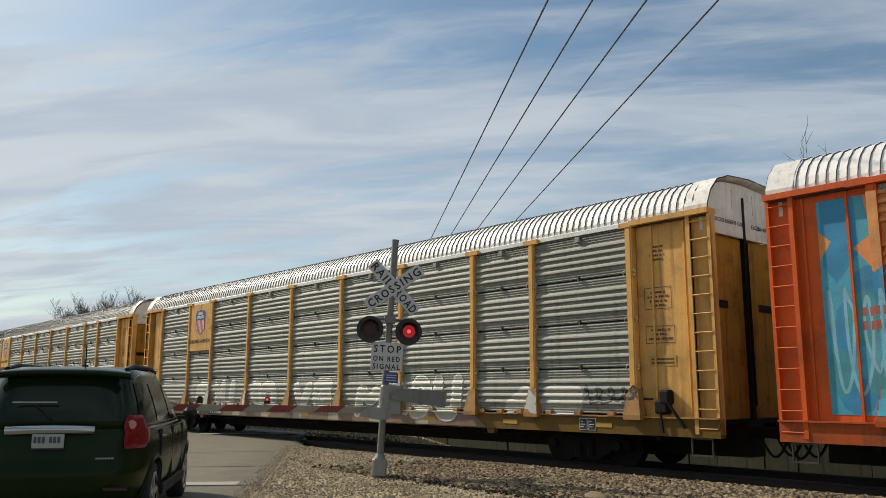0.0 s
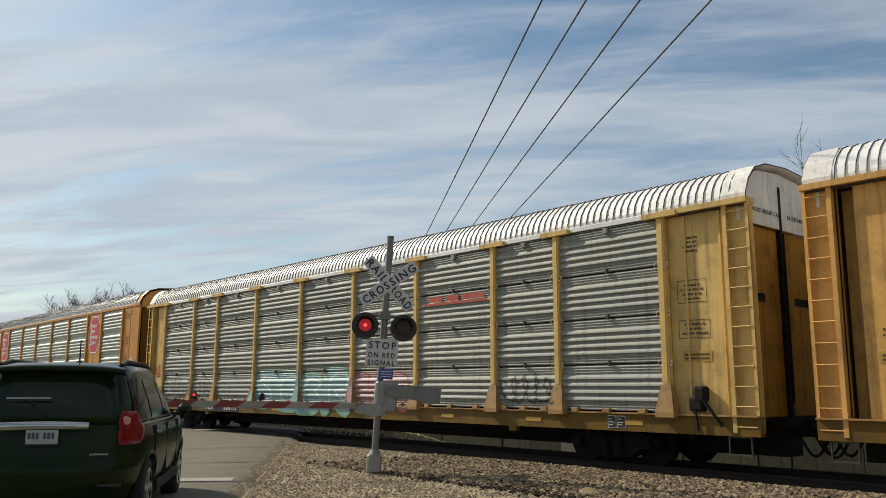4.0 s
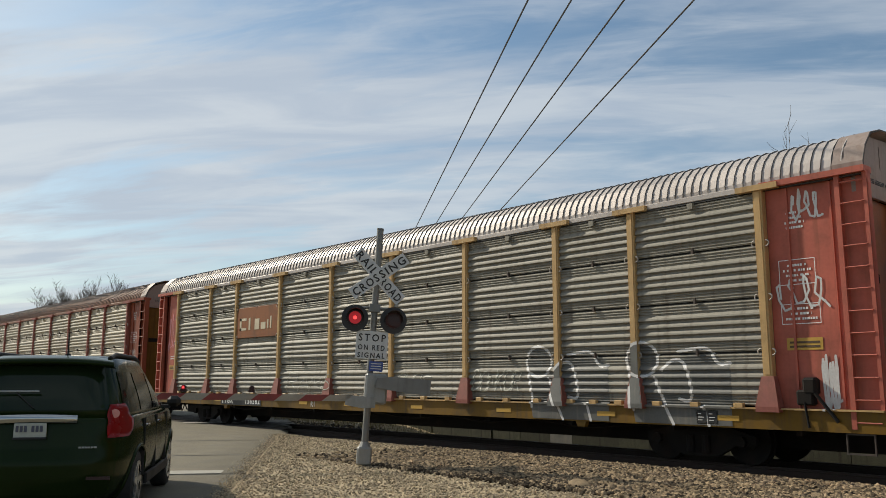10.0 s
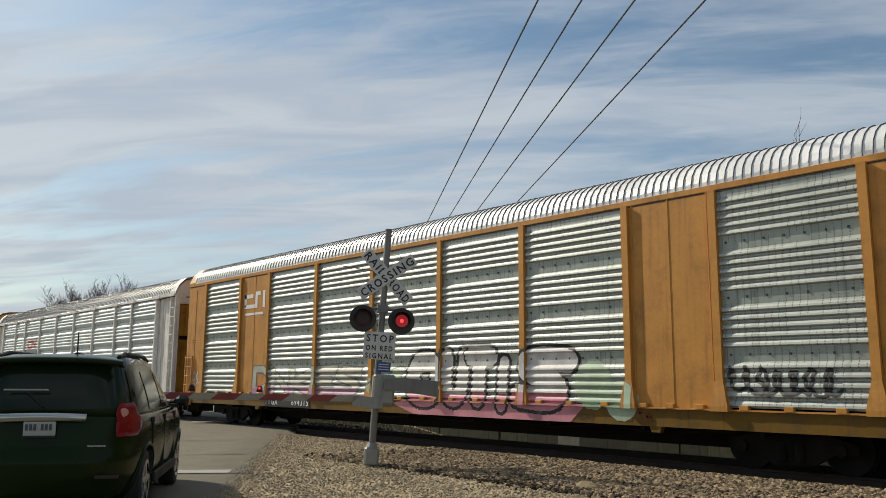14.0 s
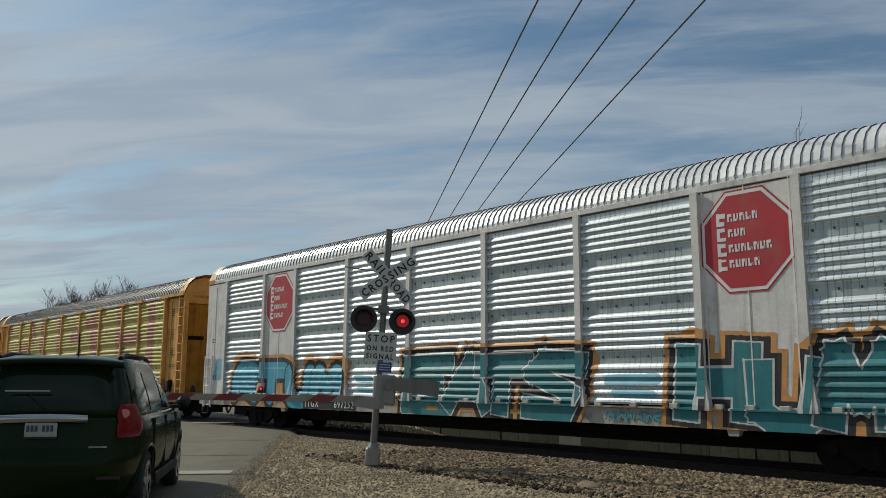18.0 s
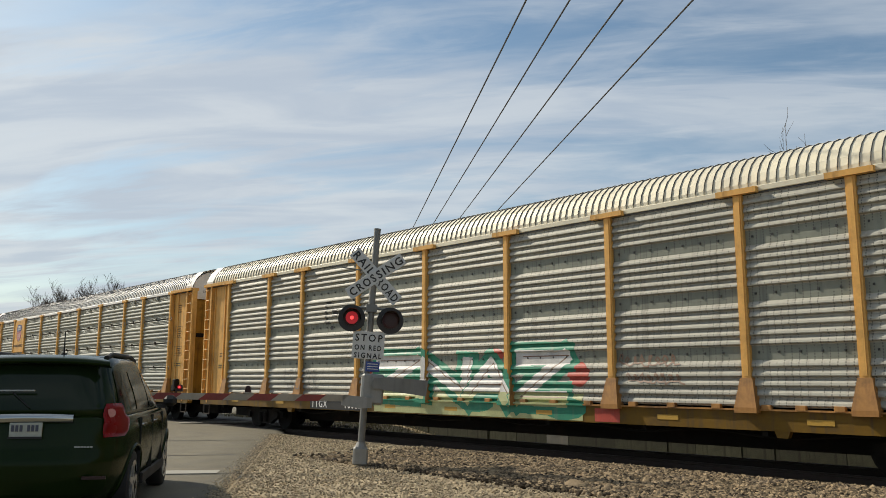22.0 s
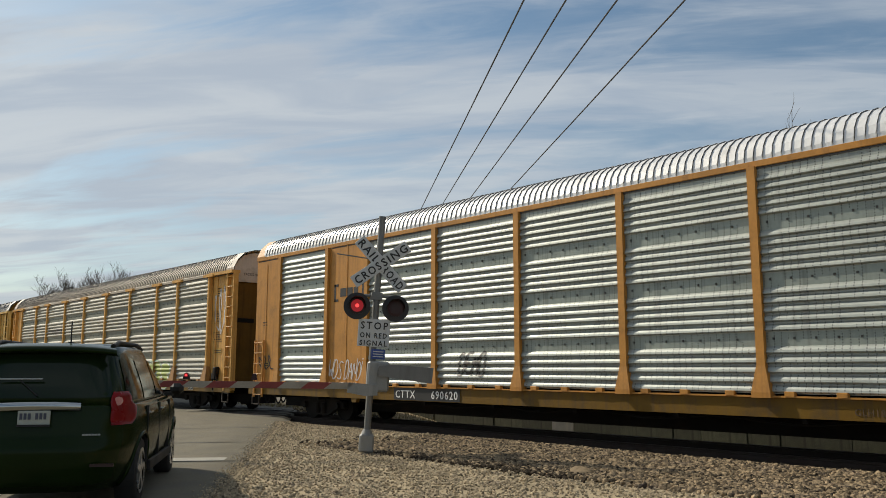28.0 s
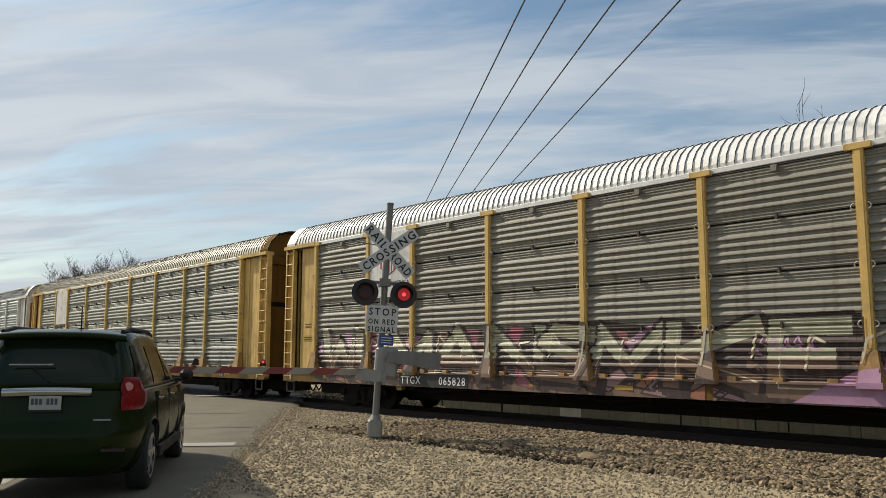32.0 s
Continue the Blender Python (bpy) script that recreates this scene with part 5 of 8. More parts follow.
    for e in (-1, 1):
        add_bogie(car, e * 9.95)
        hang("coupler", COUPLER, car, "", (e * (HALF - 0.05), 0, 0), 0 if e > 0 else math.pi)
    cars.append((car, i, shift))
    return car


cars = []


def number_box(car, text, xc, width=2.7, board=True, ink=WHITE):
    """The car's mark and number on the sill, set apart, white on a black field."""
    if board:
        bm = bmesh.new()
        box(bm, xc - width / 2, xc + width / 2, -SIDE - 0.062, -SIDE - 0.05, 0.66, 0.965)
        part("number_board", bm, BLACK, car, "black board with white car number")
    mark, number = text.split()
    a, b = lettering(mark, 0.2, ink, 1.15, 0.003), lettering(number, 0.2, ink, 1.2, 0.003)
    hang("lettering", a, car, "", (xc - width / 2 + 0.07, -SIDE - 0.066, 0.71))
    hang("lettering", b, car, "", (xc + width / 2 - 0.07 - text_width(b), -SIDE - 0.066, 0.71))


def stencil(car, x, z, rows, cols, mat, y, seed):
    """Small unreadable notices: short bars in rows."""
    rng = random.Random(seed)
    rects = []
    for r in range(rows):
        w = rng.uniform(0.55, 1.0) * cols
        xx = x + (cols - w) / 2
        end = xx + w
        while xx < end:
            l = rng.uniform(0.02, 0.045)
            rects.append((xx, min(xx + l, end), z - r * 0.085, z - r * 0.085 + 0.038))
            xx += l + rng.choice((0.012, 0.012, 0.012, 0.04))
    bars(car, "notice", rects, mat, y, "stuff")


def notice_plate(car, x, z, w, h, y, seed):
    flat_shape(car, "notice_plate", [(x, z), (x + w, z), (x + w, z + h), (x, z + h)], material_notice, y, "small yellow notice plate")
    bars(car, "notice", [(x + 0.05, x + w - 0.05, z + h * (0.2 + 0.35 * k), z + h * (0.2 + 0.35 * k) + 0.035) for k in range(2)], INK, y - 0.004, "stuff")


material_notice = material("notice_yellow", (0.46, 0.27, 0.04), 0.5)


def gx(g):
    """A distance from the leading end as a place along the car."""
    return HALF - g


def brake_gear(car):
    def make():
        bm = bmesh.new()
        box(bm, -0.13, 0.10, -0.11, 0.1, 1.22, 1.50, 0.04)
        box(bm, -0.24, 0.04, -0.10, 0.1, 1.05, 1.3, 0.03)
        tube(bm, (0.08, -0.1, 1.25), (0.42, -0.1, 0.8), 0.03, 6)
        tube(bm, (-0.1, -0.1, 1.1), (-0.05, -0.1, 0.7), 0.02, 6)
        return mesh_of("brake_gear", bm, IRON)
    hang("brake_gear", cached("brake", make), car, "dark hand-brake chain box and rods", (HALF - 1.1, -SIDE, 0))


def plate(car, g0, g1, z0, z1, mat, label):
    bm = bmesh.new()
    box(bm, gx(g0) + 0.09, gx(g1) - 0.09, -SIDE - 0.068, -SIDE + 0.03, z0, z1, 0.006)
    return part("emblem_plate", bm, mat, car, label)


def shield_plate(car, colour):
    cx = gx(21.47)
    plate(car, 22.44, 20.5, 2.98, 4.74, PAINT[colour], "yellow plate with a shield emblem")
    shield_logo(car, cx, 4.05, 0.46, -SIDE - 0.073)
    me = lettering("BUILDING AMERICA", 0.14, BLACK, 1.0)
    hang("lettering", me, car, "", (cx - text_width(me) / 2, -SIDE - 0.073, 3.27))


def end_notices(car, seed, colour=INK):
    """Small stencilled notices and a yellow plate on the leading end panel."""
    y = -SIDE + 0.06 - 0.008
    stencil(car, gx(1.45), 4.25, 4, 0.42, colour, y, seed)
    stencil(car, gx(1.5), 3.35, 4, 0.5, colour, y, seed + 1)
    stencil(car, gx(1.5), 2.62, 3, 0.55, colour, y, seed + 2)
    notice_plate(car, gx(1.5), 1.95, 0.6, 0.2, y, seed)
    notice_plate(car, gx(25.9), 1.85, 0.5, 0.18, y, seed)
    stencil(car, gx(25.85), 2.35, 2, 0.4, colour, y, seed + 3)
    frame_lines(car, gx(1.56), gx(0.94), 3.04, 3.47, y, colour)
    frame_lines(car, gx(1.56), gx(0.9), 2.38, 2.72, y, colour)


def end_notices_smooth(car, seed, colour=INK):
    y = -SIDE - 0.026
    stencil(car, gx(1.45), 4.62, 3, 0.5, colour, y, seed)
    stencil(car, gx(1.45), 3.6, 5, 0.5, colour, y, seed + 1)
    stencil(car, gx(1.6), 2.8, 3, 0.6, colour, y, seed + 2)
    notice_plate(car, gx(1.45), 1.98, 0.45, 0.19, y, seed)
    notice_plate(car, gx(26.1), 1.5, 0.42, 0.17, y, seed)
    stencil(car, gx(26.2), 2.9, 2, 0.4, colour, y, seed + 3)


def frame_lines(car, x0, x1, z0, z1, y, mat=BLACK):
    """A thin painted outline round a notice."""
    bm = bmesh.new()
    outer = [(x0, z0), (x1, z0), (x1, z1), (x0, z1)]
    inner = [(x0 + 0.012, z0 + 0.012), (x1 - 0.012, z0 + 0.012), (x1 - 0.012, z1 - 0.012), (x0 + 0.012, z1 - 0.012)]
    a, b = [bm.verts.new((x, y, z)) for x, z in outer], [bm.verts.new((x, y, z)) for x, z in inner]
    for k in range(4):
        bm.faces.new((a[k], a[(k + 1) % 4], b[(k + 1) % 4], b[k]))
    part("notice_border", bm, mat, car)


def sill_marks(car, seed):
    """Yellow reflector strips and a small inspection stencil on the sill."""
    rng = random.Random(seed)

    def make():
        bm = bmesh.new()
        box(bm, -0.22, 0.22, -SIDE - 0.0545, -SIDE - 0.047, 0.76, 0.85)
        return mesh_of("reflector_strip", bm, material_notice)
    for g in (2.6, 5.2, 8.0, 11.0, 13.9, 16.2, 21.6, 24.4):
        hang("reflector_strip", cached("reflectors", make), car, "", (gx(g), 0, 0))
    g = 3.2
    for k in range(2):
        x = gx(g) + 0.22 * k
        flat_shape(car, "inspection_box", [(x, 0.69), (x + 0.2, 0.69), (x + 0.2, 0.93), (x, 0.93)], WHITE, -SIDE - 0.053)
        flat_shape(car, "inspection_field", [(x + 0.012, 0.702), (x + 0.188, 0.702), (x + 0.188, 0.918), (x + 0.012, 0.918)], BLACK, -SIDE - 0.058)
        bars(car, "inspection_mark", [(x + 0.03, x + 0.1, 0.86, 0.875), (x + 0.03, x + 0.15, 0.80, 0.812), (x + 0.03, x + 0.12, 0.75, 0.762)], WHITE, -SIDE - 0.063, "stuff")


def build_train():
    S = SPRAY
    # A: only its tail end comes into view
    a = autorack(0, "orange car carrier with silver panels and a blue mural", "orange", "band", "white", "bands", end="orange_end", gable="white", caps=True, shift=0.21)
    art(a, [([rect(26.35, 25.2, 1.1, 4.6)], S["blue_teal"]), ([shape([(26.3, 4.6), (25.75, 4.6), (25.7, 3.7), (26.1, 3.2), (26.3, 3.5)]), blob(gx(26.0), 2.4, 0.2, 0.5), blob(gx(25.6), 3.1, 0.3, 0.35), blob(gx(25.9), 1.4, 0.3, 0.3)], S["blue"]),
            ([shape([(25.6, 4.6), (25.2, 4.6), (25.2, 3.5), (25.45, 3.3), (25.8, 3.75), (25.5, 3.95)]), shape([(26.35, 4.1), (26.15, 3.9), (26.35, 3.6)]), shape([(25.4, 2.0), (25.2, 2.2), (25.2, 1.2), (25.5, 1.5)])], S["orange"]),
            ([blob(gx(25.7), 2.6, 0.3, 0.45), blob(gx(26.15), 1.75, 0.2, 0.4), blob(gx(25.5), 1.6, 0.25, 0.25)], S["teal"]),
            (stroke(rounded(tag_lines(26.3, 25.2, 1.2, 3.5, 4, 4)), 0.05), S["sky"]), ([rect(25.75 - 0.13 * k, 25.67 - 0.13 * k, z, z + 0.14) for k in range(4) for z in (2.42, 2.64)], S["brick"])])
    mural(a, cells_of("SOW", 24.8, 15), 1.1, 3.6, S["blue"], S["black"], S["orange"], seed=5)
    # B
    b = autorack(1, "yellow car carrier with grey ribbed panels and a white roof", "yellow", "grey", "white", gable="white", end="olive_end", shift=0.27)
    wash = [([shape([(22.2, 0.66), (22.2, 1.0), (6.9, 1.0), (6.4, 0.66)])], S["umber"]), ([rect(19.0 - k, 18.5 - k, 0.66, 0.96) for k in range(0, 12, 2)], S["cream_wash"])]
    mural(b, [("E", 22.0, 21.1), ("D", 21.0, 20.1), ("U", 20.0, 19.0), ("G", 18.1, 17.1), ("O", 17.1, 16.1), ("V", 15.0, 14.0), ("G", 13.9, 12.9), ("M", 11.67, 10.3), ("A", 10.2, 9.25), ("D", 9.16, 8.35), ("U", 8.28, 7.28)],
          0.84, 1.85, S["pale_wash"], S["white"], fat=0.30, rim_width=0.08, seed=7, base=wash)
    bubbles(b, 5.7, 3.6, 1.04, 1.55, 2, S["pale_wash"], S["silver"], 3, 0.07)
    tag(b, 3.5, 2.0, 1.2, 1.65, 0.04, S["black"], 4, 5)
    number_box(b, "TTGX  973961", gx(20.7))
    # C
    c = autorack(2, "yellow car carrier with grey ribbed panels and a faded pink stain", "yellow", "grey", "white", gable="white", end="olive_end", shift=-0.09)
    art(c, [([shape([(22.42, 1.05), (22.42, 1.85), (21.6, 1.75), (20.6, 1.92), (20.35, 1.9), (20.35, 1.05)])], S["pink_wash"]), ([rect(12.5, 10.0, 1.05, 1.72), shape([(9.7, 1.7), (9.2, 1.86), (8.95, 1.5), (9.3, 1.3)])], S["pale_wash"]),
            ([shape([(12.8, 0.65), (12.3, 0.96), (8.8, 1.0), (8.6, 0.65)]), blob(gx(10.9), 1.15, 0.7, 0.14), blob(gx(9.35), 1.3, 0.25, 0.3)], S["sky_wash"]), ([rect(11.9, 11.8, 0.7, 0.93), rect(10.9, 10.4, 0.8, 0.9)], S["umber"])])
    scrawl(c, "BBK", 11.55, 10.0, 1.08, 1.76, 0.045, S["black"], 12)
    tag(c, 4.0, 2.2, 1.1, 1.7, 0.035, S["black"], 12, 5)
    number_box(c, "TTGX  977038", gx(20.4))
    for k in (b, c):
        shield_plate(k, "yellow")
    # D
    dd = autorack(3, "yellow car carrier with grey ribbed panels and black tags", "pale_yellow", "grey", "white", gable="white", end="olive_end", caps=True, shift=0.09)
    bars(dd, "marking", [(gx(8.9), gx(6.6), 3.5, 3.56), (gx(8.7), gx(8.2), 3.58, 3.72), (gx(8.05), gx(7.6), 3.58, 3.72), (gx(7.45), gx(6.7), 3.58, 3.72)], S["red"], -SIDE - 0.065)
    tag(dd, 25.0, 20.8, 1.05, 1.9, 0.03, S["black"], 5, 12)
    mural(dd, cells_of("SEBR", 17.7, 12.2), 0.72, 2.0, S["sky_wash"], S["green"], seed=8, shine=S["white"], rim_width=0.1)
    mural(dd, cells_of("OUR", 12.1, 9.6), 0.9, 1.9, S["pink_wash"], S["red"], seed=3)
    tag(dd, 6.2, 4.6, 1.1, 1.8, 0.03, S["black"], 6, 5)
    tag(dd, 26.3, 25.3, 1.9, 2.35, 0.05, S["red"], 9, 4, 0.012)
    number_box(dd, "TTGX  300137", gx(20.0))
    # E
    e = autorack(4, "ochre car carrier with bright silver panels and red octagons", "ochre", "bright", "silver", "bands", True, "brown_end", shift=0.14)
    text_on(e, "BI", gx(0.68), 2.52, 0.24, WHITE, -SIDE - 0.028)
    tag(e, 24.5, 23.0, 1.35, 1.8, 0.05, S["black"], 2, 5)
    number_box(e, "TTGX  691131", gx(17.9), 2.15)
    # F
    f = autorack(5, "orange car carrier with silver panels and a large blue mural", "orange", "bright", "silver", "bands", caps=True, end="orange_end", gable="white", shift=-0.09)
    letters = [shape([(24.0, 2.72), (23.9, 2.92), (23.2, 2.96), (21.8, 2.98), (20.8, 2.78), (20.5, 2.4), (20.75, 2.05), (20.4, 1.55), (20.5, 1.15), (23.2, 1.15), (23.15, 2.42), (23.9, 2.46)])]
    for dx in (0.0, 2.55):
        letters.append(shape([(g - dx, z) for g, z in [(20.35, 1.5), (19.7, 2.2), (19.0, 2.5), (18.56, 3.04), (17.66, 2.55), (17.95, 2.2), (17.9, 1.7), (17.4, 1.35), (17.1, 1.1), (19.9, 1.1)]]))
    letters.append(shape([(14.75, 2.1), (13.75, 2.1), (13.75, 2.5), (13.2, 2.8), (12.3, 2.95), (11.2, 2.95), (11.25, 1.1), (14.7, 1.1)]))
    hole = [rect(22.4, 21.85, 2.05, 2.35), rect(22.4, 21.7, 1.2, 1.5), rect(13.5, 12.3, 1.35, 1.5)]
    drops = [shape([(18.75 - dx, 2.1), (18.4 - dx, 1.65), (18.4 - dx, 1.4), (18.7 - dx, 1.25), (19.0 - dx, 1.45), (18.98 - dx, 1.75)]) for dx in (0.0, 2.5)]
    drops.append(rect(13.3, 12.6, 2.1, 2.35))
    edges = [q for l in letters for q in stroke(l + l[:1], 0.09)] + [q for l in drops for q in stroke(l + l[:1], 0.08)]
    top = [[(x, max(z, 2.52)) for x, z in l] for l in letters]
    art(f, [([q for l in letters[:1] + letters[3:] for q in stroke(l + l[:1], 0.42)] + [shape([(20.6, 1.9), (20.1, 1.5), (19.0, 2.4), (18.8, 3.15), (18.4, 3.15), (18.9, 2.3)]),
             shape([(18.0, 1.5), (16.4, 2.4), (16.2, 3.2), (15.8, 3.1), (15.1, 2.6), (14.6, 2.2), (14.9, 1.5)]), shape([(15.0, 1.5), (15.0, 2.3), (13.9, 2.7), (13.9, 2.1)])], S["pink"]),
            ([rect(24.3, 11.15, 0.64, 1.3), shape([(11.3, 0.64), (10.7, 0.64), (11.2, 1.2)])], S["deep_sky"]),
            (letters, S["blue"]), (top, S["orange"]), (hole, S["pink"]), (drops, S["pink"]), (edges, S["black"])], 0.006)
    mural(f, [("B", 9.5, 7.95), ("R", 8.15, 6.75), ("E", 6.95, 5.3)], 0.82, 2.66, S["soot_wash"], S["white"], S["black"], seed=4, fat=0.30, rim_width=0.1, outer_width=0.3,
          base=[([blob(gx(9.5), 1.6, 0.4, 0.3), blob(gx(5.3), 1.9, 0.6, 0.3), blob(gx(6.9), 0.75, 0.4, 0.2), blob(gx(5.2), 1.0, 0.3, 0.3)], S["purple"])])
    scrawl(f, "STAR", 5.05, 4.8, 1.05, 1.8, 0.04, S["orange"], 4)
    tag(f, 10.5, 9.4, 1.3, 2.0, 0.05, S["black"], 4, 4)
    tag(f, 24.8, 24.1, 1.4, 2.1, 0.05, S["black"], 8, 3)
    scrawl(f, "NITRASE", 4.3, 2.05, 1.45, 1.95, 0.055, S["jade"], 3)
    scrawl(f, "BOMB", 3.4, 2.2, 1.12, 1.4, 0.05, S["jade"], 5)
    bars(f, "marking", [(gx(8.9), gx(6.6), 3.5, 3.56), (gx(8.7), gx(8.2), 3.58, 3.7), (gx(8.05), gx(7.6), 3.58, 3.7), (gx(7.45), gx(6.7), 3.58, 3.7)], S["red"], -SIDE - 0.065)
    number_box(f, "TTGX  952891", gx(19.6), 2.7, False)
    # G
    g = autorack(6, "maroon-ended car carrier with dull brown-grey panels and weathered roof", "tan", "dark", "weathered", end="rust", end_panel="faded_red", gable="taupe", sill="yellow", caps=True, shift=0.06, foot="dusty_red")
    plate(g, 20.5, 17.68, 2.85, 3.85, PAINT["rust"], "rusty brown emblem plate with pale bars")
    bars(g, "emblem_mark", [(gx(20.2), gx(19.75), 3.1, 3.18), (gx(20.2), gx(20.08), 3.1, 3.5), (gx(20.2), gx(19.75), 3.42, 3.5), (gx(19.6), gx(19.48), 3.1, 3.5), (gx(19.2), gx(18.9), 3.1, 3.45),
                            (gx(18.8), gx(18.5), 3.1, 3.32), (gx(18.4), gx(18.32), 3.1, 3.4), (gx(18.22), gx(18.14), 3.1, 3.5)], S["cream"], -SIDE - 0.074)
    body, white = [], []
    for dg in (0.0, 2.62):
        body += [blob(gx(6.78 - dg), 1.85, 0.34, 0.31, 16), shape([(7.1 - dg, 1.6), (6.4 - dg, 1.62), (6.1 - dg, 1.85), (5.3 - dg, 1.95), (4.95 - dg, 1.72), (4.95 - dg, 0.66), (6.95 - dg, 0.66)])]
        for line in ([(6.78 + 0.36 * math.cos(k * math.tau / 14) - dg, 1.85 + 0.33 * math.sin(k * math.tau / 14)) for k in range(15)], [(7.08 - dg, 1.6), (7.0 - dg, 1.2), (6.98 - dg, 0.9)],
                     [(6.5 - dg, 1.5), (6.32 - dg, 1.05), (6.12 - dg, 0.66)], [(6.35 - dg, 1.64), (6.12 - dg, 1.85), (5.85 - dg, 1.8), (5.72 - dg, 1.3), (5.76 - dg, 1.06), (6.0 - dg, 1.12)],
                     [(5.99 - dg, 1.98), (5.7 - dg, 2.02), (5.35 - dg, 2.05), (5.2 - dg, 1.72), (4.95 - dg, 1.76)], [(5.5 - dg, 1.0), (5.4 - dg, 0.66)]):
            white += stroke(rounded(shape(line)), 0.06)
    art(g, [(body, S["soot_wash"]), (white, S["white"])])
    tag(g, 1.1, 0.62, 4.1, 4.7, 0.035, S["white"], 3, 4)
    tag(g, 0.75, 0.5, 0.95, 1.9, 0.04, S["white"], 11, 5)
    tag(g, 1.45, 0.6, 2.6, 3.2, 0.035, S["white"], 7, 4)
    scrawl(g, "BURG", 11.6, 10.3, 1.22, 1.62, 0.03, S["pale_wash"], 5)
    scrawl(g, "DONKOR", 8.8, 7.3, 1.2, 1.68, 0.03, S["pale_wash"], 6)
    scrawl(g, "RAMS", 17.0, 14.4, 1.15, 1.65, 0.03, S["pale_wash"], 6)
    tag(g, 26.3, 25.4, 2.4, 4.2, 0.03, S["pale_pink"], 17, 4)
    number_box(g, "TTGX  156582", gx(20.0))
    text_on(g, "R1", gx(15.8), 0.70, 0.16, S["white"], -SIDE - 0.052)
    # H
    h = autorack(7, "dusty red car carrier with grey-brown panels and a brown roof", "dusty_red", "tan", "brown", end="brown_end", end_panel="maroon", gable="taupe", sill="yellow", caps=True, shift=-0.22)
    mural(h, [("V", 24.95, 24.0), ("O", 24.15, 23.2), ("G", 23.35, 22.5)], 1.04, 1.84, S["cream_wash"], S["black"], seed=2, fat=0.30, rim_width=0.09)
    mural(h, [("E", 21.8, 20.5), ("U", 20.4, 19.3), ("K", 19.4, 18.5), ("S", 18.8, 17.85)], 1.06, 1.92, S["soot_wash"], S["black"], S["white"], seed=3, soft=False, fat=0.30, rim_width=0.08, outer_width=0.2)
    scrawl(h, "WESTN", 19.7, 18.85, 1.95, 2.3, 0.03, S["black"], 3)
    tag(h, 17.2, 15.3, 1.15, 1.75, 0.025, S["brick"], 5, 8)
    mural(h, cells_of("OARSFO", 9.0, 4.3), 1.06, 2.05, S["cream_wash"], S["black"], seed=5, fat=0.26, rim_width=0.05, base=[([shape([(9.1, 1.04), (9.0, 1.9), (8.2, 2.05), (6.0, 2.0), (4.5, 2.15), (4.25, 1.9), (4.4, 1.04)])], S["cream"])])
    tag(h, 8.9, 4.6, 1.1, 2.0, 0.025, S["black"], 15, 11)
    scrawl(h, "HAPPYBDAYMA", 4.15, 1.95, 1.62, 1.86, 0.03, S["black"], 6)
    mural(h, cells_of("SHIGO", 14.5, 9.6), 0.84, 1.72, S["pale_wash"], None, seed=12, fat=0.2)
    tag(h, 12.0, 10.0, 0.72, 0.95, 0.03, S["umber"], 4, 6)
    scrawl(h, "KUP", 26.05, 25.4, 1.6, 2.0, 0.03, S["cream"], 6)
    number_box(h, "TTGX  963271", gx(19.9))
    # I
    i = autorack(8, "ochre car carrier with pale silver panels and pink graffiti", "ochre", "bright", "silver", "bands", True, "brown_end", shift=0.00)
    mural(i, [("O", 13.3, 11.9), ("U", 12.0, 11.0), ("T", 11.2, 10.1), ("I", 10.25, 9.5), ("S", 9.6, 7.75)], 0.78, 2.14, S["white"], S["black"], S["black"], seed=5, fat=0.40, rim_width=0.09, outer_width=0.16, fade=(S["pale_pink"], 1.22),
          base=[([shape([(13.9, 0.9), (13.0, 0.64), (7.9, 0.64), (7.5, 1.0), (8.6, 1.1), (12.6, 1.1)])], S["pale_pink"]), ([blob(gx(14.6), 1.35, 0.4, 0.25), blob(gx(13.9), 1.55, 0.4, 0.3), blob(gx(7.3), 1.4, 0.5, 0.5), blob(gx(6.6), 1.1, 0.4, 0.4)], S["mint"]),
                (stroke(rounded(shape([(15.1, 1.3), (14.5, 1.55), (14.2, 1.5), (13.8, 1.85), (13.3, 1.8)])), 0.05), S["grey"])])
    mural(i, cells_of("DNKES", 21.4, 15.4), 1.0, 1.85, S["pale_wash"], S["grey"], seed=6, fat=0.25, rim_width=0.08, fade=(S["mauve"], 1.25), soft=False)
    tag(i, 4.3, 2.4, 1.15, 1.8, 0.06, S["black"], 8, 7)
    tag(i, 26.1, 25.4, 1.2, 1.9, 0.04, S["white"], 4, 3)
    bars(i, "emblem_mark", [(gx(22.2), gx(21.6), 4.2, 4.33), (gx(22.2), gx(22.06), 3.92, 4.33), (gx(22.2), gx(21.45), 3.85, 3.98), (gx(21.45), gx(21.3), 3.85, 4.4), (gx(20.95), gx(20.8), 3.85, 4.4),
                            (gx(21.3), gx(21.1), 4.27, 4.4), (gx(22.1), gx(20.9), 3.62, 3.70)], WHITE, -SIDE - 0.028)
    number_box(i, "TTGX  694315", gx(19.2))
    # J
    j = autorack(9, "white car carrier with silver panels and black and pink graffiti", "white", "pale", "silver", "bands", end="olive_end", caps=True, shift=0.24)
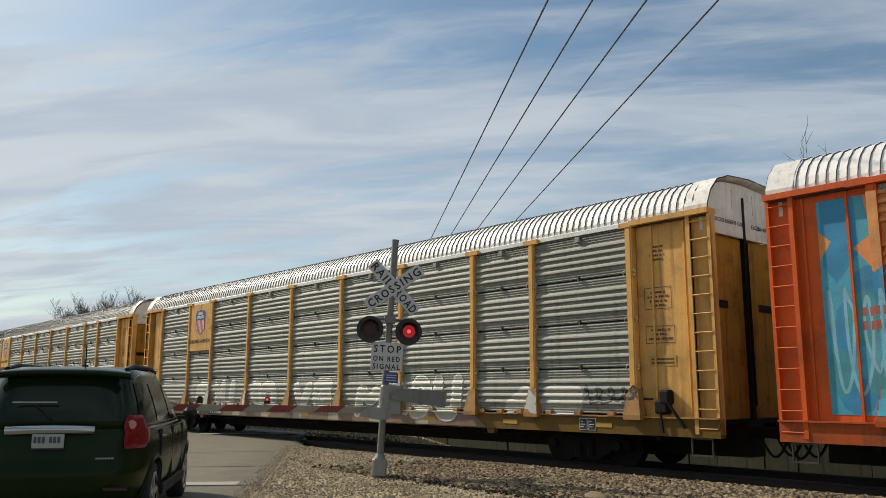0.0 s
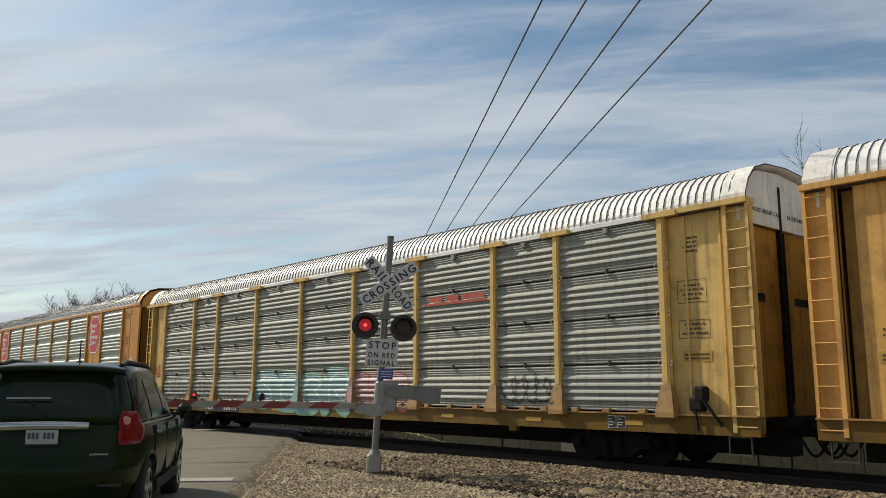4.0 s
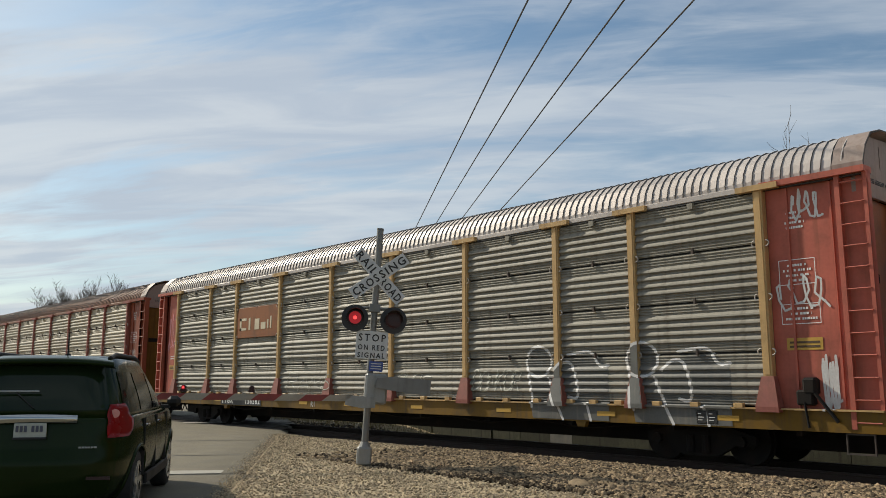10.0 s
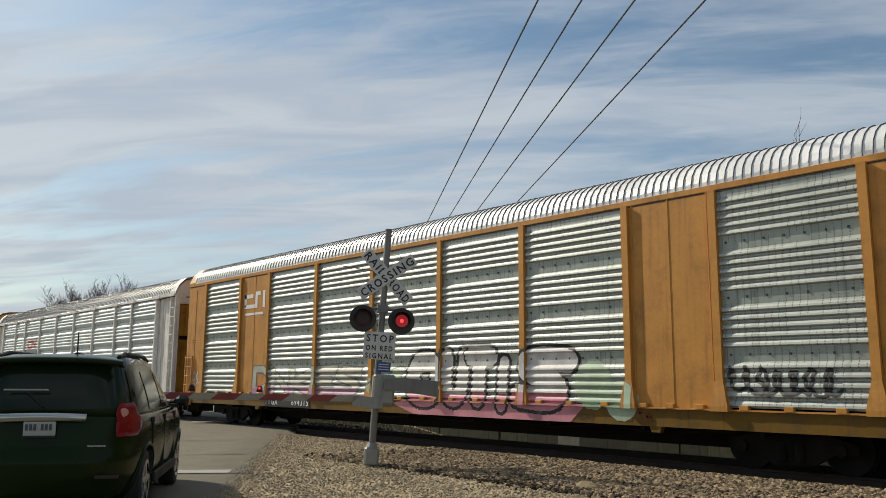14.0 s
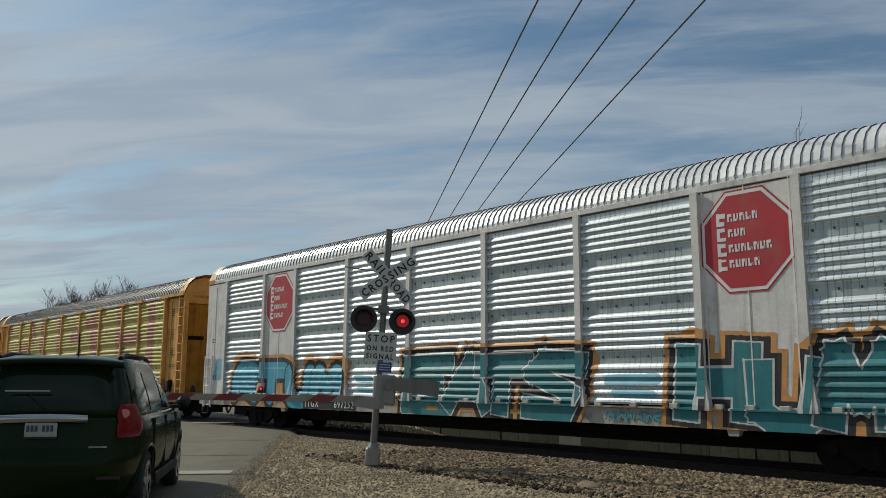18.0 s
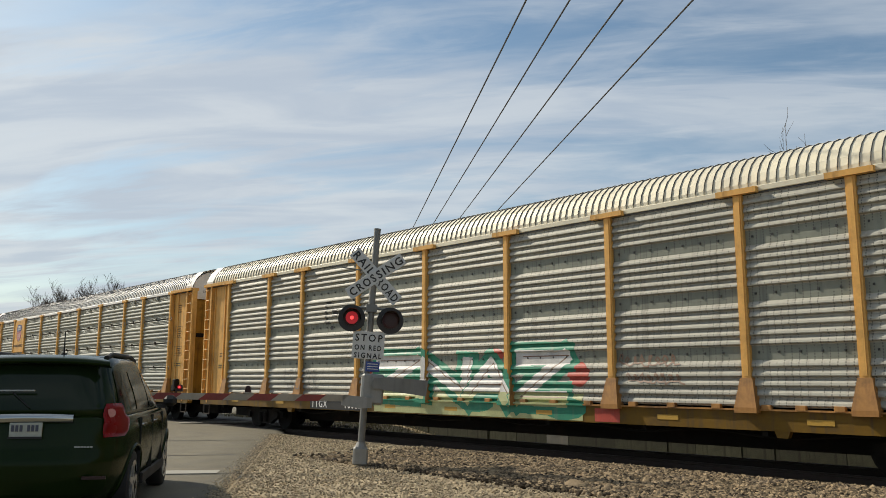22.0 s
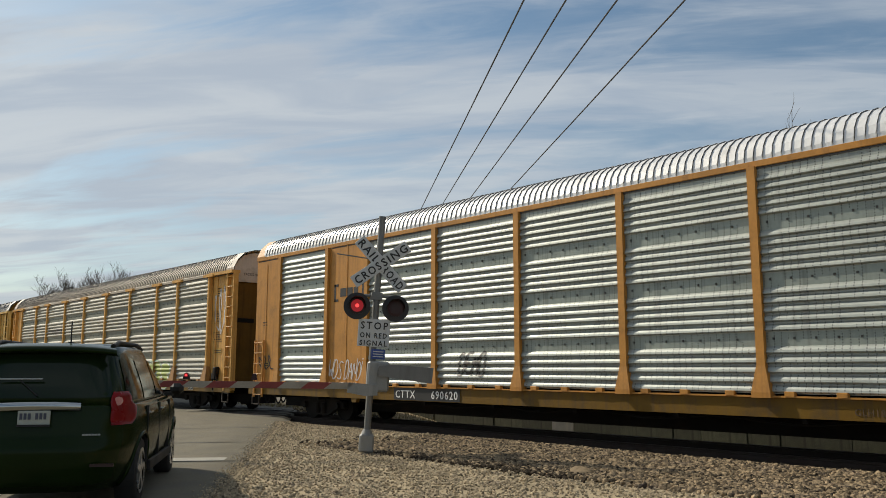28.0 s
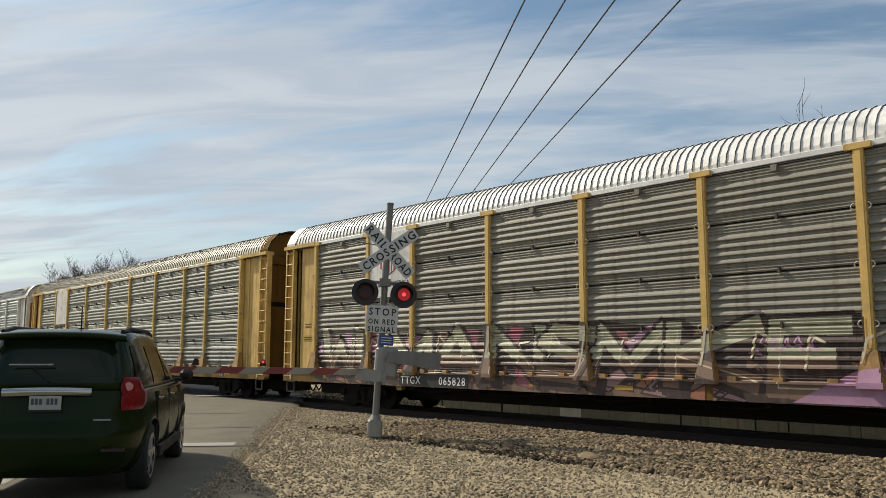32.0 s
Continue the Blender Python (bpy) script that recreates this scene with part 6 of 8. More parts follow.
    art(j, [([blob(gx(20.6), 2.0, 0.6, 0.5), blob(gx(19.0), 2.25, 1.0, 0.5), blob(gx(17.4), 2.3, 1.0, 0.45), blob(gx(16.0), 2.2, 0.9, 0.4), blob(gx(11), 2.2, 1.2, 0.6), blob(gx(9.6), 2.1, 1, 0.6),
              blob(gx(13.7), 1.6, 0.4, 0.3), blob(gx(13), 2.0, 0.25, 0.2)], S["purple"])], 0.003)
    mural(j, [("S", 21.25, 20.0), ("H", 20.1, 18.8), ("A", 18.9, 17.4), ("K", 17.5, 16.1), ("E", 16.2, 15.0)], 0.7, 2.08, S["black"], S["silver"], seed=8, depth=S["hot_pink"], soft=False, fat=0.27, rim_width=0.06, drop=(-0.2, 0.02), lean=0.0)
    mural(j, [("P", 12.0, 10.2), ("E", 10.3, 8.4), ("Z", 8.5, 6.4)], 0.7, 2.1, S["black"], S["silver"], seed=3, depth=S["hot_pink"], soft=False, fat=0.27, rim_width=0.06, drop=(-0.2, 0.02), lean=0.0)
    art(j, [(stroke(shape([(18.9, 3.55), (19.75, 3.55), (19.8, 3.2), (19.0, 3.2), (18.85, 3.62), (18.4, 3.2), (18.25, 3.65)]), 0.15), S["red"])], 0.006, "emblem")
    art(j, [([rect(19.95 - k * 0.30, 19.75 - k * 0.30, 2.82, 2.92) for k in range(7)], S["black"])], 0.006, "emblem_mark")
    number_box(j, "KCR  9405", gx(18.6), 2.0, False, BLACK)
    # K
    k = autorack(10, "white car carrier with silver panels, red octagons and teal graffiti", "white", "pale", "silver", "bands", True, "olive_end", gable="ochre", shift=0.36)
    art(k, [(stroke(shape([(8.45, 1.5), (7.3, 1.52)]), 0.22) + stroke(shape([(8.3, 1.25), (7.4, 1.22)]), 0.16) + stroke(shape([(17.1, 1.55), (16.4, 1.5)]), 0.2) + stroke(shape([(17.0, 1.25), (16.2, 1.2)]), 0.14), S["sky"])], 0.003)
    mural(k, [("R", 24.35, 22.5), ("T", 22.75, 20.8), ("U", 20.95, 19.3), ("M", 19.5, 17.65)], 0.66, 2.1, S["blue_teal"], S["black"], S["black"], haze=S["orange_wash"], haze_width=0.45, shine=S["sky"], seed=8, fat=0.38, rim_width=0.09, outer_width=0.28)
    mural(k, [("E", 15.0, 13.1), ("A", 13.4, 11.7), ("T", 12.4, 10.5), ("S", 10.8, 9.0)], 0.68, 2.12, S["deep_teal"], S["white"], S["black"], haze=S["orange_wash"], haze_width=0.45, seed=9, soft=False, fat=0.30, rim_width=0.07, outer_width=0.30)
    mural(k, [("H", 6.85, 5.3), ("U", 5.5, 4.0), ("M", 4.25, 2.9), ("A", 3.1, 1.9), ("N", 2.15, 0.95)], 0.66, 2.02, S["deep_teal"], S["white"], S["black"], haze=S["orange_wash"], haze_width=0.45, seed=2, soft=False, fat=0.32, rim_width=0.07, outer_width=0.28)
    scrawl(k, "RTUM", 25.75, 25.2, 1.5, 2.3, 0.09, S["sky"], 4)
    scrawl(k, "BTCAGE", 1.05, 0.3, 2.25, 2.5, 0.035, S["teal"], 4)
    scrawl(k, "HUMANONE", 8.5, 7.2, 0.72, 0.92, 0.035, S["teal"], 4)
    number_box(k, "TTGX  697252", gx(18.5))
    for kk, rr in ((e, 0.86), (k, 0.88)):
        for gg in (5.43, 21.47):
            octagon_logo(kk, gx(gg), 3.95, rr, -SIDE - 0.028)
    # L
    l = autorack(11, "yellow car carrier with olive-painted panels, red patches and blue graffiti", "yellow", "olive", "grey", "bands", end="olive_end", caps=True, shift=-0.21)
    red = [rect(21.3, 19.6, 2.9, 3.45), rect(19.2, 18.6, 3.4, 4.7), rect(19.3, 17.9, 2.2, 2.6), rect(17.6, 16.9, 2.2, 4.7), rect(14.6, 14.0, 2.2, 4.7), rect(12.4, 11.0, 3.3, 3.9), rect(12.1, 11.1, 1.9, 2.7),
           rect(9.5, 8.7, 2.5, 4.7), rect(5.7, 3.2, 3.0, 3.5), rect(6.1, 5.6, 2.6, 4.7), rect(2.6, 1.9, 1.8, 4.7), rect(24.9, 23.6, 2.1, 2.8), rect(10.4, 9.0, 3.9, 4.4), rect(24.6, 23.4, 4.2, 4.6)]
    art(l, [(red, S["brick_wash"])], 0.003)
    art(l, [([rect(24.9, 2.0, 1.03, 1.95)], S["pink_wash"]), ([shape([(16.6, 1.03), (16.5, 2.1), (15.2, 1.98), (13.8, 2.12), (11.4, 1.95), (11.3, 1.03)]), shape([(6.1, 1.03), (6.0, 1.9), (4.8, 2.06), (3.4, 1.95), (2.1, 2.05), (2.0, 1.03)]),
              rect(24.9, 23.4, 1.2, 1.9)], S["grey_wash"])], 0.003, posts=False)
    shards(l, 16.5, 11.3, 1.06, 1.95, 26, [S["soot_wash"], S["pale_wash"], S["grey_wash"], S["umber"]], None, 5, 0.005)
    shards(l, 6.0, 5.0, 1.06, 1.9, 6, [S["sky_wash"], S["pale_wash"], S["grey_wash"]], None, 7, 0.005)
    shards(l, 5.0, 2.2, 1.06, 2.0, 16, [S["brick"], S["grey_wash"], S["brick_wash"], S["umber"]], None, 9, 0.005)
    art(l, [([rect(5.35, 5.0, 2.0, 2.9), rect(8.9, 8.4, 2.1, 2.75), rect(23.6, 22.6, 2.3, 2.6)], S["soot_wash"]), ([shape([(11.0, 1.03), (10.9, 1.7), (6.2, 1.5), (5.5, 1.2), (5.6, 1.03)])], S["brick_wash"])], 0.004)
    art(l, [([shape([(8.62, 2.0), (8.62, 3.3), (8.5, 3.3), (8.5, 2.0)]), shape([(11.38, 1.95), (11.38, 3.0), (11.26, 3.0), (11.26, 1.95)])], S["soot_wash"])], 0.005)
    bubbles(l, 16.4, 14.8, 1.1, 1.95, 3, None, S["umber"], 5, 0.06, 0.010)
    tag(l, 14.3, 11.9, 1.1, 1.9, 0.04, S["pale_wash"], 5, 9, 0.010)
    tag(l, 4.9, 2.5, 1.1, 2.05, 0.035, S["pale_wash"], 8, 8, 0.010)
    tag(l, 6.6, 6.2, 1.25, 1.5, 0.04, S["black"], 8, 4, 0.010)
    mural(l, [("K", 23.75, 22.1), ("G", 22.2, 20.8), ("B", 21.0, 19.8), ("E", 20.0, 18.8), ("U", 19.0, 17.9), ("F", 18.1, 16.8)], 1.04, 2.12, S["blue"], S["black"], S["black"], seed=8, soft=False, fat=0.21, rim_width=0.1, outer_width=0.26, off=0.008, fade=(S["blue_teal"], 1.4), shine=S["white"])
    mural(l, [("C", 10.35, 9.1), ("A", 9.3, 8.3), ("L", 8.45, 7.6), ("O", 7.9, 6.95), ("F", 7.1, 6.2)], 0.66, 1.92, S["blue"], S["black"], S["black"], seed=2, fat=0.35, rim_width=0.13, outer_width=0.2, shine=S["sky"], off=0.008)
    number_box(l, "TTGX  851927", gx(18.8), 2.9)
    # M
    m = autorack(12, "yellow car carrier with grey perforated panels and green graffiti", "yellow", "band", "cream", "bands", end="olive_end", gable="white", caps=True, shift=-0.27)
    dots = [blob(gx(g_), z_, rx_, rz_) for g_, z_, rx_, rz_ in ((15.75, 1.98, 0.2, 0.12), (14.6, 2.0, 0.14, 0.1), (12.4, 2.05, 0.3, 0.14), (11.35, 2.0, 0.27, 0.15), (10.0, 1.6, 0.28, 0.26), (17.15, 1.68, 0.18, 0.08), (13.5, 2.0, 0.14, 0.08))]
    mural(m, [("Z", 16.85, 15.0), ("N", 14.95, 13.2), ("A", 13.4, 11.75), ("Z", 11.8, 10.25)], 0.98, 2.06, S["white"], S["jade"], S["jade"], seed=8, soft=False, fat=0.28, rim_width=0.05, outer_width=0.32, fade=(S["lime_wash"], 1.22), shine=S["umber"],
          base=[([rect(16.8, 9.9, 0.66, 1.2)], S["lime_wash"]), (dots + [rect(16.8, 16.1, 1.0, 1.3), rect(9.6, 9.0, 0.66, 0.92)], S["red"]), ([blob(gx(10.4), 0.9, 0.6, 0.24), blob(gx(13.0), 0.95, 0.6, 0.2)], S["jade"])])
    art(m, [(stroke(tag_lines(9.0, 7.7, 1.72, 1.98, 5, 8), 0.028), S["umber"]), (stroke(tag_lines(8.8, 7.6, 1.4, 1.64, 9, 8), 0.028), S["umber"])], 0.012)
    tag(m, 21.3, 19.5, 1.15, 1.95, 0.025, S["grey"], 6, 6)
    art(m, [([rect(19.2, 19.1, 3.05, 3.7), rect(19.2, 18.95, 3.62, 3.7), rect(19.2, 18.95, 3.05, 3.13), rect(17.75, 17.65, 3.05, 3.7), rect(17.9, 17.65, 3.62, 3.7), rect(17.9, 17.65, 3.05, 3.13),
              rect(18.85, 18.6, 3.25, 3.5), rect(18.52, 18.3, 3.25, 3.5), rect(18.22, 17.98, 3.25, 3.5), blob(gx(18.9), 2.95, 0.08, 0.06), blob(gx(18.0), 2.95, 0.08, 0.06)], S["black"])], 0.006, "emblem_mark")
    number_box(m, "TTGX  160853", gx(18.55))
    # N
    n = autorack(13, "yellow car carrier with grey ribbed panels and black scrawls", "yellow", "grey", "white", gable="white", end="olive_end", shift=-0.16)
    shield_plate(n, "yellow")
    art(n, [([shape([(25.0, 0.64), (25.05, 1.93), (24.3, 1.9), (23.4, 1.96), (22.6, 1.88), (22.1, 1.9), (22.0, 0.64)])], S["black"]), ([shape([(22.0, 1.05), (22.1, 1.85), (21.2, 1.8), (20.3, 1.9), (20.3, 1.05)])], S["grey_wash"])], 0.004)
    white = [[(24.85, 1.85), (24.62, 1.82), (24.5, 1.2), (24.36, 1.75), (24.2, 1.78), (24.05, 1.1)], [(24.45, 1.25), (24.4, 0.68), (24.28, 0.68)], [(23.85, 1.82), (23.72, 1.8), (23.8, 1.2), (23.78, 0.68)],
             [(23.5, 1.86), (23.35, 1.84), (23.12, 1.3), (23.0, 1.05), (22.98, 0.68)], [(23.2, 1.84), (23.08, 1.5), (22.95, 1.3), (22.8, 1.88)], [(22.62, 1.88), (22.55, 1.15), (22.3, 1.12), (22.05, 1.28)], [(22.6, 0.68), (22.4, 0.9), (22.1, 0.84)], [(23.4, 0.66), (23.35, 0.95), (23.2, 0.66)]]
    art(n, [([q for line in white for q in stroke(rounded(shape(line)), 0.07)], S["white"])], 0.009)
    tag(n, 21.8, 20.4, 1.1, 1.8, 0.035, S["soot_wash"], 3, 6)
    scrawl(n, "WAGT", 26.1, 25.3, 4.0, 4.5, 0.03, S["umber"], 5)
    scrawl(n, "WAGT", 26.1, 25.25, 3.45, 3.9, 0.03, S["umber"], 6)
    mural(n, cells_of("EHERU", 14.65, 11.95), 0.68, 1.74, S["cream_wash"], S["black"], seed=6, fat=0.46, rim_width=0.07)
    mural(n, cells_of("ESUS", 11.5, 9.35), 1.05, 1.8, S["grey_wash"], S["black"], seed=7, fat=0.44, rim_width=0.07)
    tag(n, 9.0, 7.2, 1.2, 1.8, 0.03, S["brick"], 7, 5)
    tag(n, 6.2, 4.8, 1.3, 2.0, 0.05, S["black"], 5, 5)
    number_box(n, "TTGX  965647", gx(18.9))
    # O
    o = autorack(14, "yellow car carrier with pale grey-green panels and red graffiti", "pale_yellow", "bright", "silver", "bands", end="olive_end", gable="white", caps=True, shift=-0.35)
    bars(o, "marking", [(gx(9.0), gx(6.6), 3.42, 3.48), (gx(8.8), gx(8.2), 3.5, 3.68), (gx(8.05), gx(7.5), 3.5, 3.68), (gx(7.4), gx(6.7), 3.5, 3.68)], S["red"], -SIDE - 0.065)
    art(o, [([rect(18.6, 7.6, 0.64, 1.1)], S["brick"]), ([shape([(8.7, 0.66), (8.5, 1.45), (7.4, 1.5), (6.8, 0.66)]), rect(18.9, 18.0, 1.0, 2.0), shape([(12.6, 1.8), (12.2, 2.2), (11.6, 2.15), (11.8, 1.7)])], S["sky_wash"])], 0.003)
    mural(o, [("Z", 18.1, 16.0), ("A", 16.2, 13.9), ("N", 14.2, 11.8), ("K", 12.0, 9.8), ("Z", 10.1, 8.0)], 0.86, 2.12, S["cream"], S["red"], S["soot_brown"], seed=4, depth=S["brick"], soft=False, fat=0.27, rim_width=0.12, outer_width=0.2, shine=S["white"])
    mural(o, [("E", 6.05, 4.8), ("R", 5.05, 3.9), ("O", 4.2, 3.2), ("L", 3.5, 2.4)], 0.68, 1.94, S["white"], S["black"], seed=7, fat=0.46, rim_width=0.06)
    art(o, [([blob(gx(2.07), 1.05, 0.36, 0.42, 16)], S["black"]), ([blob(gx(2.07), 1.05, 0.33, 0.39, 16)], S["white"])], 0.007)
    tag(o, 6.0, 4.2, 0.95, 1.3, 0.05, S["black"], 4, 6, 0.014)
    bubbles(o, 25.0, 22.9, 1.05, 1.7, 3, None, S["black"], 4, 0.05)
    number_box(o, "TTGX  159428", gx(20.4))
    # P
    p = autorack(15, "ochre car carrier with silver-green panels and a white scrawl", "ochre", "bright", "silver", "bands", True, "brown_end", shift=0.16)
    bars(p, "emblem_mark", [(gx(22.1), gx(22.02), 3.35, 3.85), (gx(22.1), gx(21.9), 3.78, 3.85), (gx(22.1), gx(21.9), 3.35, 3.42), (gx(20.75), gx(20.67), 3.35, 3.85), (gx(20.9), gx(20.67), 3.78, 3.85),
                            (gx(20.9), gx(20.67), 3.35, 3.42), (gx(21.8), gx(21.5), 3.48, 3.72), (gx(21.45), gx(21.2), 3.48, 3.72), (gx(21.15), gx(20.95), 3.48, 3.72)], BLACK, -SIDE - 0.026)
    scrawl(p, "DEMO", 16.8, 15.9, 1.28, 1.85, 0.05, S["black"], 9)
    scrawl(p, "WDS", 22.3, 21.6, 1.12, 1.72, 0.035, S["white"], 9)
    scrawl(p, "DANDE", 21.5, 20.55, 1.12, 1.68, 0.035, S["white"], 5)
    tag(p, 5.9, 4.8, 1.2, 2.1, 0.06, S["white"], 6, 4)
    tag(p, 26.3, 25.5, 1.4, 1.9, 0.04, S["black"], 6, 3)
    number_box(p, "CTTX  690620", gx(18.0), 2.5)
    # Q
    q = autorack(16, "yellow car carrier with grey perforated panels and pale green graffiti", "yellow", "band", "beige", "bands", end="brown_end", gable="cream", caps=True, shift=0.01)
    art(q, [([rect(20.25 - 0.33 * n_, 20.0 - 0.33 * n_, 3.22, 3.22 + (0.34 if n_ in (0,) else 0.22)) for n_ in range(7)], S["black"])], 0.006, "emblem_mark")
    mural(q, cells_of("CARHUS", 24.1, 18.6), 0.98, 2.06, S["mint"], S["umber"], seed=6, fat=0.40, rim_width=0.08, fade=(S["pale_wash"], 1.5))
    mural(q, cells_of("SUMERS", 17.4, 12.2), 1.0, 1.96, S["pale_wash"], S["white"], seed=8, fat=0.36, rim_width=0.08)
    mural(q, cells_of("ODUOS", 9.0, 5.0), 0.7, 1.74, S["lime"], S["white"], S["green"], seed=3, fat=0.42, rim_width=0.09, outer_width=0.16, base=[([shape([(9.3, 1.5), (8.9, 1.0), (8.2, 0.64), (8.6, 0.64)])], S["dark_teal"])])
    art(q, [([blob(gx(6.9), 1.05, 0.18, 0.12), blob(gx(5.5), 1.0, 0.22, 0.13)], S["teal"])], 0.012)
    tag(q, 1.5, 0.6, 2.6, 4.4, 0.05, S["white"], 6, 3)
    number_box(q, "TTGX  973350", gx(19.1))
    text_on(q, "PSM20A", gx(10.72), 0.67, 0.13, BLACK, -SIDE - 0.052)
    # R
    r = autorack(17, "pale yellow car carrier with grey panels and faded pink mural", "pale_yellow", "dark", "white", end="olive_end", gable="brown_end", hood="white", shift=-0.06)
    shield_plate(r, "white")
    art(r, [([rect(25.0, 2.2, 0.64, 1.06)], S["umber"]), ([shape([(25.3, 1.06), (25.0, 1.8), (20, 2.0), (14, 2.1), (11.0, 1.75), (9.4, 1.6), (8.4, 1.4), (5.0, 1.3), (4.9, 1.06)])], S["soot_brown"])], 0.003, posts=False)
    shards(r, 25.0, 11.0, 1.5, 2.08, 22, [S["mauve"], S["rosewood"], S["umber"]], None, 8, 0.004)
    shards(r, 25.0, 3.4, 0.68, 1.35, 70, [S["umber"], S["soot_brown"], S["rosewood"], S["brick_wash"], S["pink_wash"]], S["soot_brown"], 6, 0.005)
    mural(r, [("W", 24.6, 22.7), ("U", 22.9, 21.3), ("M", 21.5, 19.5), ("A", 19.7, 17.7), ("N", 17.6, 15.9), ("S", 16.1, 14.5)], 0.8, 2.1, S["cream_wash"], S["soot_brown"], seed=6, depth=S["soot_brown"], soft=False, fat=0.22, rim_width=0.13, shine=S["cream"], fade=(S["umber"], 1.42), off=0.008)
    mural(r, [("M", 14.7, 12.6), ("K", 12.8, 10.9), ("E", 10.8, 9.4)], 0.8, 2.1, S["cream_wash"], S["soot_brown"], seed=3, depth=S["soot_brown"], soft=False, fat=0.22, rim_width=0.13, shine=S["cream"], fade=(S["umber"], 1.42), off=0.008)
    edges = [[(24.1 - 0.93 * k, 1.2 + 0.35 * ((k * 7) % 5) / 5), (24.0 - 0.93 * k, 1.7 + 0.3 * ((k * 3) % 4) / 4), (23.75 - 0.93 * k, 1.65 + 0.25 * ((k * 5) % 3) / 3)] for k in range(17)]
    art(r, [([q for line in edges for q in stroke(shape(line), 0.045)], S["cream"])], 0.018)
    shards(r, 9.2, 3.4, 0.7, 1.5, 34, [S["soot_brown"], S["umber"], S["soot_wash"], S["pink_wash"], S["rosewood"]], S["soot_brown"], 4, 0.007)
    tag(r, 7.6, 4.8, 1.3, 1.75, 0.03, S["grey_wash"], 4, 8)
    scrawl(r, "MOSK", 3.6, 2.7, 1.2, 1.6, 0.035, S["soot_brown"], 5)
    tag(r, 10.9, 9.9, 1.5, 1.8, 0.03, S["mauve"], 5, 5)
    art(r, [([shape([(10.4, 0.66), (9.35, 1.2), (8.6, 1.3), (8.3, 0.66)])], S["mauve"])], 0.012)
    number_box(r, "TTGX  065828", gx(19.7), 2.6)
    # S, T
    s = autorack(18, "pale yellow car carrier with grey ribbed panels and a cream roof", "pale_yellow", "grey", "cream", end="brown_end", gable="brown_end", shift=-0.11)
    plate(s, 22.44, 20.5, 3.0, 4.74, PAINT["white"], "white plate with faint bars")
    bubbles(s, 8, 2.2, 1.1, 1.8, 6, None, S["grey"], 4, 0.04)
    t = autorack(19, "white car carrier with silver panels", "white", "bright", "silver", "bands", end="olive_end", shift=-0.10)
    for cc in (b, c, dd, f, g, h, m, n, o, q, r, l):
        brake_gear(cc)
        end_notices(cc, 7, WHITE if cc in (g, h) else INK)
    for cc in (e, i, k, p):
        brake_gear(cc)
        end_notices_smooth(cc, 5)
    for cc, _, _ in cars:
        if cc not in (e, i, p):
            sill_marks(cc, 3)
    for cc, colour in ((p, RUST_MARK), (e, RUST_MARK), (i, RUST_MARK)):
        bars(cc, "marking", [(gx(6.5) + 0.16 * u, gx(6.5) + 0.16 * u + v, 0.72 + a, 0.72 + b) for u, v, a, b in ((0, 0.2, 0.14, 0.18), (0.45, 0.06, 0, 0.18), (1.4, 0.2, 0.14, 0.18), (1.85, 0.06, 0, 0.18), (2.9, 0.05, 0, 0.18), (3.4, 0.05, 0, 0.18), (2.9, 0.12, 0.07, 0.11))], colour, -SIDE - 0.052)
        text_on(cc, "GLH18", gx(7.75), 0.72, 0.11, INK, -SIDE - 0.052)


build_train()

# ---- the crossing ----
ALU = material("dull_aluminium", (0.25, 0.25, 0.235), 0.5, 0.4, 0.15, 3.0, SOOT, 0.3, 1.0, 0.05, 50)
GALV = material("galvanised_mast", (0.17, 0.17, 0.16), 0.55, 0.35, 0.15, 4.0, SOOT, 0.3, 1.0)
SIGN_WHITE = material("sign_white", (0.50, 0.51, 0.50), 0.45, 0.0, 0.06, 2.0, DUST, 0.25, 1.0)
LENS_RED = material("dark_red_lens", (0.022, 0.003, 0.003), 0.45, 0.0, 0.1, 8.0)
LIT_RED = glow("lit_red_lens", (1.0, 0.06, 0.06), 1.6)
DIM_RED = glow("glowing_red_lens", (0.22, 0.008, 0.012), 0.9)
# worn gate stripes, darkened further: the arm's shaded side is put into the colour
ARM_WHITE = material("worn_white_gate_stripe", (0.27, 0.24, 0.19), 0.6, 0.0, 0.2, 3.0, SOOT, 0.4)
ARM_RED = material("worn_red_gate_stripe", (0.20, 0.028, 0.022), 0.5, 0.0, 0.2, 3.0, SOOT, 0.4)


def disc(bm, x, z, y, r, n=28, thick=0.02):
    tube(bm, (x, y, z), (x, y + thick, z), r, n)


flashers = []


def led_mesh(r, core):
    """A light board that glows on its front face, brightest in the middle, and is dark behind."""
    bm = bmesh.new()
    for q, y in ((r, -0.002), (core, -0.006)):
        prism(bm, [(q * math.cos(i * math.tau / 16), q * math.sin(i * math.tau / 16)) for i in range(16)], y, 0.002 if q == r else -0.001)
    me = mesh_of("led_board", bm, [LENS_RED, DIM_RED, LIT_RED])
    for p in me.polygons:
        p.material_index = 0 if p.normal.y > -0.9 else (2 if p.center.y < -0.004 else 1)
    return me


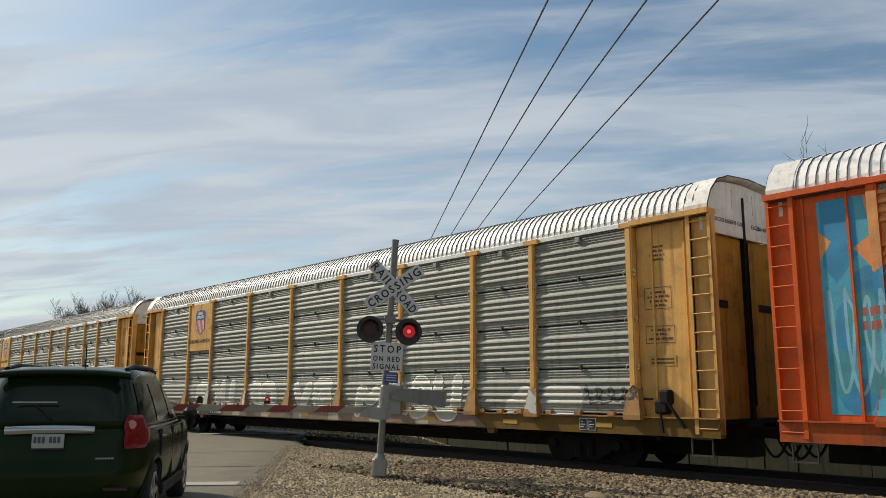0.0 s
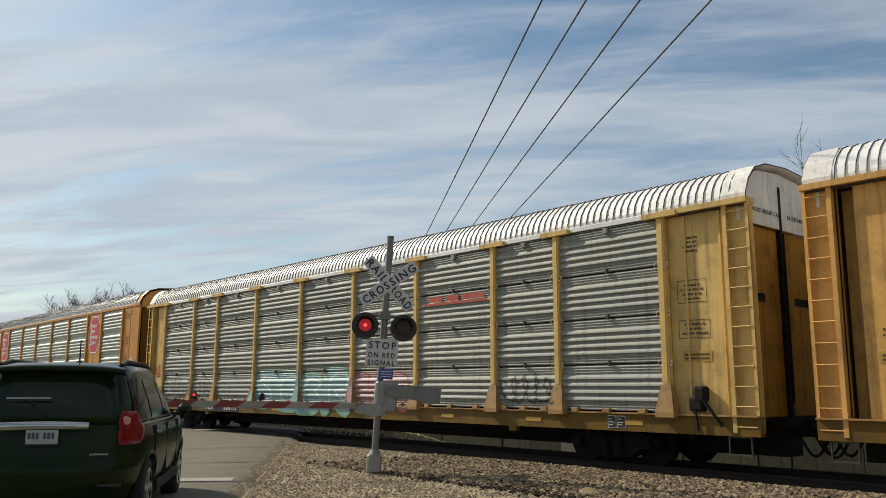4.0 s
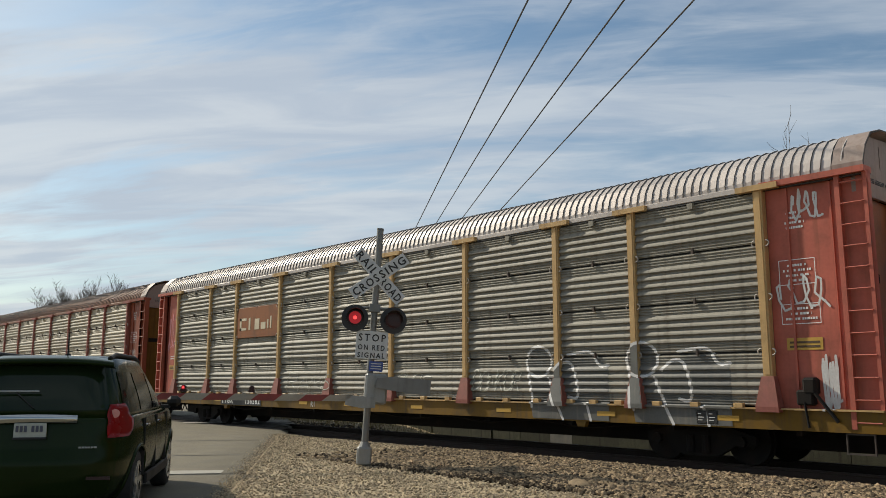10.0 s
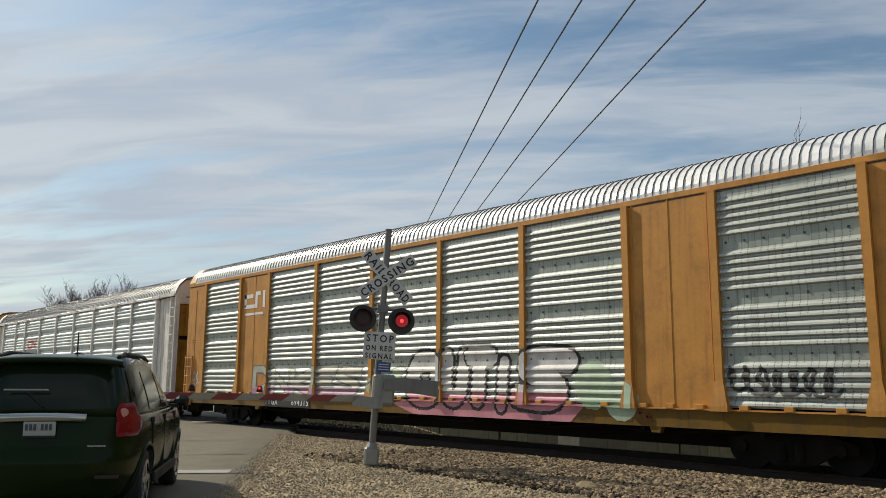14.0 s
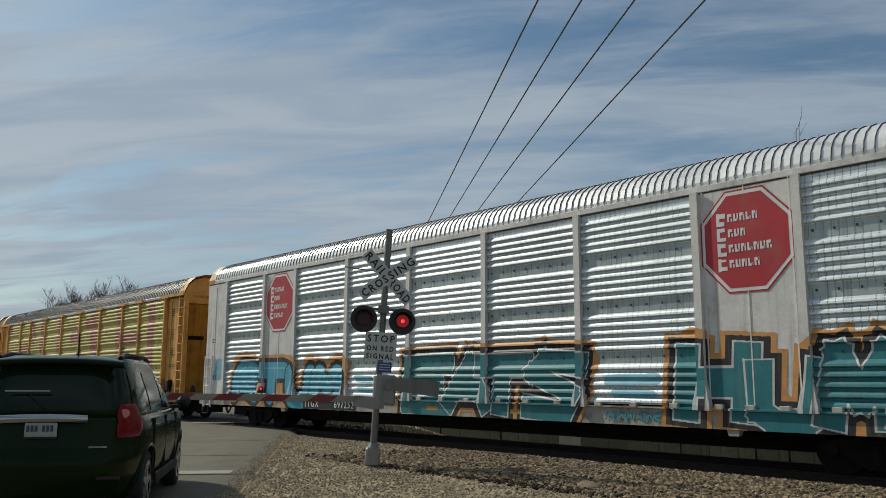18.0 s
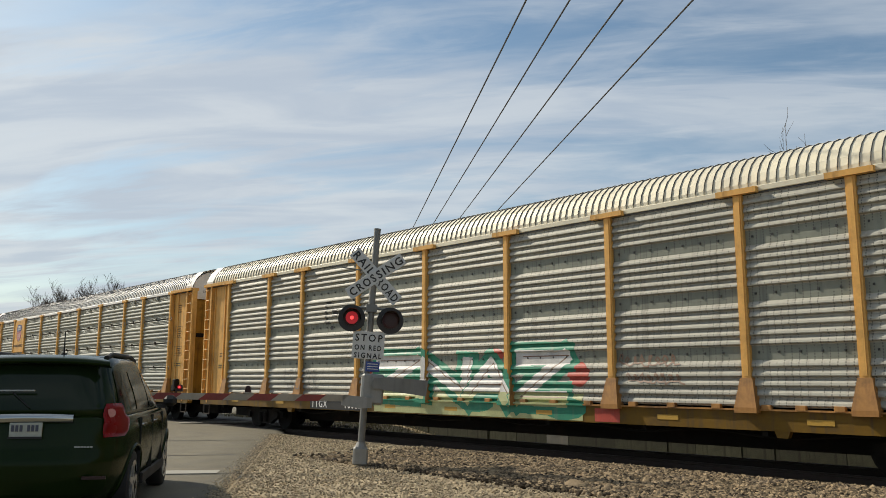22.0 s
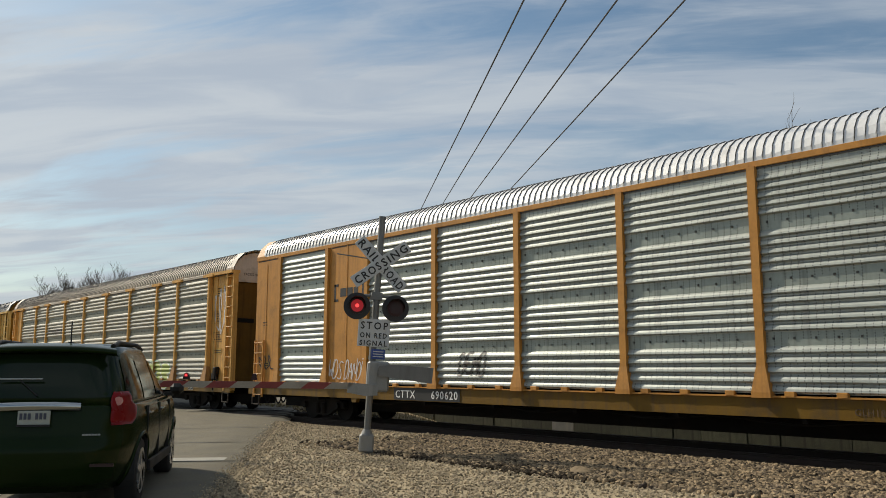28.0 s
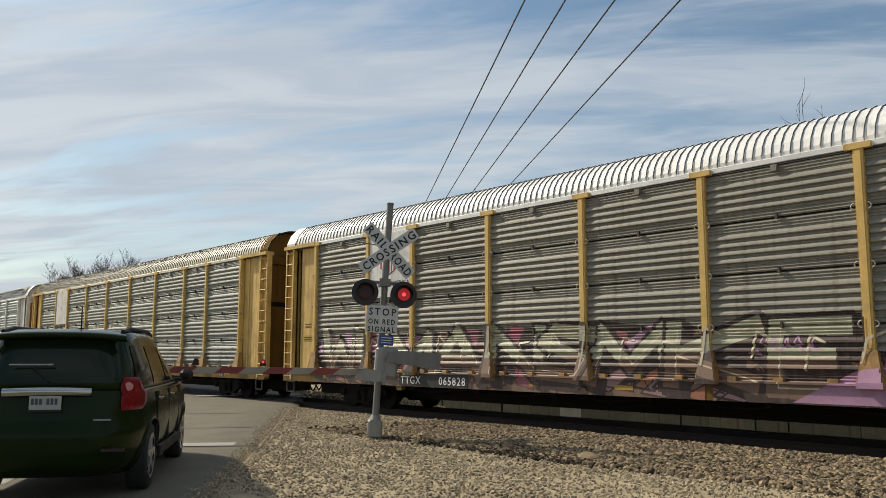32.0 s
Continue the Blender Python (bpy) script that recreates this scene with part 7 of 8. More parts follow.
def build_signal():
    sg = thing("crossing_signal", "leaning grey crossing mast with crossbuck, red flashers and lowered gate", "crossing signal",
               (-12.21, 9.07, -0.04))
    sg.rotation_euler = (0, radians(3.4), math.atan2(ACROSS.y, ACROSS.x))
    bm = bmesh.new()
    tube(bm, (0, 0, 0.3), (0, 0, 4.3), 0.062, 16)
    tube(bm, (0, 0, 4.3), (0, 0, 4.33), 0.066, 16)
    part("mast", bm, GALV, sg)
    bm = bmesh.new()
    box(bm, -0.13, 0.13, -0.13, 0.13, 0.02, 0.34, 0.03)
    tube(bm, (0, 0, 0.33), (0, 0, 0.42), 0.11, 12, 0.075)
    part("base_casting", bm, ALU, sg)
    # crossbuck
    for k, (ang, words) in enumerate(((-45, ("RAIL", "ROAD")), (38, ("CROS", "SING")))):
        bm = bmesh.new()
        box(bm, -0.61, 0.61, -0.008, 0.008, -0.115, 0.115, 0.004)
        ob = part("crossbuck_blade", bm, SIGN_WHITE, sg)
        ob.location, ob.rotation_euler = (0.03, -0.10 - 0.02 * k, 3.42), (0, radians(-ang), 0)
        for w, x0 in zip(words, (-0.58, 0.08) if k == 0 else (-0.57, 0.02)):
            me = lettering(w, 0.15, BLACK, 1.25, 0.004)
            s = (0.5 if k == 0 else 0.55) / text_width(me)
            me.transform(Matrix.Diagonal((s, 1, 1, 1)))
            t = new("lettering", me)
            t.parent = ob
            t.location = (x0, -0.012, -0.075)
    bm = bmesh.new()
    tube(bm, (0, -0.05, 3.5), (-0.78, 0.25, 3.60), 0.012, 6)
    part("bracket_rod", bm, GALV, sg)
    # flashing lamps
    bm = bmesh.new()
    tube(bm, (-0.40, 0.0, 2.83), (0.40, 0.0, 2.83), 0.028, 10)
    tube(bm, (-0.35, 0.0, 2.62), (-0.35, 0.0, 2.83), 0.022, 8)
    tube(bm, (0.35, 0.0, 2.62), (0.35, 0.0, 2.83), 0.022, 8)
    box(bm, -0.1, 0.1, -0.09, 0.09, 2.76, 2.90)
    part("lamp_bracket", bm, GALV, sg)
    for s in (-1, 1):
        bm = bmesh.new()
        disc(bm, 0, 0, -0.07, 0.245, 32, 0.012)
        tube(bm, (0, -0.06, 0), (0, 0.12, 0), 0.17, 20, 0.12)
        lamp = part("flasher", bm, BLACK, sg, "round black flasher with a red lens")
        lamp.location = (s * 0.352, -0.06, 2.62)
        bm = bmesh.new()
        n = 20
        for i in range(n):          # visor over the lens
            a0, a1 = radians(-20 + 220 * i / n), radians(-20 + 220 * (i + 1) / n)
            d0, d1 = 0.30 * math.sin(max(min((a0 + 0.35) / (math.pi + 0.7), 1), 0) * math.pi) + 0.02, 0.30 * math.sin(max(min((a1 + 0.35) / (math.pi + 0.7), 1), 0) * math.pi) + 0.02
            r = 0.165
            q = [(r * math.cos(a0), -0.07, r * math.sin(a0)), (r * math.cos(a1), -0.07, r * math.sin(a1)),
                 (r * math.cos(a1), -0.07 - d1, r * math.sin(a1)), (r * math.cos(a0), -0.07 - d0, r * math.sin(a0))]
            inner = [(x * 0.97, y, z * 0.97) for x, y, z in q]
            va, vb = [bm.verts.new(p) for p in q], [bm.verts.new(p) for p in inner]
            bm.faces.new(va); bm.faces.new(vb[::-1])
            bm.faces.new((va[2], va[3], vb[3], vb[2]))
        hang("visor", mesh_of("visor", bm, BLACK), lamp)
        bm = bmesh.new()
        disc(bm, 0, 0, -0.085, 0.15, 24, 0.012)
        hang("lens", mesh_of("lens", bm, LENS_RED), lamp, "dark red lens")
        led = hang("led_board", led_mesh(0.115, 0.034), lamp, "glowing red light board")
        flashers.append((led, s, Vector((0, -0.17, 0))))
    # signs
    bm = bmesh.new()
    box(bm, -0.30, 0.28, -0.095, -0.08, 1.90, 2.40, 0.006)
    sign = part("stop_sign_plate", bm, SIGN_WHITE, sg, "white plate lettered stop on red signal")
    for txt, z, h, w in (("STOP", 2.22, 0.135, 0.50), ("ON RED", 2.06, 0.095, 0.49), ("SIGNAL", 1.92, 0.095, 0.50)):
        me = lettering(txt, h, BLACK, 1.35, 0.003)
        me.transform(Matrix.Diagonal((w / text_width(me), 1, 1, 1)))
        hang("lettering", me, sign, "", (-0.26, -0.10, z))
    bm = bmesh.new()
    box(bm, -0.03, 0.22, -0.095, -0.085, 1.68, 1.86, 0.004)
    blue = part("notice_plate", bm, LOGO_BLUE, sg, "small blue notice plate")
    bm = bmesh.new()
    for k in range(3):
        box(bm, 0.0, 0.19, -0.0995, -0.0955, 1.72 + 0.045 * k, 1.735 + 0.045 * k)
    hang("notice_mark", mesh_of("notice_mark", bm, SIGN_WHITE), blue)
    # gate machine
    bm = bmesh.new()
    box(bm, -0.08, 0.32, -0.22, 0.2, 1.10, 1.64, 0.035)
    tube(bm, (0.08, -0.23, 1.50), (0.08, -0.21, 1.50), 0.07, 12)
    part("gate_machine", bm, ALU, sg, "grey gate machine housing")
    bm = bmesh.new()
    prism(bm, [(-0.42, 1.06), (-0.1, 1.02), (0.12, 1.04), (0.12, 1.22), (-0.40, 1.24)], -0.30, -0.23)
    part("arm_socket", bm, ALU, sg)
    bm = bmesh.new()
    for y in (-0.30, 0.22):
        prism(bm, [(0.10, 1.40), (0.36, 1.36), (1.08, 1.30), (1.10, 1.58), (0.40, 1.60), (0.12, 1.56)], y, y + 0.05)
    box(bm, 0.78, 1.06, -0.24, 0.21, 1.33, 1.56, 0.02)
    part("counterweight", bm, GALV, sg, "steel counterweight arms")
    # gate arm, striped
    tilt = -0.047
    x = -0.35
    k = 0
    while x > -6.6:
        w = 0.41
        bm = bmesh.new()
        h = 0.06
        z0, z1 = 1.2 + tilt * (-x), 1.2 + tilt * (-x + w)
        sl = 0.07
        prism(bm, [(x - sl, z0 - h), (x + sl, z0 + h), (x - w + sl, z1 + h), (x - w - sl, z1 - h)], -0.30, -0.265)
        part("gate_stripe", bm, ARM_RED if k % 2 else ARM_WHITE, sg)
        x -= w
        k += 1
    for px, ph in ((-2.05, 1), (-3.2, -1), (-6.4, -1)):
        bm = bmesh.new()
        z = 1.2 + tilt * -px + 0.08
        box(bm, -0.05, 0.05, -0.05, 0.05, 0, 0.05)
        tube(bm, (0, -0.05, 0.075), (0, 0.05, 0.075), 0.042, 14)
        lamp = part("gate_lamp", bm, LENS_RED, sg, "small red gate lamp")
        lamp.location = (px, -0.28, z)
        led = hang("led_board", led_mesh(0.034, 0.016), lamp, "glowing red light board")
        flashers.append((led, ph, Vector((0, -0.075, 0.075))))


build_signal()


def flash_rows(led, phase, at):
    """The light boards turn over in a tenth of a second, and show their lit and their dark face for about 0.6 s each."""
    rows, t, turn = [], 0.20, 0 if phase > 0 else 180

    def face(a):
        return pose(at.x, at.y, at.z, 0, 0, a)
    rows.append((0.0, face(turn)))
    while t < 32:
        for k in range(4):
            rows.append((t + (k - 1.5) / 30, face(turn + 60 * k)))
        turn += 180
        t += 0.595
    rows.append((32.0, face(turn)))
    return rows


# ---- the waiting car ----
CAR_PAINT = material("dark_green_car_paint", (0.0085, 0.018, 0.0035), 0.2, 0.0, 0.1, 2.0, None, 0, 0, spec=0.13, coat=0.0)
CAR_GLASS = material("tinted_glass", (0.008, 0.016, 0.006), 0.06, 0.0, 0.05, 2.0, spec=0.26)
SIDE_GLASS = material("dark_side_glass", (0.008, 0.011, 0.007), 0.1, 0.0, 0.05, 2.0, spec=0.12)
CHROME = material("chrome", (0.42, 0.43, 0.42), 0.15, 1.0, 0.05, 4.0)
RUBBER = material("tyre_rubber", (0.018, 0.018, 0.018), 0.8, 0.0, 0.2, 8.0)
TRIM = material("black_plastic", (0.006, 0.006, 0.006), 0.7, 0.0, 0.1, 6.0)
TAIL_RED = material("tail_lamp_red", (0.34, 0.008, 0.008), 0.25, 0.0, 0.05, 5.0, spec=0.3)
RIM = material("wheel_alloy", (0.45, 0.45, 0.45), 0.3, 0.8, 0.1, 5.0)


def ring_point(half, rear, front, a, p=5.0):
    c, s = math.cos(a), math.sin(a)
    ln = (front - rear) / 2
    x = (front + rear) / 2 + ln * math.copysign(abs(c) ** (2 / p), c)
    return x, half * math.copysign(abs(s) ** (2 / p), s)


def rear_x(half, rear, front, y, p=5.0):
    ln = (front - rear) / 2
    return (front + rear) / 2 - ln * (1 - min(abs(y / half), 1) ** p) ** (1 / p)


LOWER = [(0.24, 0.78, -2.20, 2.22), (0.34, 0.86, -2.32, 2.34), (0.50, 0.905, -2.37, 2.38), (0.66, 0.925, -2.375, 2.38), (0.80, 0.925, -2.33, 2.35),
         (0.95, 0.92, -2.31, 2.28), (1.06, 0.90, -2.29, 2.10), (1.10, 0.87, -2.26, 1.9)]
UPPER = [(1.08, 0.868, -2.265, 1.35), (1.20, 0.845, -2.235, 1.08), (1.35, 0.80, -2.17, 0.78), (1.50, 0.74, -2.09, 0.50), (1.62, 0.70, -2.02, 0.30),
         (1.69, 0.67, -1.93, 0.12), (1.725, 0.58, -1.75, -0.05), (1.735, 0.40, -1.4, -0.3)]


def level(table, z):
    for a, b in zip(table, table[1:]):
        if a[0] <= z <= b[0]:
            t = (z - a[0]) / (b[0] - a[0])
            return [p + (q - p) * t for p, q in zip(a, b)]
    return table[-1]


def rings(bm, table, n=64):
    rows = []
    for z, half, rear, front in table:
        rows.append([bm.verts.new((*ring_point(half, rear, front, i * math.tau / n), z)) for i in range(n)])
    for a, b in zip(rows, rows[1:]):
        for i in range(n):
            bm.faces.new((a[i], a[(i + 1) % n], b[(i + 1) % n], b[i]))
    bm.faces.new(rows[0][::-1]); bm.faces.new(rows[-1])


def patch(bm, grid):
    vs = [[bm.verts.new(p) for p in row] for row in grid]
    for a, b in zip(vs, vs[1:]):
        for i in range(len(a) - 1):
            bm.faces.new((a[i], a[i + 1], b[i + 1], b[i]))


LAMP_ENDS = [(0.505, 0.93), (0.49, 1.02), (0.50, 1.06), (0.52, 1.085), (0.545, 1.09), (0.575, 1.08), (0.63, 1.02)]
WIPER = material("wiper_steel", (0.30, 0.31, 0.30), 0.35, 0.3)
PLATE = material("number_plate_grey", (0.33, 0.345, 0.30), 0.5, 0.0, 0.15, 14.0)


def build_suv():
    suv = thing("suv", "dark green sport utility vehicle waiting at the gate", "car", (-10.86, 3.69, 0.0), radians(149.7))
    bm = bmesh.new()
    fine = [level(LOWER, 0.24 + 0.86 * k / 26) for k in range(26)] + [LOWER[-1]]
    rings(bm, fine, 256)
    for wx in (-1.43, 1.43):                   # wheel arches cut through the flanks
        bmesh.ops.delete(bm, geom=[f for f in bm.faces if abs(f.calc_center_median().y) > 0.6 and len(f.verts) == 4 and
                                   math.hypot(f.calc_center_median().x - wx, f.calc_center_median().z - 0.36) < 0.405], context="FACES")
        for v in bm.verts:
            r = math.hypot(v.co.x - wx, v.co.z - 0.36)
            if v.is_boundary and abs(v.co.y) > 0.5 and r < 0.5 and v.co.z > 0.26:
                v.co.x, v.co.z = wx + (v.co.x - wx) * 0.405 / r, 0.36 + (v.co.z - 0.36) * 0.405 / r
    part("body", bm, CAR_PAINT, suv, "", True)
    bm = bmesh.new()
    rings(bm, UPPER)
    part("cabin", bm, CAR_PAINT, suv, "", True)
    # rear window
    bm = bmesh.new()
    rows = []
    for k in range(7):
        z = 1.17 + k * (1.61 - 1.17) / 6
        _, half, rear, front = level(UPPER, z)
        w = half * (0.90 - 0.0 * k)
        rows.append([(rear_x(half, rear, front, y) - 0.008, y, z) for y in [w * (-1 + i / 8) for i in range(17)]])
    patch(bm, rows)
    part("rear_window", bm, CAR_GLASS, suv, "dark tinted rear window", True)
    # side windows
    for s in (-1, 1):
        for x0, x1, cut in ((-1.95, -1.28, 0.30), (-1.20, -0.30, 0.0), (-0.22, 0.75, -0.45)):
            bm = bmesh.new()
            rows = []
            for k in range(6):
                a = k / 5
                z = 1.13 + a * 0.43
                _, half, rear, front = level(UPPER, z)
                xa, xb = x0 + (cut * a * 0.5 if cut > 0 else 0), x1 + (cut * a * 1.35 if cut < 0 else 0)
                row = []
                for i in range(6):
                    x = xa + (xb - xa) * i / 5
                    u = (x - (front + rear) / 2) / ((front - rear) / 2)
                    row.append((x, s * (half * (1 - min(abs(u), 0.999) ** 5) ** 0.2 + 0.008), z))
                rows.append(row)
            patch(bm, rows)
            part("side_window", bm, SIDE_GLASS, suv, "", True)
        # door seams and handles
        for x in (-1.22, -0.26, 0.72):
            bm = bmesh.new()
            box(bm, x - 0.006, x + 0.006, s * 0.905 - 0.022, s * 0.905 + 0.022, 0.42, 1.05)
            part("door_seam", bm, TRIM, suv)
        for x in (-1.10, -0.12):
            bm = bmesh.new()
            box(bm, x - 0.11, x + 0.11, s * 0.935 - 0.018, s * 0.935 + 0.018, 0.955, 0.985, 0.008)
            part("door_handle", bm, CHROME, suv)
        bm = bmesh.new()
        box(bm, -1.0, 0.95, s * 0.915 - 0.02, s * 0.915 + 0.02, 0.30, 0.42, 0.01)
        part("sill_cladding", bm, TRIM, suv)
        # mirror
        bm = bmesh.new()
        box(bm, 0.82, 0.96, s * 0.99 - 0.09, s * 0.99 + 0.09, 1.11, 1.26, 0.05)
        box(bm, 0.86, 0.94, s * 0.88 - 0.06, s * 0.88 + 0.06, 1.09, 1.14)
        part("door_mirror", bm, TRIM, suv)
        # roof rail
        bm = bmesh.new()
        sweep(bm, [Vector((-1.78 + 1.9 * a, s * 0.60, 1.70 + 0.045 * min(1, 6 * a, 6 * (1 - a)))) for a in [i / 12 for i in range(13)]], 0.026)
        part("roof_rail", bm, TRIM, suv)
        # tail lamp, wrapped round the corner
        bm = bmesh.new()
        rows = []
        for k in range(7):
            z = 0.89 + k * 0.335 / 6
            _, half, rear, front = level(LOWER if z < 1.08 else UPPER, z)
            half, rear = half + 0.012, rear - 0.012
            row = []
            for i in range(9):
                a = math.pi - s * (LAMP_ENDS[k][0] + (LAMP_ENDS[k][1] - LAMP_ENDS[k][0]) * i / 8)
                row.append((*ring_point(half, rear, front, a), z))
            rows.append(row)
        patch(bm, rows)
        bmesh.ops.solidify(bm, geom=bm.faces[:], thickness=0.02)
        lamp = part("tail_lamp", bm, TAIL_RED, suv, "large red tail lamp", True)
        bm = bmesh.new()
        _, half, rear, front = level(UPPER, 1.13)
        tube(bm, (rear_x(half, rear, front, 0.72) - 0.035, s * 0.74, 1.13), (rear_x(half, rear, front, 0.72) - 0.02, s * 0.74, 1.13), 0.045, 14)
        hang("reversing_lens", mesh_of("reversing_lens", bm, material("pale_lens", (0.6, 0.25, 0.22), 0.15)), lamp)
        bm = bmesh.new()
        box(bm, -2.385, -2.36, s * 0.66 - 0.11, s * 0.66 + 0.11, 0.50, 0.53)
        part("bumper_reflector", bm, LENS_RED, suv)
        # wheels
        for x in (-1.43, 1.43):
            bm = bmesh.new()
            arc = [(-20 + 220 * i / 20) for i in range(21)]
            rows = [[(x + r * math.cos(radians(a)), s * y, 0.36 + r * math.sin(radians(a))) for a in arc] for r, y in ((0.02, 0.58), (0.40, 0.58), (0.40, 0.885))]
            patch(bm, rows)
            part("wheel_well", bm, TRIM, suv)
            bm = bmesh.new()
            lip = []
            for a in arc:
                z = max(0.36 + 0.405 * math.sin(radians(a)), 0.25)
                _, half, rear, front = level(LOWER, z)
                px = x + 0.405 * math.cos(radians(a))
                u = min(abs((px - (front + rear) / 2) / ((front - rear) / 2)), 0.995)
                lip.append(Vector((px, s * half * (1 - u ** 5) ** 0.2, z)))
            sweep(bm, lip, 0.02, 8)
            part("wheel_arch", bm, CAR_PAINT, suv, "", True)
            bm = bmesh.new()
            for i in range(28):
                a0, a1 = i * math.tau / 28, (i + 1) * math.tau / 28
                prof = [(0.235, 0.67), (0.33, 0.675), (0.355, 0.70), (0.355, 0.87), (0.33, 0.895), (0.235, 0.89)]
                for (ra, ya), (rb, yb) in zip(prof, prof[1:]):
                    q = [(x + ra * math.cos(a0), s * ya, 0.355 + ra * math.sin(a0)), (x + ra * math.cos(a1), s * ya, 0.355 + ra * math.sin(a1)),
                         (x + rb * math.cos(a1), s * yb, 0.355 + rb * math.sin(a1)), (x + rb * math.cos(a0), s * yb, 0.355 + rb * math.sin(a0))]
                    bm.faces.new([bm.verts.new(p) for p in q])
            bmesh.ops.remove_doubles(bm, verts=bm.verts[:], dist=1e-4)
            wheel = new("wheel")
            wheel.parent = suv
            hang("tyre", mesh_of("tyre", bm, RUBBER, True), wheel)
            bm = bmesh.new()
            tube(bm, (x, s * 0.85, 0.355), (x, s * 0.885, 0.355), 0.06, 12)
            for k in range(5):
                a = k * math.tau / 5 + 0.3
                d = Vector((math.cos(a), 0, math.sin(a)))
                n = Vector((-d.z, 0, d.x)) * 0.04
                c = Vector((x, s * 0.900, 0.355))
                vs = [c + d * 0.03 + n, c + d * 0.235 + n * 0.8, c + d * 0.235 - n * 0.8, c + d * 0.03 - n]
                f = bm.faces.new([bm.verts.new(p) for p in vs])
                g = bmesh.ops.extrude_face_region(bm, geom=[f])["geom"]
                for v in g:
                    if isinstance(v, bmesh.types.BMVert):
                        v.co.y -= s * 0.04
            for i in range(28):
                a0, a1 = i * math.tau / 28, (i + 1) * math.tau / 28
                q = [(x + r * math.cos(a), s * y, 0.355 + r * math.sin(a)) for a, r, y in ((a0, 0.205, 0.900), (a1, 0.205, 0.900), (a1, 0.245, 0.902), (a0, 0.245, 0.902))]
                bm.faces.new([bm.verts.new(p) for p in q])
            hang("rim", mesh_of("rim", bm, RIM), wheel, "silver alloy rim")
            bm = bmesh.new()
            tube(bm, (x, s * 0.69, 0.355), (x, s * 0.82, 0.355), 0.232, 24)
            hang("brake_disc", mesh_of("brake_disc", bm, IRON), wheel)
    # spoiler, wiper, chrome bar, plate, bumper
    bm = bmesh.new()
    rows = []
    for x, z, w in ((-1.80, 1.728, 0.60), (-2.08, 1.695, 0.68), (-2.17, 1.665, 0.70), (-2.16, 1.64, 0.70), (-2.03, 1.62, 0.70)):
        rows.append([(x + 0.05 * abs(y / w) ** 3, y, z - 0.035 * abs(y / w) ** 3) for y in [w * (-1 + i / 6) for i in range(13)]])
    patch(bm, rows)
    part("spoiler", bm, CAR_PAINT, suv, "", True)
    bm = bmesh.new()
    box(bm, -2.235, -2.215, -0.03, 0.39, 1.350, 1.366, 0.004)
    blade = part("rear_wiper", bm, WIPER, suv, "thin pale rear wiper blade")
    bm = bmesh.new()
    tube(bm, (-2.275, 0.0, 1.19), (-2.225, 0.18, 1.345), 0.007, 6)
    hang("wiper_arm", mesh_of("wiper_arm", bm, TRIM), blade)
    bm = bmesh.new()
    rows = []
    for z in (1.035, 1.05, 1.11, 1.125):
        rows.append([(-2.30 - (0.045 if 1.04 < z < 1.12 else 0.015) + 0.04 * abs(y / 0.42) ** 4, y, z + 0.012 * (1 - (y / 0.42) ** 2)) for y in [-0.42 + 0.07 * i for i in range(13)]])
    patch(bm, rows)
    part("chrome_bar", bm, CHROME, suv, "chrome bar over the number plate", True)
    bm = bmesh.new()
    box(bm, -2.345, -2.33, -0.15, 0.15, 0.905, 1.05, 0.006)
    plate = part("number_plate", bm, PLATE, suv, "white number plate in a dark frame")
    bm = bmesh.new()
    for a, b in [(-0.115 + 0.038 * k + (0.03 if k > 2 else 0), -0.09 + 0.038 * k + (0.03 if k > 2 else 0)) for k in range(6)]:
        box(bm, -2.352, -2.3465, a, b, 0.965, 1.025)
    tagged(hang("plate_mark", mesh_of("plate_mark", bm, material("plate_ink", (0.05, 0.055, 0.08), 0.5)), plate), kind="stuff")
    bm = bmesh.new()
    box(bm, -2.356, -2.3465, -0.155, 0.155, 0.895, 0.915)
    hang("plate_frame", mesh_of("plate_frame", bm, TRIM), plate)
    bm = bmesh.new()
    for a, b in ((-0.62, -0.595), (-0.59, -0.565), (-0.56, -0.54), (-0.535, -0.51), (-0.505, -0.48), (-0.475, -0.45), (-0.41, -0.39), (-0.385, -0.36)):
        box(bm, -2.318, -2.312, a, b, 0.80, 0.816)
    part("badge", bm, WIPER, suv, "small chrome badge bars")
    bm = bmesh.new()
    tube(bm, (-1.55, -0.12, 1.72), (-1.56, -0.12, 1.98), 0.009, 6, 0.006)
    tube(bm, (-1.55, -0.12, 1.72), (-1.55, -0.12, 1.75), 0.03, 8)
    part("antenna", bm, TRIM, suv)


build_suv()

# ---- wires, trees and the fence beyond ----
WIRE = material("black_wire", (0.012, 0.012, 0.014), 0.6)


def build_wires():
    a = radians(34.8)
    way = Vector((-math.cos(a), math.sin(a), 0))
    for x, y in WIRE_AT:
        bm = bmesh.new()
        sweep(bm, [Vector((x, y, 9.46)) + way * s + Vector((0, 0, 0.00006 * (s - 60) ** 2 - 0.2)) for s in range(-70, 260, 10)], 0.021, 6)
        tagged(new("power_line", mesh_of("power_line", bm, WIRE)), "thin black overhead wire against the sky", "cable", "wires over the road")


WIRE_AT = [(-10.8, 12.2), (-10.2, 12.9), (-9.4, 13.7), (-8.4, 14.8)]
build_wires()

BARK = material("grey_brown_bark", (0.085, 0.07, 0.055), 0.9, 0.0, 0.3, 6.0, None, 0, 0, 0.5, 30)


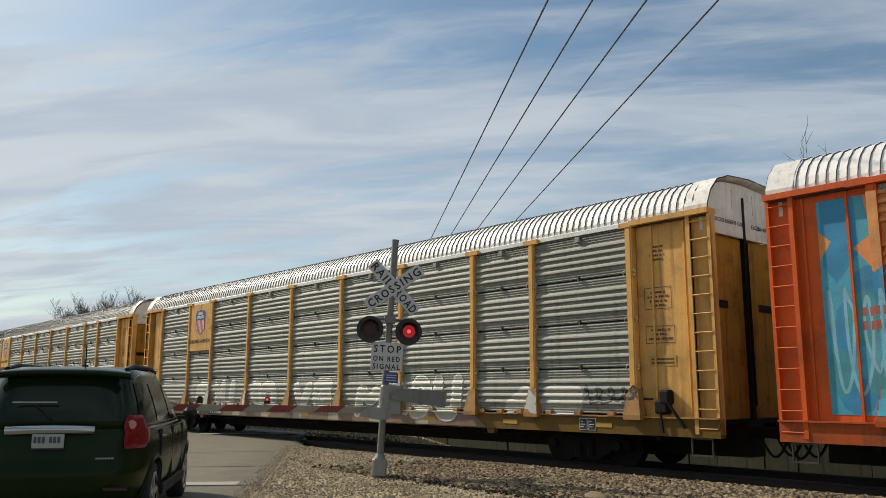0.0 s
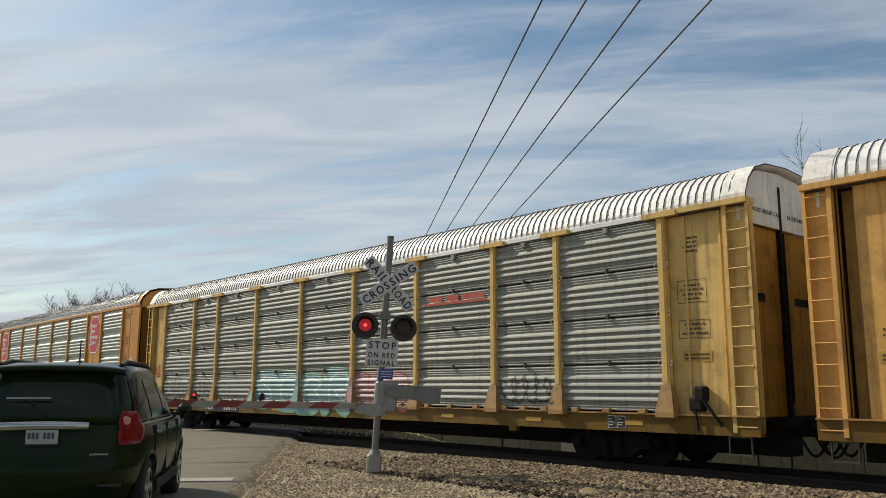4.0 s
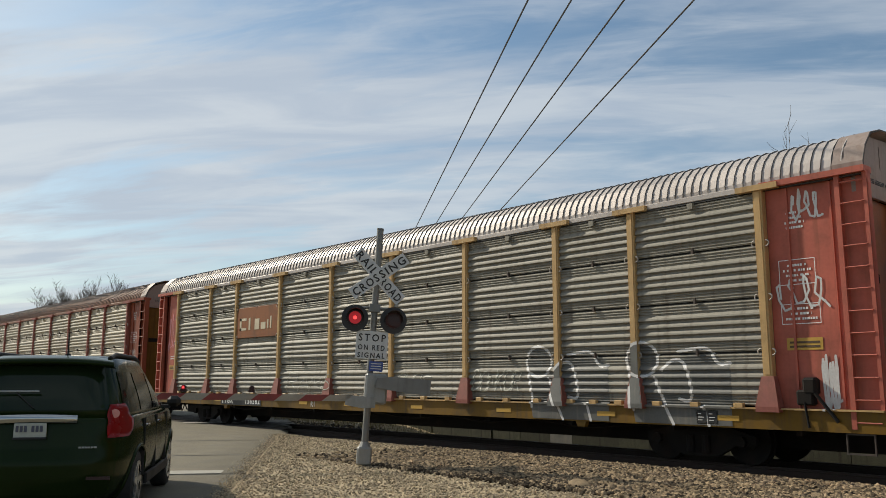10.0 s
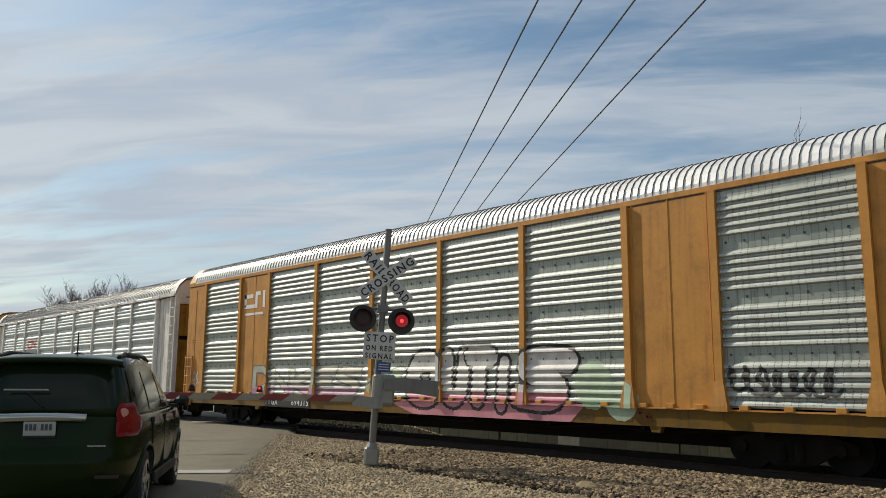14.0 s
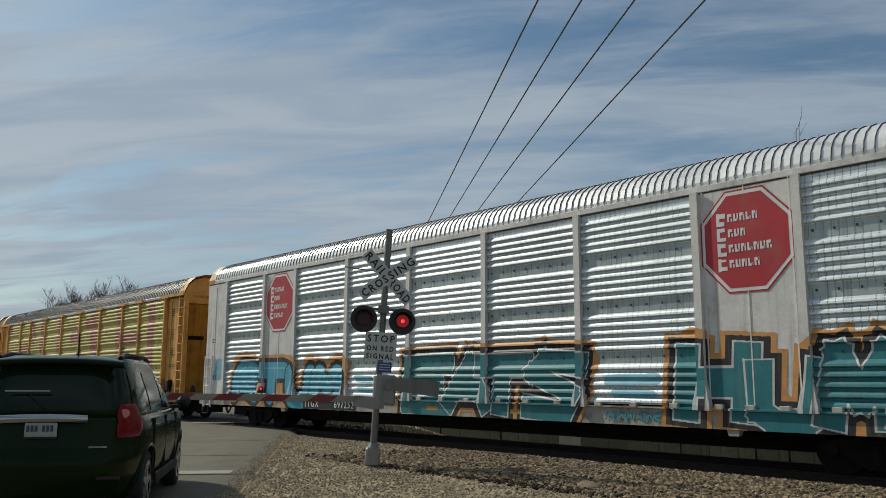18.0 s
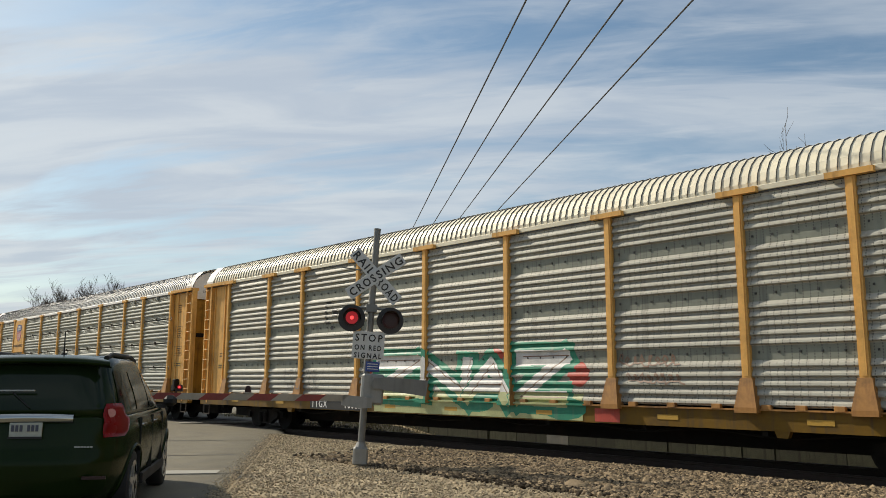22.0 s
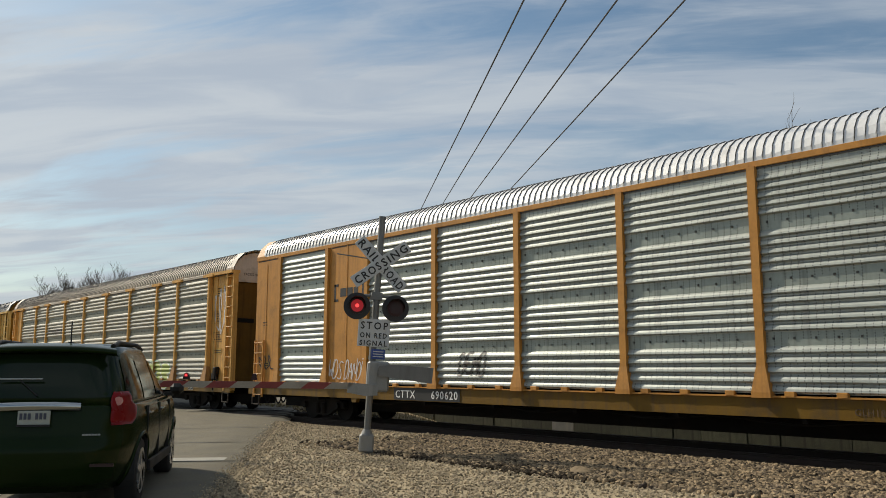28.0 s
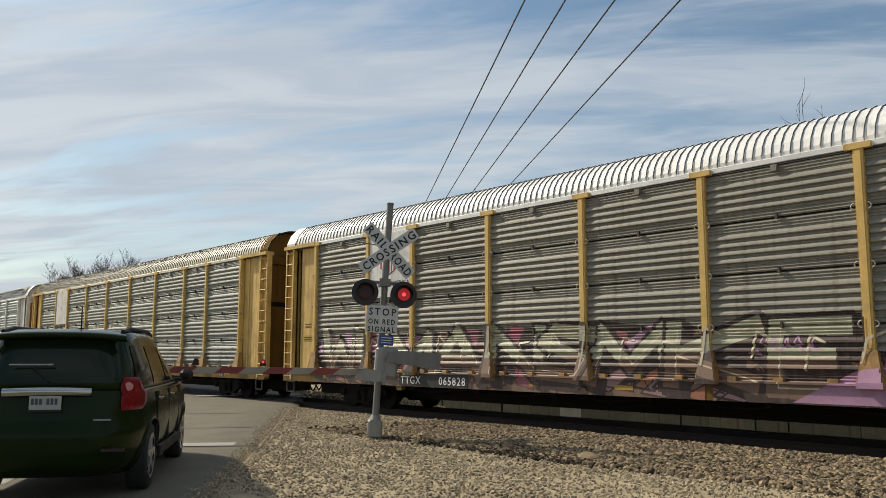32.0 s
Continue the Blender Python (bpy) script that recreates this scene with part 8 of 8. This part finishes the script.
def build_tree(x, y, height, seed, spread=1.0, twigs=5, thin=0.008):
    rng = random.Random(seed)
    tree = thing("tree", "bare leafless tree with fine branches", "tree", (x, y, ground_z(x, y) - 0.1), group="bare trees behind the track")
    verts, faces = [], []
    trunk_bm = bmesh.new()
    pts = [Vector((0, 0, 0))]
    for i in range(5):
        pts.append(pts[-1] + Vector((rng.uniform(-0.25, 0.25), rng.uniform(-0.25, 0.25), height * 0.11)))
    for k in range(5):
        r0, r1 = height * 0.016 * (1 - k * 0.13), height * 0.016 * (1 - (k + 1) * 0.13)
        tube(trunk_bm, pts[k], pts[k + 1], r0, 8, r1)
    part("trunk", trunk_bm, BARK, tree)

    def limb(a, d, length, r, depth):
        p, n = a, 4
        for i in range(n):
            q = p + d * (length / n)
            d = (d + Vector((rng.uniform(-0.25, 0.25), rng.uniform(-0.25, 0.25), rng.uniform(-0.02, 0.22)))).normalized()
            ra, rb = r * (1 - i / n * 0.6), r * (1 - (i + 1) / n * 0.6)
            k = len(verts)
            u = d.orthogonal().normalized(); v = d.cross(u)
            for c, rr in ((p, ra), (q, rb)):
                for m in range(3):
                    verts.append(c + (u * math.cos(m * 2.094) + v * math.sin(m * 2.094)) * rr)
            for m in range(3):
                faces.append((k + m, k + (m + 1) % 3, k + 3 + (m + 1) % 3, k + 3 + m))
            if depth and i >= 1:
                for _ in range(2 if depth > 1 else twigs - 2):
                    side = Vector((rng.uniform(-1, 1), rng.uniform(-1, 1), rng.uniform(0.0, 0.9))).normalized()
                    limb(q, (d * 0.75 + side * 0.8).normalized(), length * rng.uniform(0.38, 0.62), max(rb * 0.6, thin), depth - 1)
            p = q

    for i in range(9):
        a = pts[2 + i % 4]
        ang = rng.uniform(0, math.tau)
        d = Vector((math.cos(ang) * spread, math.sin(ang) * spread, rng.uniform(0.7, 1.6))).normalized()
        limb(a, d, height * rng.uniform(0.30, 0.48), height * 0.006, 3)
    me = bpy.data.meshes.new("crown")
    me.from_pydata(verts, [], faces)
    me.materials.append(BARK)
    hang("crown", me, tree)


for k, (turn, high) in enumerate(((69.8, 12.6), (70.3, 12.4), (70.8, 12.0), (71.2, 11.9), (71.6, 11.4), (72.0, 11.2), (72.5, 10.6), (72.9, 10.2))):
    far = 116 + 4 * (k % 2)
    build_tree(-far * math.sin(radians(turn)), far * math.cos(radians(turn)), high, 20 + k, thin=0.016)
for k, (tx, ty, th) in enumerate(((-11.6, 31, 9.1), (-9.9, 31.5, 9.05), (-8.9, 31, 9.5), (-17.0, 34, 7.6), (-7.2, 30, 7.4), (-5.0, 30, 7.8))):
    build_tree(tx, ty, th, 26 + k, 1.35, 3, 0.011)

FENCE = material("weathered_board", (0.048, 0.050, 0.030), 0.9, 0.0, 0.5, 3.0, (0.012, 0.012, 0.008), 0.75, 1.0, 0.3, 30, between=0.35)
PALE = material("pale_sheet", (0.15, 0.15, 0.14), 0.7, 0.0, 0.3, 3.0, DUST, 0.3, 1.0)


def build_fence():
    fence = thing("board_fence", "low weathered grey board fence behind the track", "fence", (0, 18.6, -0.56))
    rng = random.Random(6)
    me = {}
    for w in (0.8, 1.2, 1.6):
        bm = bmesh.new()
        box(bm, -w / 2 + 0.002, w / 2 - 0.002, -0.02, 0.02, 0, 1.1, 0.003)
        me[w] = mesh_of("board", bm, FENCE)
    bm = bmesh.new()
    box(bm, -0.05, 0.05, 0.06, 0.14, 0, 1.05, 0.008)
    post = mesh_of("fence_post", bm, FENCE)
    x = -24.0
    while x < 6:
        w = rng.choice((0.8, 1.2, 1.6))
        ob = hang("board", me[w], fence, "", (x + w / 2, rng.uniform(-0.02, 0.02), rng.uniform(-0.05, 0.08)))
        if -16.7 < x < -15.3:
            ob.material_slots[0].link = "OBJECT"
            ob.material_slots[0].material = PALE
        hang("fence_post", post, fence, "", (x, -0.03, 0))
        x += w


build_fence()


def build_grass():
    rng = random.Random(9)
    verts, faces = [], []
    for _ in range(9000):
        x, y = rng.uniform(-34, 3), rng.uniform(17.0, 18.4) if rng.random() < 0.75 else rng.uniform(18.9, 24)
        z = ground_z(x, y)
        h, a = rng.uniform(0.05, 0.24), rng.uniform(0, 6.28)
        dx, dy = math.cos(a) * 0.012, math.sin(a) * 0.012
        lx, ly = rng.uniform(-0.12, 0.12), rng.uniform(-0.12, 0.12)
        k = len(verts)
        verts.extend([(x - dx, y - dy, z), (x + dx, y + dy, z), (x + lx, y + ly, z + h)])
        faces.append((k, k + 1, k + 2))
    me = bpy.data.meshes.new("grass")
    me.from_pydata(verts, [], faces)
    me.materials.append(grass_mat)
    tagged(new("grass", me), "tall dry grass behind the track", "grass", kind="stuff")


build_grass()


def build_stone():
    bm = bmesh.new()
    bmesh.ops.create_icosphere(bm, subdivisions=3, radius=0.15)
    for v in bm.verts:
        n = noise.noise(v.co * 6) * 0.3 + noise.noise(v.co * 16) * 0.1
        v.co = Vector((v.co.x * 1.3, v.co.y * 0.9, v.co.z * 0.55)) * (1 + n)
    ob = tagged(new("stone", mesh_of("stone", bm, ballast_mat, True)), "pale flat stone lying on the ballast", "stone")
    ob.location = (-7.7, 9.55, 0.0)


build_stone()


# the train's small gains and losses on an even speed: seconds, metres
GAINS = [(0, 0.13), (1, -0.03), (2, 0.31), (3, 0.17), (6, -0.24), (7, 0.00), (8, -0.75), (9, -0.05), (10, -0.09), (11, -0.14), (12, 0.27), (13, 0.14), (14, 0.05), (17, 0.07), (18, -0.32), (19, -0.14), (20, 0.50), (21, 0.15), (22, -0.20), (23, 0.04), (24, 0.13), (25, 0.39), (28, -0.22), (29, 0.05), (30, 0.26), (31, -0.30), (32, -0.16)]


def lead(t):
    """Where the leading end of the first car is, along the track."""
    for (a, p), (b, q) in zip(GAINS, GAINS[1:]):
        if a <= t <= b:
            break
    return 19.612 + 14.3566 * t + 0.00194 * t * t + p + (q - p) * (t - a) / (b - a)


def motions():
    for car, i, shift in cars:
        walk(car, [(t, pose(lead(t) - PITCH * i + shift - HALF, TRACK_Y, ZR)) for t, _ in GAINS])
    for led, phase, at in flashers:
        walk(led, flash_rows(led, phase, at))
    n = 32 * FPS
    for dx, w in first_axles.items():
        walk(w, [(k / FPS, pose(dx, 0, 0.42, 0, math.degrees((lead(k / FPS) - lead(0)) / 0.42), 0)) for k in range(n + 1)])
    for w in axles:
        if w not in first_axles.values():
            src = first_axles[0.86 if w.location.x > 0 else -0.86]
            w.rotation_mode = "QUATERNION"
            w.animation_data_create()
            w.animation_data.action = src.animation_data.action
            w.animation_data.action_slot = src.animation_data.action_slot


motions()
